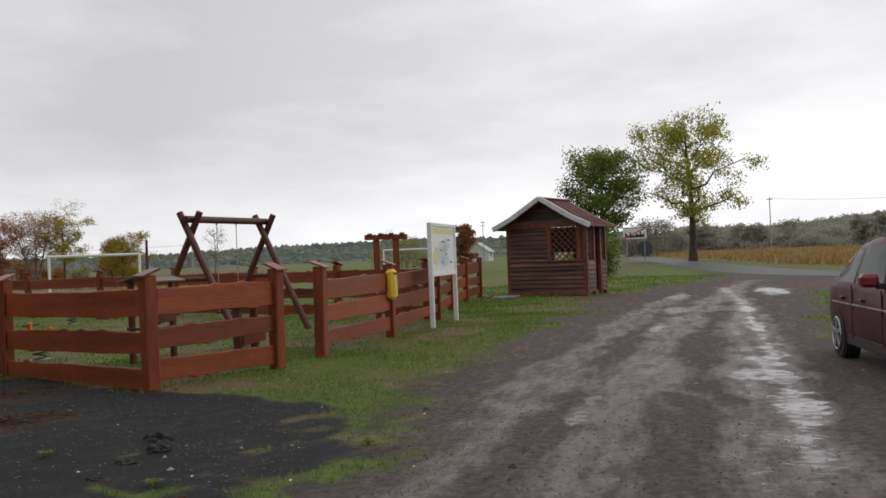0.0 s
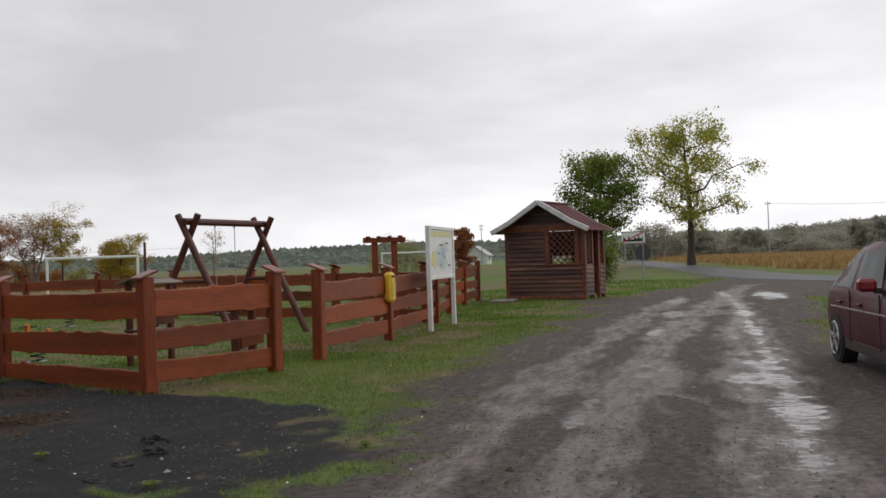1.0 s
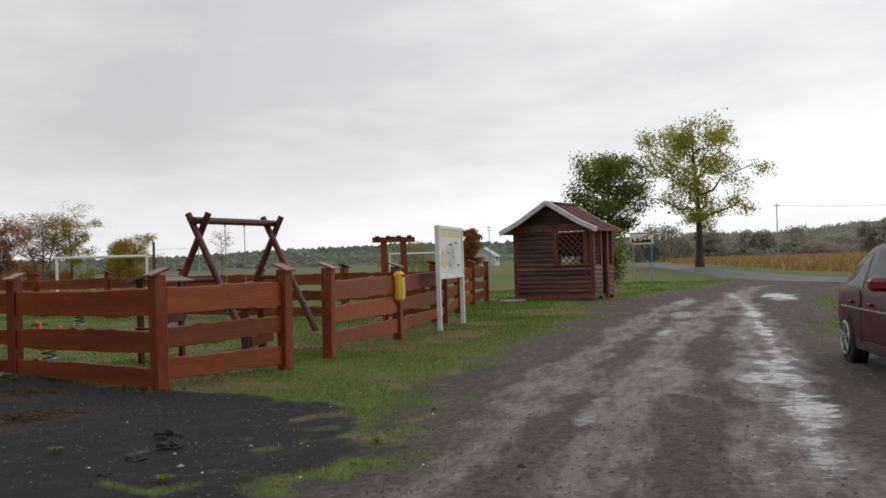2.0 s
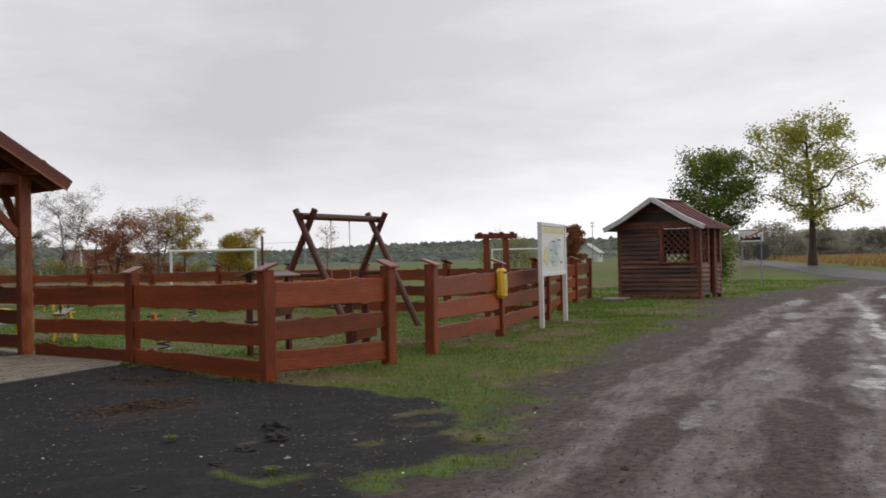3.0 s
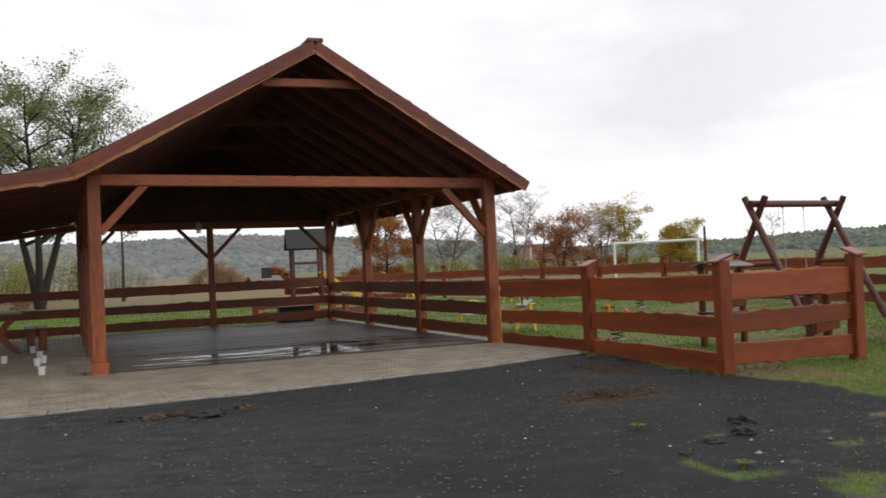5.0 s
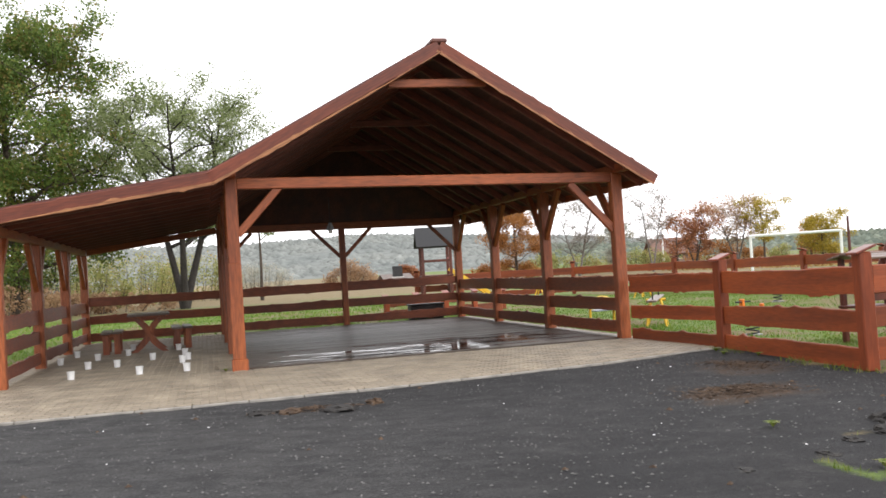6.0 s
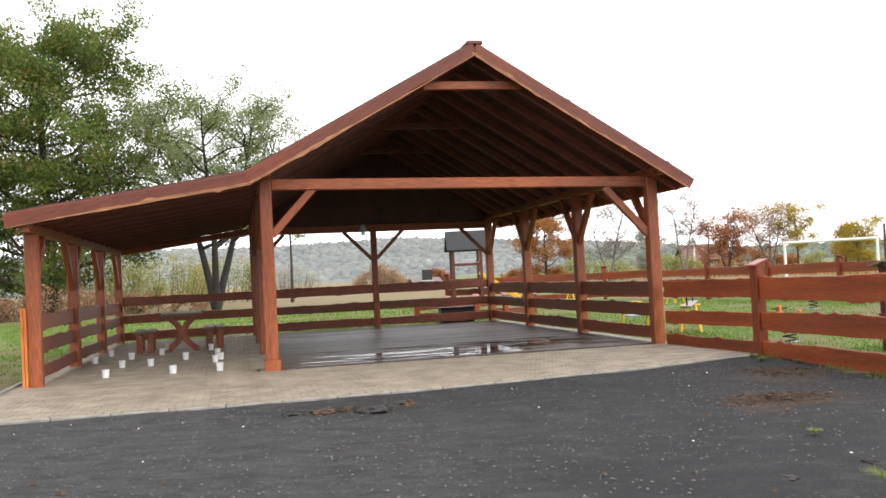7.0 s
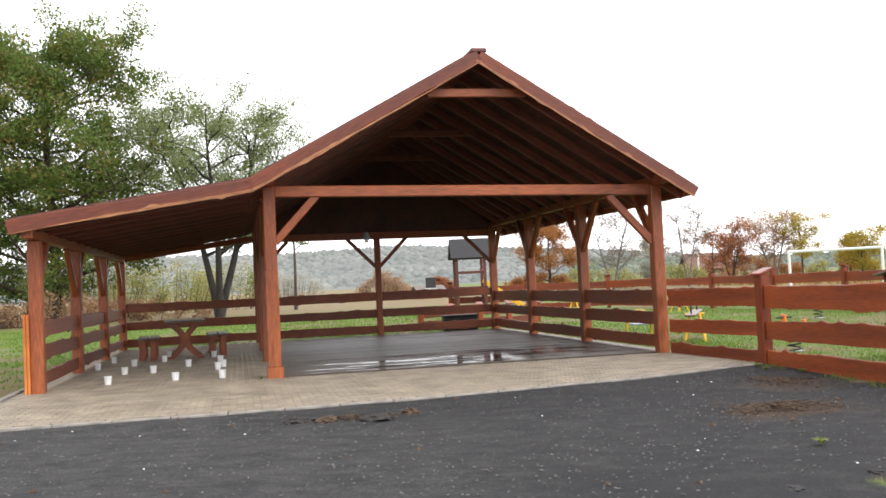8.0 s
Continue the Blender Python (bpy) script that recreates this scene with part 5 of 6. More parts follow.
    part("mirror_foot", box(1.78, 1.86, -0.04, 0.05, 0.92, 0.98, 0.01), rubber, m_)
    part("tail_lamp", box(-0.845, -0.76, 0.22, 0.38, 0.66, 0.86, 0.02), lampm, ob)
    part("bumper", box(-0.87, -0.6, 0.30, W - 0.30, 0.36, 0.56, 0.06), paint, ob)
    for x in (0.0, 2.66):
        for y in (0.09, W - 0.09):
            arch = rod((x, y - 0.085, 0.31), (x, y + 0.09, 0.31), 0.345, seg=24)
            part("wheel_arch", arch, rubber, ob)
            wob = part("tyre", rod((x, y - 0.10, 0.30), (x, y + 0.09, 0.30), 0.30, seg=28), rubber, ob)
            part("rim", rod((x, y - 0.108, 0.30), (x, y - 0.09, 0.30), 0.205, seg=24), rubber, wob)
            for i in range(5):
                a = radians(72 * i + 20)
                bm, mm = bar((x, y - 0.113, 0.30), (x + 0.2 * math.cos(a), y - 0.113, 0.30 + 0.2 * math.sin(a)), 0.02, 0.055, 0.004)
                part("spoke", bm, alloy, wob, "", mm)
            bm = bmesh.new()
            ringp = [Vector((x + 0.2 * math.cos(radians(15 * i)), y - 0.112, 0.30 + 0.2 * math.sin(radians(15 * i)))) for i in range(25)]
            for a_, b_ in zip(ringp, ringp[1:]):
                rod(a_, b_, 0.014, seg=5, bm=bm)
            part("rim_edge", bm, alloy, wob)


car()


# ---- trees ----
def tube(verts, faces, pts, radii, seg=6):
    base = len(verts)
    n_ = len(pts)
    for i, (p, r) in enumerate(zip(pts, radii)):
        d = (pts[min(i + 1, n_ - 1)] - pts[max(i - 1, 0)]).normalized()
        u = d.orthogonal().normalized()
        v = d.cross(u)
        for k in range(seg):
            a = 6.2832 * k / seg
            verts.append(p + (u * math.cos(a) + v * math.sin(a)) * r)
    for i in range(n_ - 1):
        for k in range(seg):
            a, b = base + i * seg + k, base + i * seg + (k + 1) % seg
            faces.append((a, b, b + seg, a + seg))


def leaves_mesh(name, tips, per, spread, size, seed, material, flat=0.7):
    """Folded leaves scattered about the twig ends."""
    rng = np.random.default_rng(seed)
    c = np.repeat(np.array([tuple(t) for t in tips]), per, 0)
    c = c + np.clip(rng.normal(0, 0.75, c.shape), -1.35, 1.35) * np.array([spread, spread, spread * flat])
    n_ = len(c)
    u = rng.normal(0, 1, (n_, 3))
    u /= np.linalg.norm(u, axis=1, keepdims=True)
    w = rng.normal(0, 1, (n_, 3))
    w -= (w * u).sum(1, keepdims=True) * u
    w /= np.linalg.norm(w, axis=1, keepdims=True)
    nrm = np.cross(u, w)
    s = size * rng.uniform(0.6, 1.3, (n_, 1))
    a, b = c - u * s * 0.5, c + u * s * 0.5
    l, r = c + w * s * 0.36 + nrm * s * 0.12, c - w * s * 0.36 + nrm * s * 0.12
    verts = np.stack([a, l, b, r], 1).reshape(-1, 3)
    i = np.arange(n_)[:, None] * 4
    faces = np.concatenate([i + np.array([[0, 1, 2]]), i + np.array([[0, 2, 3]])], 0)
    return mesh_of(name, verts.tolist(), faces.tolist(), material)


def tree(label, az, dist, H, R, base, leaf, seed, n_leaf=9, leaf_size=0.3, spread=0.45, limbs=16, trunk_r=0.2, barkm=None, lean=(0, 0), stems=1, fm=0.5, rise=0.5, subs=5, z=0.0, off=0.0, twig=None, species="tree"):
    """A tree: tapered stems, limbs and twigs in one mesh, and a crown of single leaves round the twig ends."""
    rnd = random.Random(seed)
    x, y, _ = at_az(az, dist)
    ob = thing(species, label, "tree", (x, y, z), rnd.uniform(0, 360) if stems == 1 else 0)
    verts, faces, tips = [], [], []
    for s in range(stems):
        a0 = 6.283 * s / stems + rnd.uniform(0, 1)
        lx, ly = lean[0] + (0.28 * math.cos(a0) if stems > 1 else 0), lean[1] + (0.28 * math.sin(a0) if stems > 1 else 0)
        top = H * (1 if stems == 1 else rnd.uniform(0.82, 0.97))
        line = []
        for i in range(9):
            f = i / 8
            line.append(Vector((lx * top * f + 0.02 * H * math.sin(f * 5 + seed) * f, ly * top * f + 0.02 * H * math.cos(f * 4 + seed) * f, top * f * 0.94)))
        tube(verts, faces, line, [trunk_r * (1.25 if i == 0 else 1) * (1 - 0.9 * i / 8) / (1 if stems == 1 else 1.3) for i in range(9)], 8)

        def on_stem(f):
            q = f * 8
            i = min(int(q), 7)
            return line[i].lerp(line[i + 1], q - i)
        m = limbs // stems
        for i in range(m):
            f = base + (0.97 - base) * (i + rnd.uniform(0.2, 0.8)) / m
            fr = (f - base) / (1 - base)
            env = R * max(0.12, math.sqrt(max(0, 1 - ((fr - fm) / (max(fm, 1 - fm) + 0.08)) ** 2))) * rnd.uniform(0.7, 1.12)
            a = i * 2.399 + rnd.uniform(-0.5, 0.5)
            p0 = on_stem(max(f - 0.08, 0.05))
            d = Vector((math.cos(a), math.sin(a), rise * rnd.uniform(0.5, 1.3)))
            pts = [p0]
            for k in range(1, 6):
                t = k / 5
                pts.append(p0 + Vector((d.x * env * t, d.y * env * t, d.z * env * (t - 0.25 * t * t))) + Vector((rnd.uniform(-1, 1), rnd.uniform(-1, 1), rnd.uniform(-1, 1))) * 0.06 * env)
            rr = max(trunk_r * 0.42 * (1 - 0.6 * fr), 0.03)
            tube(verts, faces, pts, [rr * (1 - 0.8 * k / 5) for k in range(6)], 5)
            for k in range(subs):
                t = rnd.uniform(0.35, 1.0)
                q0 = pts[min(int(t * 5), 4)].lerp(pts[min(int(t * 5) + 1, 5)], t * 5 - int(t * 5) if t < 1 else 1)
                e = q0 + Vector((rnd.uniform(-1, 1), rnd.uniform(-1, 1), rnd.uniform(-0.3, 1.0))) * env * 0.38
                tube(verts, faces, [q0, q0.lerp(e, 0.5) + Vector((0, 0, 0.05)), e], [rr * 0.35, rr * 0.22, rr * 0.08], 4)
                tips += [q0.lerp(e, 0.55), e]
                for _ in range(2 if twig else 1):
                    e2 = e + Vector((rnd.uniform(-1, 1), rnd.uniform(-1, 1), rnd.uniform(-0.4, 1))) * env * 0.22
                    tube(verts, faces, [q0.lerp(e, 0.6), e2], [rr * 0.16, rr * 0.05], 3)
                    tips.append(e2)
    put_mesh("trunk", mesh_of("trunk", [tuple(v) for v in verts], faces, barkm or bark, True), ob)
    if n_leaf:
        put_mesh("crown", leaves_mesh("crown", tips, n_leaf, spread, leaf_size, seed, leaf), ob)
    return ob


def bush(label, az, dist, w, h, leaf, seed, n=1600, size=0.3, name="bush"):
    """A shrub: many stems from the ground and leaves in lumps on them."""
    rnd = random.Random(seed)
    x, y, _ = at_az(az, dist)
    ob = thing(name, label, "bush", (x, y, 0), az - 90)
    verts, faces, tips = [], [], []
    for i in range(max(10, int(w * 4))):
        px = rnd.uniform(-w / 2, w / 2)
        e = max(0.25, 1 - (2 * px / w) ** 2) ** 0.5
        p = Vector((px * 0.8, rnd.uniform(-0.25, 0.25) * min(w, 4), 0))
        q = p + Vector((px * 0.2 + rnd.uniform(-0.3, 0.3), rnd.uniform(-0.4, 0.4), h * e * rnd.uniform(0.6, 1.0)))
        tube(verts, faces, [p, p.lerp(q, 0.5), q], [0.04, 0.03, 0.01], 4)
        tips += [p.lerp(q, t) + Vector((rnd.uniform(-0.3, 0.3), rnd.uniform(-0.3, 0.3), 0)) for t in (0.25, 0.5, 0.72, 0.9, 1.0)]
    put_mesh("stem", mesh_of("stem", [tuple(v) for v in verts], faces, bark), ob)["kind"] = "stuff"
    put_mesh("foliage", leaves_mesh("foliage", tips, max(3, n // len(tips)), 0.09 * h + 0.12, size, seed, leaf, 0.8), ob)
    return ob


tree("large green oak with some rusty leaves", 100.0, 66, 19.9, 7.6, 0.10, leaf_oak, 11, 110, 0.20, 0.62, 44, 0.42, fm=0.40, rise=0.45, subs=7, species="oak_tree")
tree("large green oak standing behind the first", 107.5, 72, 18.0, 6.0, 0.12, leaf_oak, 12, 50, 0.23, 0.7, 28, 0.40, fm=0.42, species="oak_tree")
tree("pale green willow with several dark leaning stems", 91.2, 60, 15.2, 4.4, 0.36, leaf_willow, 13, 46, 0.13, 0.42, 36, 0.32, barkm=bark_dark, stems=3, lean=(-0.03, 0), fm=0.55, rise=0.75, subs=7, twig=1, species="willow_tree")
tree("slim pale green tree behind the pavilion roof", 86.8, 70, 11.6, 1.6, 0.45, leaf_willow, 14, 5, 0.2, 0.3, 12, 0.12, fm=0.6, rise=1.0, twig=1, species="willow_tree")
tree("dense orange-brown autumn tree", 71.6, 88, 7.3, 2.9, 0.18, leaf_orange, 15, 60, 0.14, 0.40, 18, 0.16, fm=0.5)
tree("bare grey tree with fine twigs", 67.9, 92, 9.0, 2.9, 0.3, leaf_twig, 16, 14, 0.09, 0.35, 36, 0.15, stems=3, barkm=bark_pale, fm=0.6, rise=0.9, twig=1)
tree("bare pale grey tree with upright twigs", 63.6, 92, 8.9, 2.1, 0.38, leaf_twig, 17, 14, 0.09, 0.3, 30, 0.13, stems=2, barkm=bark_pale, fm=0.6, rise=1.0, twig=1)
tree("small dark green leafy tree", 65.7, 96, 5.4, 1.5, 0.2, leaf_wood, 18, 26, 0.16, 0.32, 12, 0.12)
tree("thin rust-red autumn tree", 61.2, 95, 6.0, 2.4, 0.35, leaf_red, 19, 30, 0.13, 0.34, 24, 0.12, stems=3, rise=0.8, fm=0.65)
tree("round pale russet tree almost bare", 58.9, 97, 7.4, 2.6, 0.42, leaf_pink, 20, 18, 0.11, 0.34, 33, 0.15, stems=3, barkm=bark_pale, rise=0.8, fm=0.65, twig=1)
tree("yellow-green autumn tree beside the meadow", 57.4, 95, 6.3, 2.2, 0.35, leaf_gold, 21, 34, 0.13, 0.34, 13, 0.12, rise=0.8, fm=0.6)
tree("low golden autumn tree behind the goal", 54.3, 97, 4.4, 2.4, 0.2, leaf_gold, 22, 42, 0.15, 0.36, 14, 0.12)
tree("low rusty autumn tree", 54.9, 104, 4.8, 1.4, 0.25, leaf_orange, 23, 7, 0.2, 0.36, 12, 0.12)
tree("bare thin tree beyond the swing", 49.2, 110, 6.0, 1.4, 0.35, leaf_pink, 24, 2, 0.14, 0.3, 12, 0.09, barkm=bark_pale, rise=0.9, twig=1)
tree("rust-red tree at the edge of the meadow", 62.2, 93, 5.4, 1.6, 0.3, leaf_red, 25, 6, 0.19, 0.36, 12, 0.12)
tree("small orange-red autumn tree beyond the fence", 34.45, 85, 4.5, 0.95, 0.15, leaf_red, 26, 34, 0.18, 0.26, 14, 0.1)
tree("dense dark green roadside tree", 26.2, 80, 10.3, 3.3, 0.34, leaf_green, 27, 42, 0.20, 0.55, 26, 0.28, fm=0.5, species="maple_tree")
tree("tall yellow-green roadside tree with dark forked trunk", 21.2, 100, 14.6, 5.6, 0.3, leaf_yellow, 28, 66, 0.24, 0.70, 17, 0.42, barkm=bark, fm=0.36, rise=0.62, subs=4, species="maple_tree")
bush("dark green conifer shrub beside the hut", 26.75, 50, 2.0, 3.2, leaf_green, 30, 4000, 0.14)
bush("hazy yellow-green trees beyond the road", 23.3, 190, 13.0, 7.5, leaf_wood, 31, 6000, 0.4)
for i, (az, d, w, h, lf, lab) in enumerate(((97.5, 74, 9, 4.2, leaf_bush, "tall yellow-green thicket behind the oak"), (94.2, 80, 9, 4.6, leaf_bush, "yellow-green thicket behind the lean-to"), (90.6, 84, 8, 4.0, leaf_bush, "russet and green thicket"),
                                            (100.5, 60, 8, 1.8, leaf_pink, "brown bracken along the meadow"), (95.5, 62, 9, 1.2, leaf_pink, "low brown bracken along the meadow edge"), (81.7, 95, 5.0, 2.8, leaf_pink, "round tan bush on the meadow"), (78.0, 100, 2.6, 2.2, leaf_red, "dark red bush on the meadow"),
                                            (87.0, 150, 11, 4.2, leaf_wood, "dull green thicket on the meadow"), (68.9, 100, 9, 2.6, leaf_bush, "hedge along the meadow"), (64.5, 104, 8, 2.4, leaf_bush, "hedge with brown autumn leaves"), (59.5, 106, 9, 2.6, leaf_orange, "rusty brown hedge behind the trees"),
                                            (55.2, 108, 8, 2.4, leaf_bush, "yellowish hedge behind the trees"), (38.5, 140, 8, 5.5, leaf_bush, "olive thicket beyond the meadow"), (72.5, 97, 7, 1.8, leaf_orange, "low russet hedge behind the pavilion"))):
    bush(lab, az, d, w, h, lf, 600 + i, 5200, 0.17)


# ---- far woods and hills ----
def canopy(name, label, az0, az1, r0, r1, top, seed, material, bump, grain, rows=40, step=0.035):
    """A wooded rise seen from afar: a height field with rounded crowns on it."""
    na = int((az1 - az0) / step)
    az, t = np.meshgrid(np.linspace(az0, az1, na), np.linspace(0, 1, rows))
    r = r0 + (r1 - r0) * t
    x, y = -7.2 + r * np.cos(np.radians(az)), -9.4 + r * np.sin(np.radians(az))
    el = np.interp(az, [p[0] for p in top], [p[1] for p in top])
    zt = 1.44 + r1 * np.tan(np.radians(el))
    hz = zt * smooth(0, 1, t ** 0.8 * 1.02)
    hz = hz + bump * (vnoise(x, y, grain, seed) * 0.5 + vnoise(x, y, grain * 0.5, seed + 1) * 0.4 + vnoise(x, y, grain * 6, seed + 2) * 0.6) * smooth(0.0, 0.12, t)
    hz = np.where(t == 0, -0.5, hz)
    idx_ = np.arange(na * rows).reshape(rows, na)
    f = np.stack([idx_[:-1, :-1], idx_[:-1, 1:], idx_[1:, 1:], idx_[1:, :-1]], -1).reshape(-1, 4)
    me = mesh_of(name, np.stack([x, y, hz], -1).reshape(-1, 3).tolist(), f.tolist(), material, True)
    return tagged(new(name, me), label, "hill", kind="structure")


def crowns(name, label, az0, az1, r0, r1, top, n_, rad, seed, material):
    """Rounded tree crowns standing close together on a wooded rise."""
    rng_ = np.random.default_rng(seed)
    bm = bmesh.new()
    bmesh.ops.create_icosphere(bm, subdivisions=1, radius=1.0)
    bv = np.array([tuple(v.co) for v in bm.verts])
    bf = np.array([[v.index for v in f.verts] for f in bm.faces])
    bm.free()
    az, t = rng_.uniform(az0, az1, n_), rng_.uniform(0.02, 1, n_)
    r = r0 + (r1 - r0) * t
    el = np.interp(az, [p[0] for p in top], [p[1] for p in top])
    z = (1.44 + r1 * np.tan(np.radians(el))) * smooth(0, 1, t ** 0.8 * 1.02)
    c = np.stack([-7.2 + r * np.cos(np.radians(az)), -9.4 + r * np.sin(np.radians(az)), z - 0.35 * rad], -1)
    size = rad * rng_.uniform(0.45, 1.15, n_)
    v = c[:, None, :] + bv[None] * size[:, None, None] * np.array([1, 1, 1.05]) * rng_.uniform(0.7, 1.25, (n_, len(bv), 1))
    f = bf[None] + (np.arange(n_) * len(bv))[:, None, None]
    me = mesh_of(name, v.reshape(-1, 3).tolist(), f.reshape(-1, 3).tolist(), material, True)
    return tagged(new(name, me), label, "wood", kind="stuff")


NORTH = [(64, 0.9), (70, 1.45), (76, 1.85), (80, 2.1), (84, 2.0), (88, 1.9), (93, 2.0), (100, 1.9), (110, 1.5), (135, 1.2)]
EAST = [(24, 0.85), (30, 0.9), (34, 0.85), (38, 0.95), (42.5, 0.85), (46, 0.78), (52, 0.55), (60, 0.55), (70, 0.95)]
EDGE = [(-6, 1.7), (8, 1.6), (11, 1.45), (13, 1.3), (15, 1.15), (17, 1.0), (19, 1.05), (22, 0.95), (25.5, 0.7)]
# Distance haze is put into the pale base colours of hill_m and wood2_m.
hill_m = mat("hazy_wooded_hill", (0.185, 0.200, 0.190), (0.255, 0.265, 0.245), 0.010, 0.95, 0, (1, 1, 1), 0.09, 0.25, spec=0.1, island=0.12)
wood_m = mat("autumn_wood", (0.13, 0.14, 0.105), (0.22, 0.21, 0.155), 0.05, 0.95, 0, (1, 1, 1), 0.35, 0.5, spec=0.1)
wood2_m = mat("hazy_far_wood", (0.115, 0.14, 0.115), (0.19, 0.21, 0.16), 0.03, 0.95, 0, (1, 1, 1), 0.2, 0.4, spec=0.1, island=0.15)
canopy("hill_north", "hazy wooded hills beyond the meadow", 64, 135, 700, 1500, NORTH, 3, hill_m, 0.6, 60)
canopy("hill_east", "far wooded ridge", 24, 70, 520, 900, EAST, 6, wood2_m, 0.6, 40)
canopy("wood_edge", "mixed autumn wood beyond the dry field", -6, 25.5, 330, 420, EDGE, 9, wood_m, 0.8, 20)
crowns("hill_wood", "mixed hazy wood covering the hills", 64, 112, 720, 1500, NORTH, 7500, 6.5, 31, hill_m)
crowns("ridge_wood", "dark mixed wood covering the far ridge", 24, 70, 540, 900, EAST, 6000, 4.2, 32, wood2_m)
rng_w = np.random.default_rng(33)
tips_w = []
for _ in range(620):
    az, t = rng_w.uniform(4, 25.5), rng_w.uniform(0, 1) ** 0.7
    r = 328 + 92 * t
    x, y, _ = at_az(az, r)
    z = max(2.0, (1.44 + 420 * math.tan(radians(float(np.interp(az, [p[0] for p in EDGE], [p[1] for p in EDGE]))))) * t ** 0.8 * 0.86) + rng_w.uniform(-0.8, 1.0)
    tips_w += [(x + rng_w.normal(0, 1.5), y + rng_w.normal(0, 1.5), z + rng_w.normal(0, 1.0)) for _ in range(5)]
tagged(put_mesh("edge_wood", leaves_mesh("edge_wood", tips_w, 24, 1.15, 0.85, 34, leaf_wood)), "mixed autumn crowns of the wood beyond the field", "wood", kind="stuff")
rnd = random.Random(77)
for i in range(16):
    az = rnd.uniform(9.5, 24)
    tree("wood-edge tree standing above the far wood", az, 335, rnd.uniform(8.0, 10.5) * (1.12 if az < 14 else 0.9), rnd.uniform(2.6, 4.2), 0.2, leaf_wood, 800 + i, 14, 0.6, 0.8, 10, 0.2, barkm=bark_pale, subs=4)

# house and shed among the far trees
def house(az, d, rz, L, D, eave, peak, wall_m, roof_m, label):
    x, y, _ = at_az(az, d)
    ob = thing("house", label, "house", (x, y, 0), rz)
    for nm, b in (("wall", (-L / 2, L / 2, -D / 2, -D / 2 + 0.25)), ("wall", (-L / 2, L / 2, D / 2 - 0.25, D / 2)), ("wall", (-L / 2, -L / 2 + 0.25, -D / 2 + 0.25, D / 2 - 0.25)), ("wall", (L / 2 - 0.25, L / 2, -D / 2 + 0.25, D / 2 - 0.25))):
        part(nm, box(*b, 0, eave, 0), wall_m, ob)
    for sx in (-L / 2, L / 2 - 0.2):
        bm = bmesh.new()
        t = [bm.verts.new(p) for p in ((sx, -D / 2, eave), (sx, D / 2, eave), (sx, 0, peak))]
        u = [bm.verts.new((v.co.x + 0.2, v.co.y, v.co.z)) for v in t]
        bm.faces.new(t)
        bm.faces.new(u[::-1])
        for i in range(3):
            bm.faces.new((t[i], t[(i + 1) % 3], u[(i + 1) % 3], u[i]))
        bmesh.ops.recalc_face_normals(bm, faces=bm.faces)
        part("gable", bm, wall_m, ob)
    for s in (1, -1):
        bm, m = bar((0, 0, peak + 0.05), (0, s * (D / 2 + 0.4), eave - 0.1), L + 0.8, 0.15, 0)
        part("roof", bm, roof_m, ob, "", m)
    w = part("window", box(-0.5, 0.5, -D / 2 - 0.03, -D / 2, 1.0, 2.0, 0.01), rubber, ob)
    part("window_frame", box(-0.56, 0.56, -D / 2 - 0.05, -D / 2 - 0.03, 0.94, 1.0, 0), white_paint, w)


house(62.5, 128, -10, 5.5, 5, 1.7, 3.6, mat("dull_brown_wall", (0.16, 0.11, 0.09), (0.24, 0.17, 0.14), 1, 0.8), mat("brown_tile_roof", (0.14, 0.07, 0.05), (0.2, 0.11, 0.08), 2, 0.7), "low brown-roofed farmhouse among the trees")
house(33.7, 230, 20, 5, 6, 2.2, 4.4, mat("white_render", (0.6, 0.6, 0.58), (0.72, 0.72, 0.7), 1, 0.8), mat("pale_roof", (0.5, 0.5, 0.5), (0.62, 0.62, 0.62), 2, 0.6), "small white house beyond the meadow")
house(78.9, 92, 5, 2.2, 1.8, 0.8, 1.15, wood_rail, wood_grey, "small dark shed on the meadow")


# ---- poles, signs, wires, field fence ----
def utility_pole(az, d, h, material, arms=1, tall=True):
    x, y, _ = at_az(az, d)
    ob = thing("utility_pole", "slim grey overhead line pole in the meadow", "pole", (x, y, 0), az)
    part("pole", rod((0, 0, 0), (0, 0, h), 0.11, 0.07, 8), material, ob)
    for k in range(arms):
        part("crossarm", box(-0.05, 0.05, -0.45, 0.45, h - 0.5 - 0.7 * k, h - 0.38 - 0.7 * k, 0), material, ob)
        for s in (-0.4, 0.4):
            part("insulator", rod((0, s, h - 0.38 - 0.7 * k), (0, s, h - 0.16 - 0.7 * k), 0.06, 0.05, 6), plastic_white, ob)
    return x, y


p1 = utility_pole(16.9, 170, 9.4, steel, 1)
p2 = utility_pole(33.4, 210, 9.0, steel, 2)
utility_pole(63.0, 112, 4.5, white_paint, 0)
utility_pole(52.95, 60, 3.1, wood_dark, 0)
p3 = utility_pole(75.0, 150, 5.2, steel, 1)
p4 = utility_pole(50.5, 165, 5.2, steel, 1)


def wire(a, b, sag, label):
    verts, faces = [], []
    a, b = Vector(a), Vector(b)
    pts = [a.lerp(b, i / 24) - Vector((0, 0, sag * 4 * (i / 24) * (1 - i / 24))) for i in range(25)]
    tube(verts, faces, pts, [0.03] * 25, 4)
    tagged(put_mesh("overhead_wire", mesh_of("overhead_wire", [tuple(v) for v in verts], faces, steel)), label, "wire")


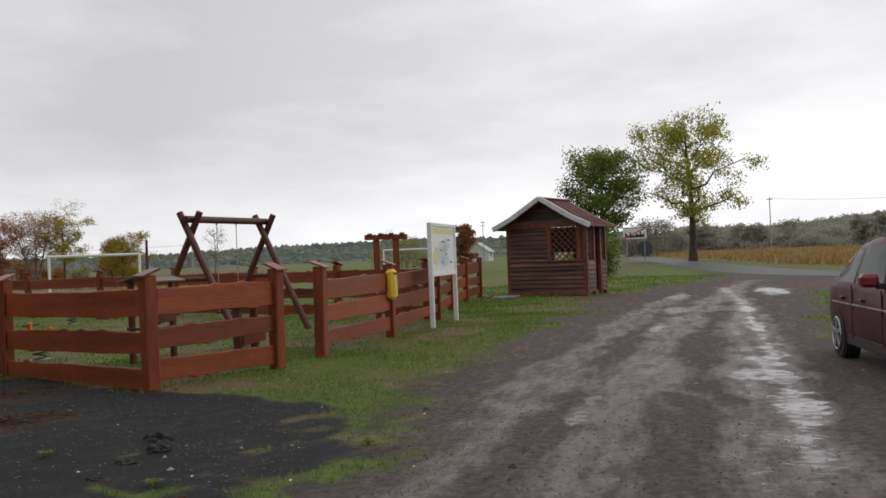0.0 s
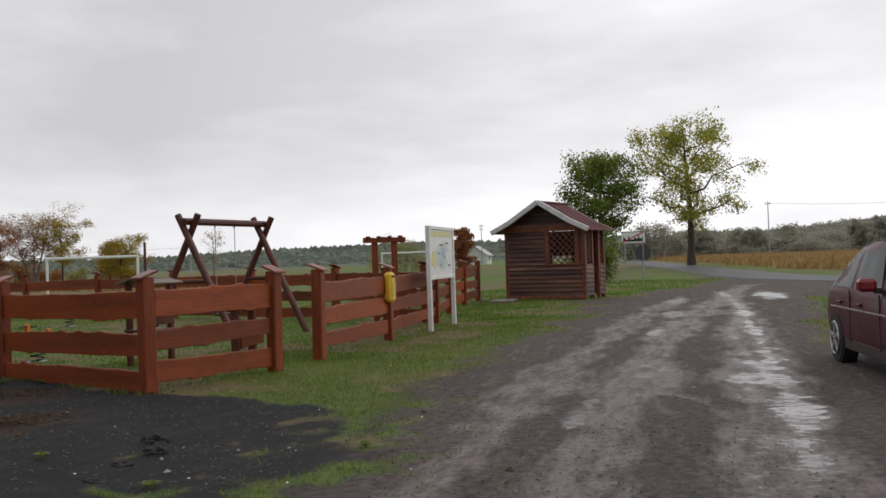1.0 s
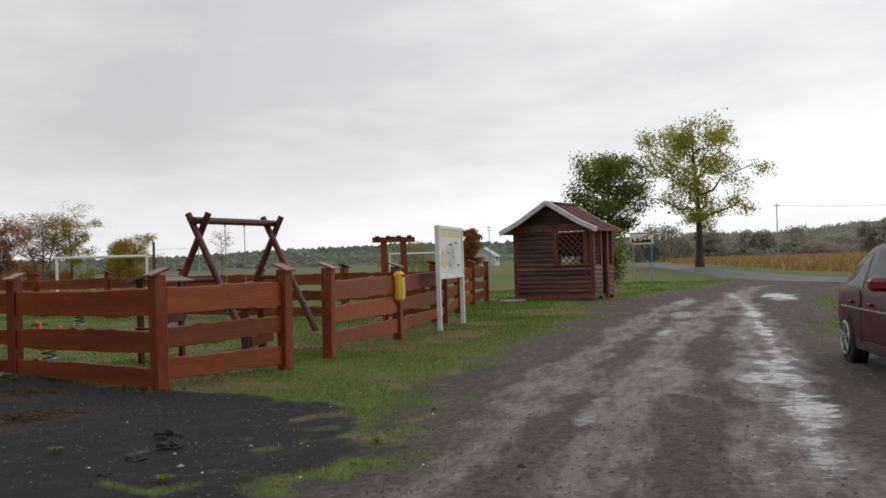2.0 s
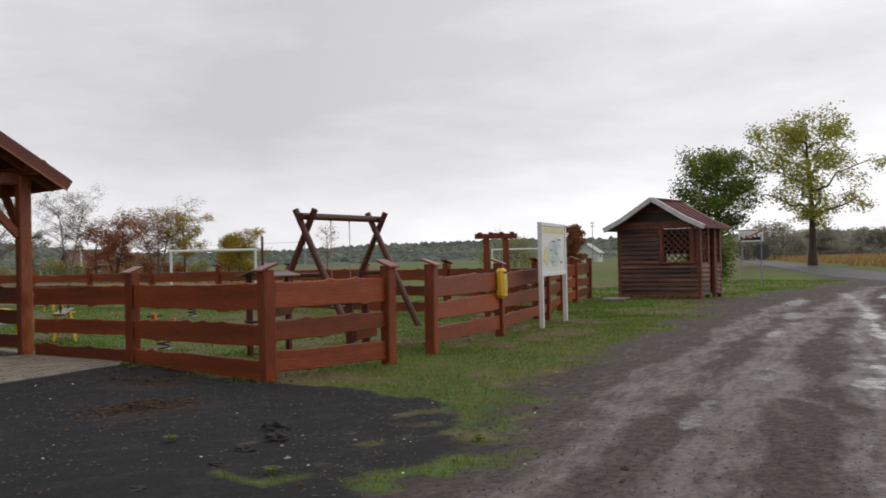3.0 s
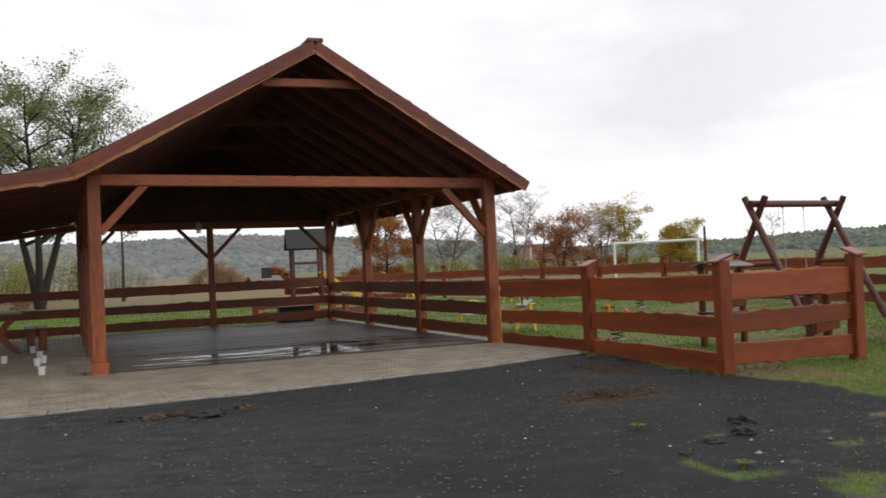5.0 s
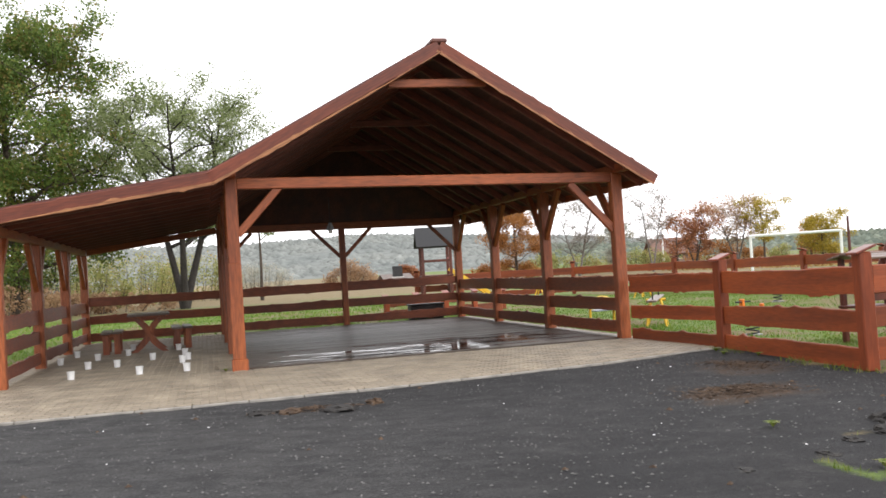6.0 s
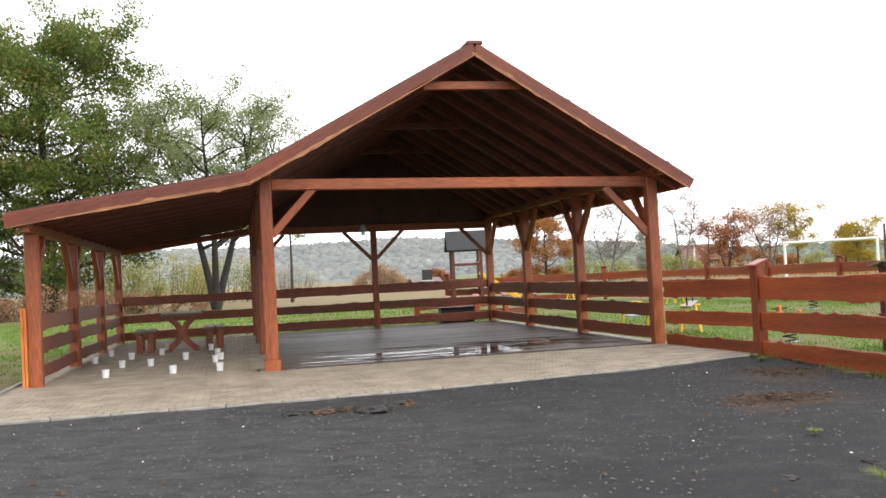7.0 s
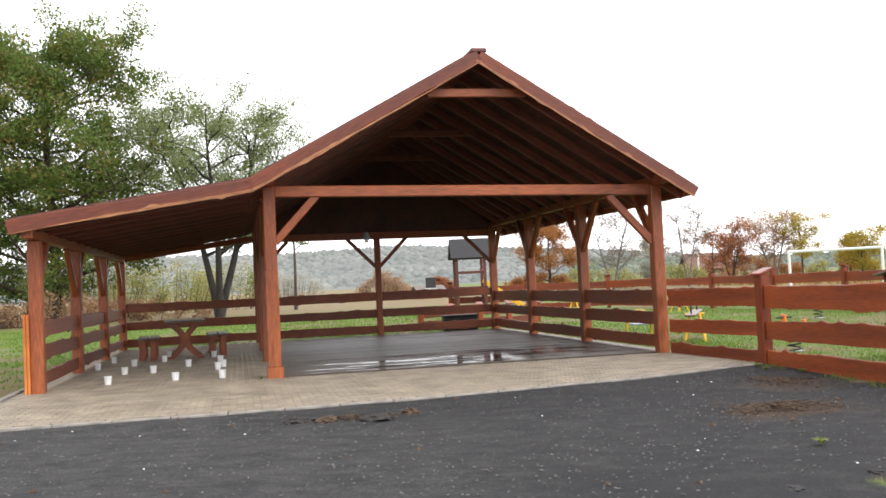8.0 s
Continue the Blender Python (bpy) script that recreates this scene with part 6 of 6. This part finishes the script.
e = at_az(4, 170)
wire((p1[0], p1[1], 9.1), (e[0], e[1], 9.1), 0.9, "thin overhead power line")
wire((p3[0], p3[1], 5.0), (p4[0], p4[1], 5.0), 0.6, "thin overhead line across the meadow")


def town_sign():
    """End-of-town sign: a white panel with a dark skyline, crossed out by a red bar."""
    x, y, _ = at_az(24.45, 58)
    ob = thing("town_sign", "white end-of-town sign with dark skyline and red bar", "road sign", (x, y, 0), 25.2 - 90)
    for s in (-0.5, 0.5):
        part("post", rod((s, 0.03, 0), (s, 0.03, 2.75), 0.035, seg=8), steel, ob)
    panel = part("panel", box(-0.68, 0.68, -0.02, 0.0, 2.05, 2.75, 0.01), plastic_white, ob)
    part("border", box(-0.66, 0.66, -0.026, -0.02, 2.69, 2.73, 0), rubber, panel)
    for x0, x1, z1 in ((-0.58, -0.45, 2.36), (-0.45, -0.30, 2.26), (-0.30, -0.22, 2.45), (-0.22, 0.05, 2.27), (0.05, 0.18, 2.36), (0.18, 0.28, 2.30), (0.28, 0.36, 2.48), (0.36, 0.55, 2.32)):
        part("skyline", box(x0, x1, -0.026, -0.02, 2.14, z1, 0), rubber, panel)
    bm, m = bar((-0.62, -0.03, 2.12), (0.62, -0.03, 2.68), 0.012, 0.07, 0)
    part("red_bar", bm, red_paint, panel, "", m)
    # a round sign seen from its grey back
    x, y, _ = at_az(23.9, 50)
    ob = thing("round_sign", "round road sign seen from its dark grey back", "road sign", (x, y, 0), 24.15 - 90)
    part("post", rod((0, 0, 0), (0, 0, 2.3), 0.03, seg=8), steel, ob)
    part("disc", rod((0, 0.04, 1.45), (0, 0.055, 1.45), 0.40, seg=24), mat("dark_sign_back", (0.05, 0.055, 0.065), (0.075, 0.08, 0.09), 4, 0.5), ob)


town_sign()
for k in range(14):
    a = at_az(8 + k * 1.15, 185 + k * 2)
    b = at_az(8 + (k + 1) * 1.15, 185 + (k + 1) * 2)
    ob = thing("field_fence", "pale weathered rail fence across the far field", "fence", a, math.degrees(math.atan2(b[1] - a[1], b[0] - a[0])), "far field fence panels")
    ln = math.hypot(b[0] - a[0], b[1] - a[1])
    part("post", rod((0, 0, 0), (0, 0, 1.35), 0.10, seg=6), wood_grey, ob)
    for z in (0.7, 1.15):
        part("rail", rod((0, 0, z), (ln, 0, z), 0.06, seg=5), wood_grey, ob)

# ---- small things on the ground ----
slab_ob = tagged(part("concrete_slab", box(-0.55, 0.55, -0.35, 0.35, 0, 0.08, 0.02), concrete, None, "", pose(19.3, 7.2, 0, 0, 0, 20)), "pale concrete slab in the grass beside the hut", "slab")


def mound(name, label, x, y, r, h, seed, material, cat):
    """A low heap with a rough surface."""
    rnd = random.Random(seed)
    bm = bmesh.new()
    bmesh.ops.create_icosphere(bm, subdivisions=3, radius=1.0)
    for v in bm.verts:
        q = 1 + 0.5 * noise.noise(v.co * 1.8 + Vector((seed * 3.1, 0, 0))) + 0.3 * noise.noise(v.co * 5 + Vector((0, seed, 0)))
        v.co = Vector((v.co.x * r * q, v.co.y * r * q * 0.7, max(v.co.z, -0.1) * h * q))
    return tagged(part(name, bm, material, None, "", pose(x, y, 0.0, 0, 0, rnd.uniform(0, 360))), label, cat)


dark_ground = mat("dark_wet_soil", (0.014, 0.012, 0.011), (0.042, 0.037, 0.033), 12, 0.8, 0.8, (1, 1, 1), 50, 0.5, dist=0.03)
rotten = mat("brown_rotten_straw", (0.048, 0.028, 0.016), (0.115, 0.070, 0.040), 10, 0.9, 0.8, (1, 1, 1), 60, 0.5, dist=0.02)
for i, (x, y, r, h) in enumerate([(-1.98, -2.68, 0.13, 0.07), (-2.28, -3.08, 0.12, 0.05), (-2.1, -2.9, 0.07, 0.04), (-2.7, -3.24, 0.08, 0.03), (-3.15, -3.58, 0.09, 0.025), (-3.9, -3.75, 0.09, 0.025)]):
    mound("soil_clod", "dark clod of loose soil on the cinder", x, y, r, h, 3 + i, dark_ground, "soil clod")


def straw_patch(label, x, y, rx, ry, n_, h, seed):
    """Rotten straw lying in a loose patch: many thin slivers, heaped in the middle."""
    rng_ = np.random.default_rng(seed)
    verts, faces = [], []
    for _ in range(n_):
        dx, dy = np.clip(rng_.normal(0, 0.45, 2), -1.2, 1.2)
        q, l = rng_.uniform(0, 6.28), rng_.uniform(0.02, 0.06)
        z = 0.008 + h * max(0, 1 - (dx * dx + dy * dy) * 1.6) * rng_.uniform(0.5, 1)
        ux, uy = math.cos(q) * l, math.sin(q) * l
        k_ = len(verts)
        px, py = x + dx * rx, y + dy * ry
        verts += [(px - ux, py - uy, z), (px + uy * 0.14, py - ux * 0.14, z + 0.006), (px + ux, py + uy, z + rng_.uniform(-0.004, 0.02)), (px - uy * 0.14, py + ux * 0.14, z)]
        faces.append((k_, k_ + 1, k_ + 2, k_ + 3))
    tagged(put_mesh("straw_litter", mesh_of("straw_litter", verts, faces, rotten)), label, "straw", kind="stuff")


straw_patch("flat patch of rotten brown straw on the cinder", -1.95, -0.5, 0.7, 0.5, 700, 0.03, 71)
straw_patch("thin brown litter along the fence foot", -0.75, 1.5, 0.5, 0.7, 500, 0.015, 72)
straw_patch("brown leaf litter before the paving", -6.2, 1.15, 0.6, 0.2, 350, 0.02, 73)
for i, (x, y, r) in enumerate(((-5.95, 0.95, 0.2), (-6.45, 1.05, 0.13), (-6.75, 1.2, 0.16), (-5.5, 1.25, 0.10))):
    mound("soil_clod", "brown clod of soil and leaves", x, y, r, 0.05, 20 + i, rotten if i % 2 else dark_ground, "soil clod")

# ruffled stones and bits strewn over the yard


def scatter_bits(name, label, n_, x0, x1, y0, y1, smin, smax, material, seed, turf=False):
    rng_ = np.random.default_rng(seed)
    verts, faces = [], []
    for _ in range(n_):
        x, y = rng_.uniform(x0, x1), rng_.uniform(y0, y1)
        if y > front_y(x) - 0.1 and x < 0.3:
            continue
        if turf and covers(np.array([x]), np.array([y]))[0][0] < 0.6:
            continue
        s = rng_.uniform(smin, smax)
        a = rng_.uniform(0, 6.28)
        k = len(verts)
        z = 0.004
        for dx, dy, dz in ((-1, -0.5, 0), (1, -0.6, 0), (0.9, 0.6, 0), (-0.8, 0.5, 0), (0.1, 0, 0.7)):
            verts.append((x + s * (dx * math.cos(a) - dy * math.sin(a)), y + s * (dx * math.sin(a) + dy * math.cos(a)), z + s * dz))
        faces += [(k, k + 1, k + 4), (k + 1, k + 2, k + 4), (k + 2, k + 3, k + 4), (k + 3, k, k + 4)]
    tagged(put_mesh(name, mesh_of(name, verts, faces, material)), label, "gravel", kind="stuff")


scatter_bits("pale_pebbles", "scattered small white pebbles on the cinder yard", 50, -12, 0.3, -7.0, 3.4, 0.007, 0.016, plastic_white, 1)
grit = mat("grey_grit", (0.035, 0.034, 0.033), (0.13, 0.125, 0.12), 30, 0.7, 0.2, island=0.4)
scatter_bits("grit", "loose dark grit of the yard", 9000, -12, 0.6, -8, 3.4, 0.006, 0.016, grit, 2)
scatter_bits("track_gravel", "loose gravel along the muddy track", 500, -3, 14, -8, 0, 0.005, 0.012, grit, 3)
scatter_bits("track_pebbles", "scattered pale stones along the track", 60, -3, 12, -7.5, -2, 0.012, 0.03, concrete, 4)


scatter_bits("turf_leaves", "fallen yellow and brown leaves in the grass", 900, 0.2, 13, -5, 3.0, 0.012, 0.035, mat("fallen_leaf", (0.16, 0.09, 0.03), (0.36, 0.25, 0.09), 9, 0.7, island=0.5), 7, True)
scatter_bits("fallen_leaves", "a few fallen brown leaves on the yard", 45, -11, 0.3, -6.5, 3.4, 0.02, 0.04, rotten, 6)


# ---- grass ----
def blades(name, label, n_, x0, x1, y0, y1, hmin, hmax, width, material, seed, keep, cluster=0.0):
    rng_ = np.random.default_rng(seed)
    x, y = rng_.uniform(x0, x1, n_), rng_.uniform(y0, y1, n_)
    k = keep(x, y, rng_)
    x, y = x[k], y[k]
    n2 = len(x)
    z = heights(x, y)
    h = rng_.uniform(hmin, hmax, n2) * (0.75 + 0.5 * (vnoise(x, y, 0.5, 31) * 0.5 + 0.5))
    a = rng_.uniform(0, 6.283, n2)
    w = width * rng_.uniform(0.7, 1.3, n2)
    lx, ly = rng_.normal(0, 0.45, n2) * h, rng_.normal(0, 0.45, n2) * h
    b0 = np.stack([x - w * np.cos(a), y - w * np.sin(a), z - 0.01], -1)
    b1 = np.stack([x + w * np.cos(a), y + w * np.sin(a), z - 0.01], -1)
    tip = np.stack([x + lx, y + ly, z + h], -1)
    verts = np.stack([b0, b1, tip], 1).reshape(-1, 3)
    me = bpy.data.meshes.new(name)
    me.vertices.add(len(verts))
    me.vertices.foreach_set("co", verts.ravel())
    me.loops.add(n2 * 3)
    me.loops.foreach_set("vertex_index", np.arange(n2 * 3))
    me.polygons.add(n2)
    me.polygons.foreach_set("loop_start", np.arange(0, n2 * 3, 3))
    me.update(calc_edges=True)
    me.materials.append(material)
    tagged(put_mesh(name, me), label, "grass", kind="stuff")


def on_grass(x, y, r):
    g, _, _, f = covers(x, y)
    paved = (x > -10.8) & (x < 0.35) & (y > 2.2) & (y < 18.1)
    thin = 1.0 - 0.8 * dryness(x, y)
    return (r.uniform(0, 1, len(x)) < (g * 1.1 - 0.12) * thin) & ~paved & (f < 0.5)


blades("near_grass", "short ragged green grass beside the track", 210000, -8, 13, -8.5, 3.5, 0.015, 0.05, 0.006, blade_m, 41, on_grass)
blades("playground_grass", "short green playground grass", 110000, 0.3, 24, 0, 26, 0.02, 0.06, 0.012, green_m, 42, on_grass)
blades("verge_grass", "green grass verge by the hut and road", 40000, 12, 40, -6, 14, 0.04, 0.10, 0.022, green_m, 43, on_grass)
blades("meadow_grass", "green meadow grass behind the pavilion", 70000, -26, 2, 4.5, 40, 0.04, 0.09, 0.022, green_m, 44, on_grass)
blades("fence_foot_grass", "tall grass tufts along the foot of the fence", 3500, -0.35, 2.4, -0.4, 4.2, 0.02, 0.075, 0.008, blade_m, 45,
       lambda x, y, r: (polyline_dist(x, y, [(0.28, 3.6), (0, 0), (2.2, 0.14)])[0] < 0.22 + 0.1 * r.uniform(0, 1, len(x))) & (vnoise(x, y, 0.4, 50) > -0.2))


def in_field(x, y, r):
    f = covers(x, y)[3]
    return r.uniform(0, 1, len(x)) < f


blades("dry_field", "tall dry orange-brown field grass beyond the road", 90000, 35, 190, -20, 75, 0.35, 0.85, 0.09, straw_m, 46, in_field)
tuft = thing("weed", "small green weed growing in the cinder", "weed", (-2.85, -2.45, 0))
bm = bmesh.new()
for i in range(16):
    a, l = i * 2.4, 0.06 + 0.05 * ((i * 7) % 5) / 5
    q = [bm.verts.new(p) for p in ((0, 0, 0), (l * 0.5 * math.cos(a - 0.3), l * 0.5 * math.sin(a - 0.3), 0.05), (l * math.cos(a), l * math.sin(a), 0.045), (l * 0.5 * math.cos(a + 0.3), l * 0.5 * math.sin(a + 0.3), 0.05))]
    bm.faces.new(q)
part("leaves", bm, blade_m, tuft)
for i, (x, y, z) in enumerate(((-7.02, 6.34, 0.02), (-0.05, 3.3, 0), (-0.22, 2.8, 0), (0.02, 2.3, 0), (-3.1, -4.1, 0), (-1.4, -4.5, 0))):
    copy_thing(tuft, pose(x, y, z, 0, 0, 50 * i))

# ---- paving blocks, deck boards, kerb ----
paver_me = {}
for v in range(6):
    bm = add_box(bmesh.new(), -0.095, 0.095, -0.045, 0.045, -0.03, 0.0, 0.007)
    r_ = random.Random(v)
    for q in bm.verts:
        q.co.z += 0.003 * r_.uniform(-1, 1)
    me = bpy.data.meshes.new("paver")
    bm.to_mesh(me)
    bm.free()
    me.materials.append(paver_m)
    paver_me[v] = me
rnd = random.Random(8)
cells = []
j = 0
y = 2.3
while y < 17.9:
    x = -10.6 + (0.1 if j % 2 else 0.0)
    while x < 0.25:
        if y > front_y(x) + 0.12 and not (XL + 0.12 < x < XR + 0.1 and y > 6.48):
            cells.append((x, y))
        x += 0.2
    y += 0.1
    j += 1
NEAR = [c for c in cells if -9.8 < c[0] < -3.6 and c[1] < front_y(c[0]) + 0.72][:300]
near_set = set(NEAR)
for x, y in NEAR:
    o = new("paver", paver_me[rnd.randrange(6)])
    o.parent = floor_ob
    o.location = (x, y, 0.022 + rnd.uniform(-0.002, 0.002))
verts, faces = [], []
for x, y in cells:
    if (x, y) in near_set:
        continue
    k = len(verts)
    z = 0.022 + rnd.uniform(-0.003, 0.003)
    for q in ((-0.097, -0.047, -0.03), (0.097, -0.047, -0.03), (0.097, 0.047, -0.03), (-0.097, 0.047, -0.03), (-0.089, -0.039, 0), (0.089, -0.039, 0), (0.089, 0.039, 0), (-0.089, 0.039, 0)):
        verts.append((x + q[0], y + q[1], z + q[2]))
    faces += [(k + 4, k + 5, k + 6, k + 7), (k, k + 1, k + 5, k + 4), (k + 1, k + 2, k + 6, k + 5), (k + 2, k + 3, k + 7, k + 6), (k + 3, k, k + 4, k + 7)]
o = put_mesh("pavers", mesh_of("pavers", verts, faces, paver_m), floor_ob)
o["kind"] = "stuff"
# kerb stones along the front and the open side
for (ax, ay), (bx, by) in zip(FRONT, FRONT[1:]):
    d = math.hypot(bx - ax, by - ay)
    k = int(d / 0.8) + 1
    for i in range(k):
        a, b = Vector((ax + (bx - ax) * i / k, ay + (by - ay) * i / k, -0.027)), Vector((ax + (bx - ax) * (i + 0.985) / k, ay + (by - ay) * (i + 0.985) / k, -0.027))
        bm, m = bar(a, b, 0.07, 0.10, 0.008)
        part("kerb_stone", bm, concrete, floor_ob, "", m)
for i in range(19):
    part("kerb_stone", box(-10.79, -10.71, 2.35 + i * 0.82, 2.35 + i * 0.82 + 0.81, -0.08, 0.05, 0.01), concrete, floor_ob)
deck = thing("deck", "dark wet wooden floor boards of the pavilion", "floor", (0, 0, 0), kind="structure")
y, i = 6.52, 0
while y < 17.6:
    m = Matrix.Translation((XL + 0.14, y, 0.026 + rnd.uniform(-0.0025, 0.0025)))
    part("deck_board", box(0, XR - XL - 0.06, 0, 0.142, -0.03, 0.012, 0.004), deck_m, deck, "", m @ pose(0, 0, 0, rnd.uniform(-0.35, 0.35)))
    y += 0.148
    i += 1
water = bpy.data.materials.new("rain_water")
water.use_nodes = True
wb = water.node_tree.nodes["Principled BSDF"]
wb.inputs["Base Color"].default_value, wb.inputs["Roughness"].default_value = (0.045, 0.034, 0.027, 1), 0.05
rnd = random.Random(91)
for i in range(21):
    yb = 6.52 + 0.148 * i
    for _ in range(rnd.choice((2, 3, 4))):
        xc, half = rnd.gauss(-2.9, 1.6), rnd.uniform(0.3, 1.3) * (1.1 - abs(i - 9) / 16)
        x0, x1 = max(xc - half, XL + 0.4), min(xc + half, XR - 0.35)
        if x1 - x0 < 0.3:
            continue
        steps_ = max(6, int((x1 - x0) / 0.07))
        bm = bmesh.new()
        lo, hi = [], []
        for k in range(steps_ + 1):
            f = k / steps_
            w = 0.066 * min(1.0, 5 * f, 5 * (1 - f)) * rnd.uniform(0.45, 1.0) + 0.003
            x = x0 + (x1 - x0) * f
            lo.append(bm.verts.new((x, yb + 0.071 - w, 0.0425)))
            hi.append(bm.verts.new((x, yb + 0.071 + w * rnd.uniform(0.6, 1.0), 0.0425)))
        for k in range(steps_):
            bm.faces.new((lo[k], lo[k + 1], hi[k + 1], hi[k]))
        tagged(part("puddle", bm, water), "thin film of rain water lying along the floor boards", "puddle", "puddles on the deck")
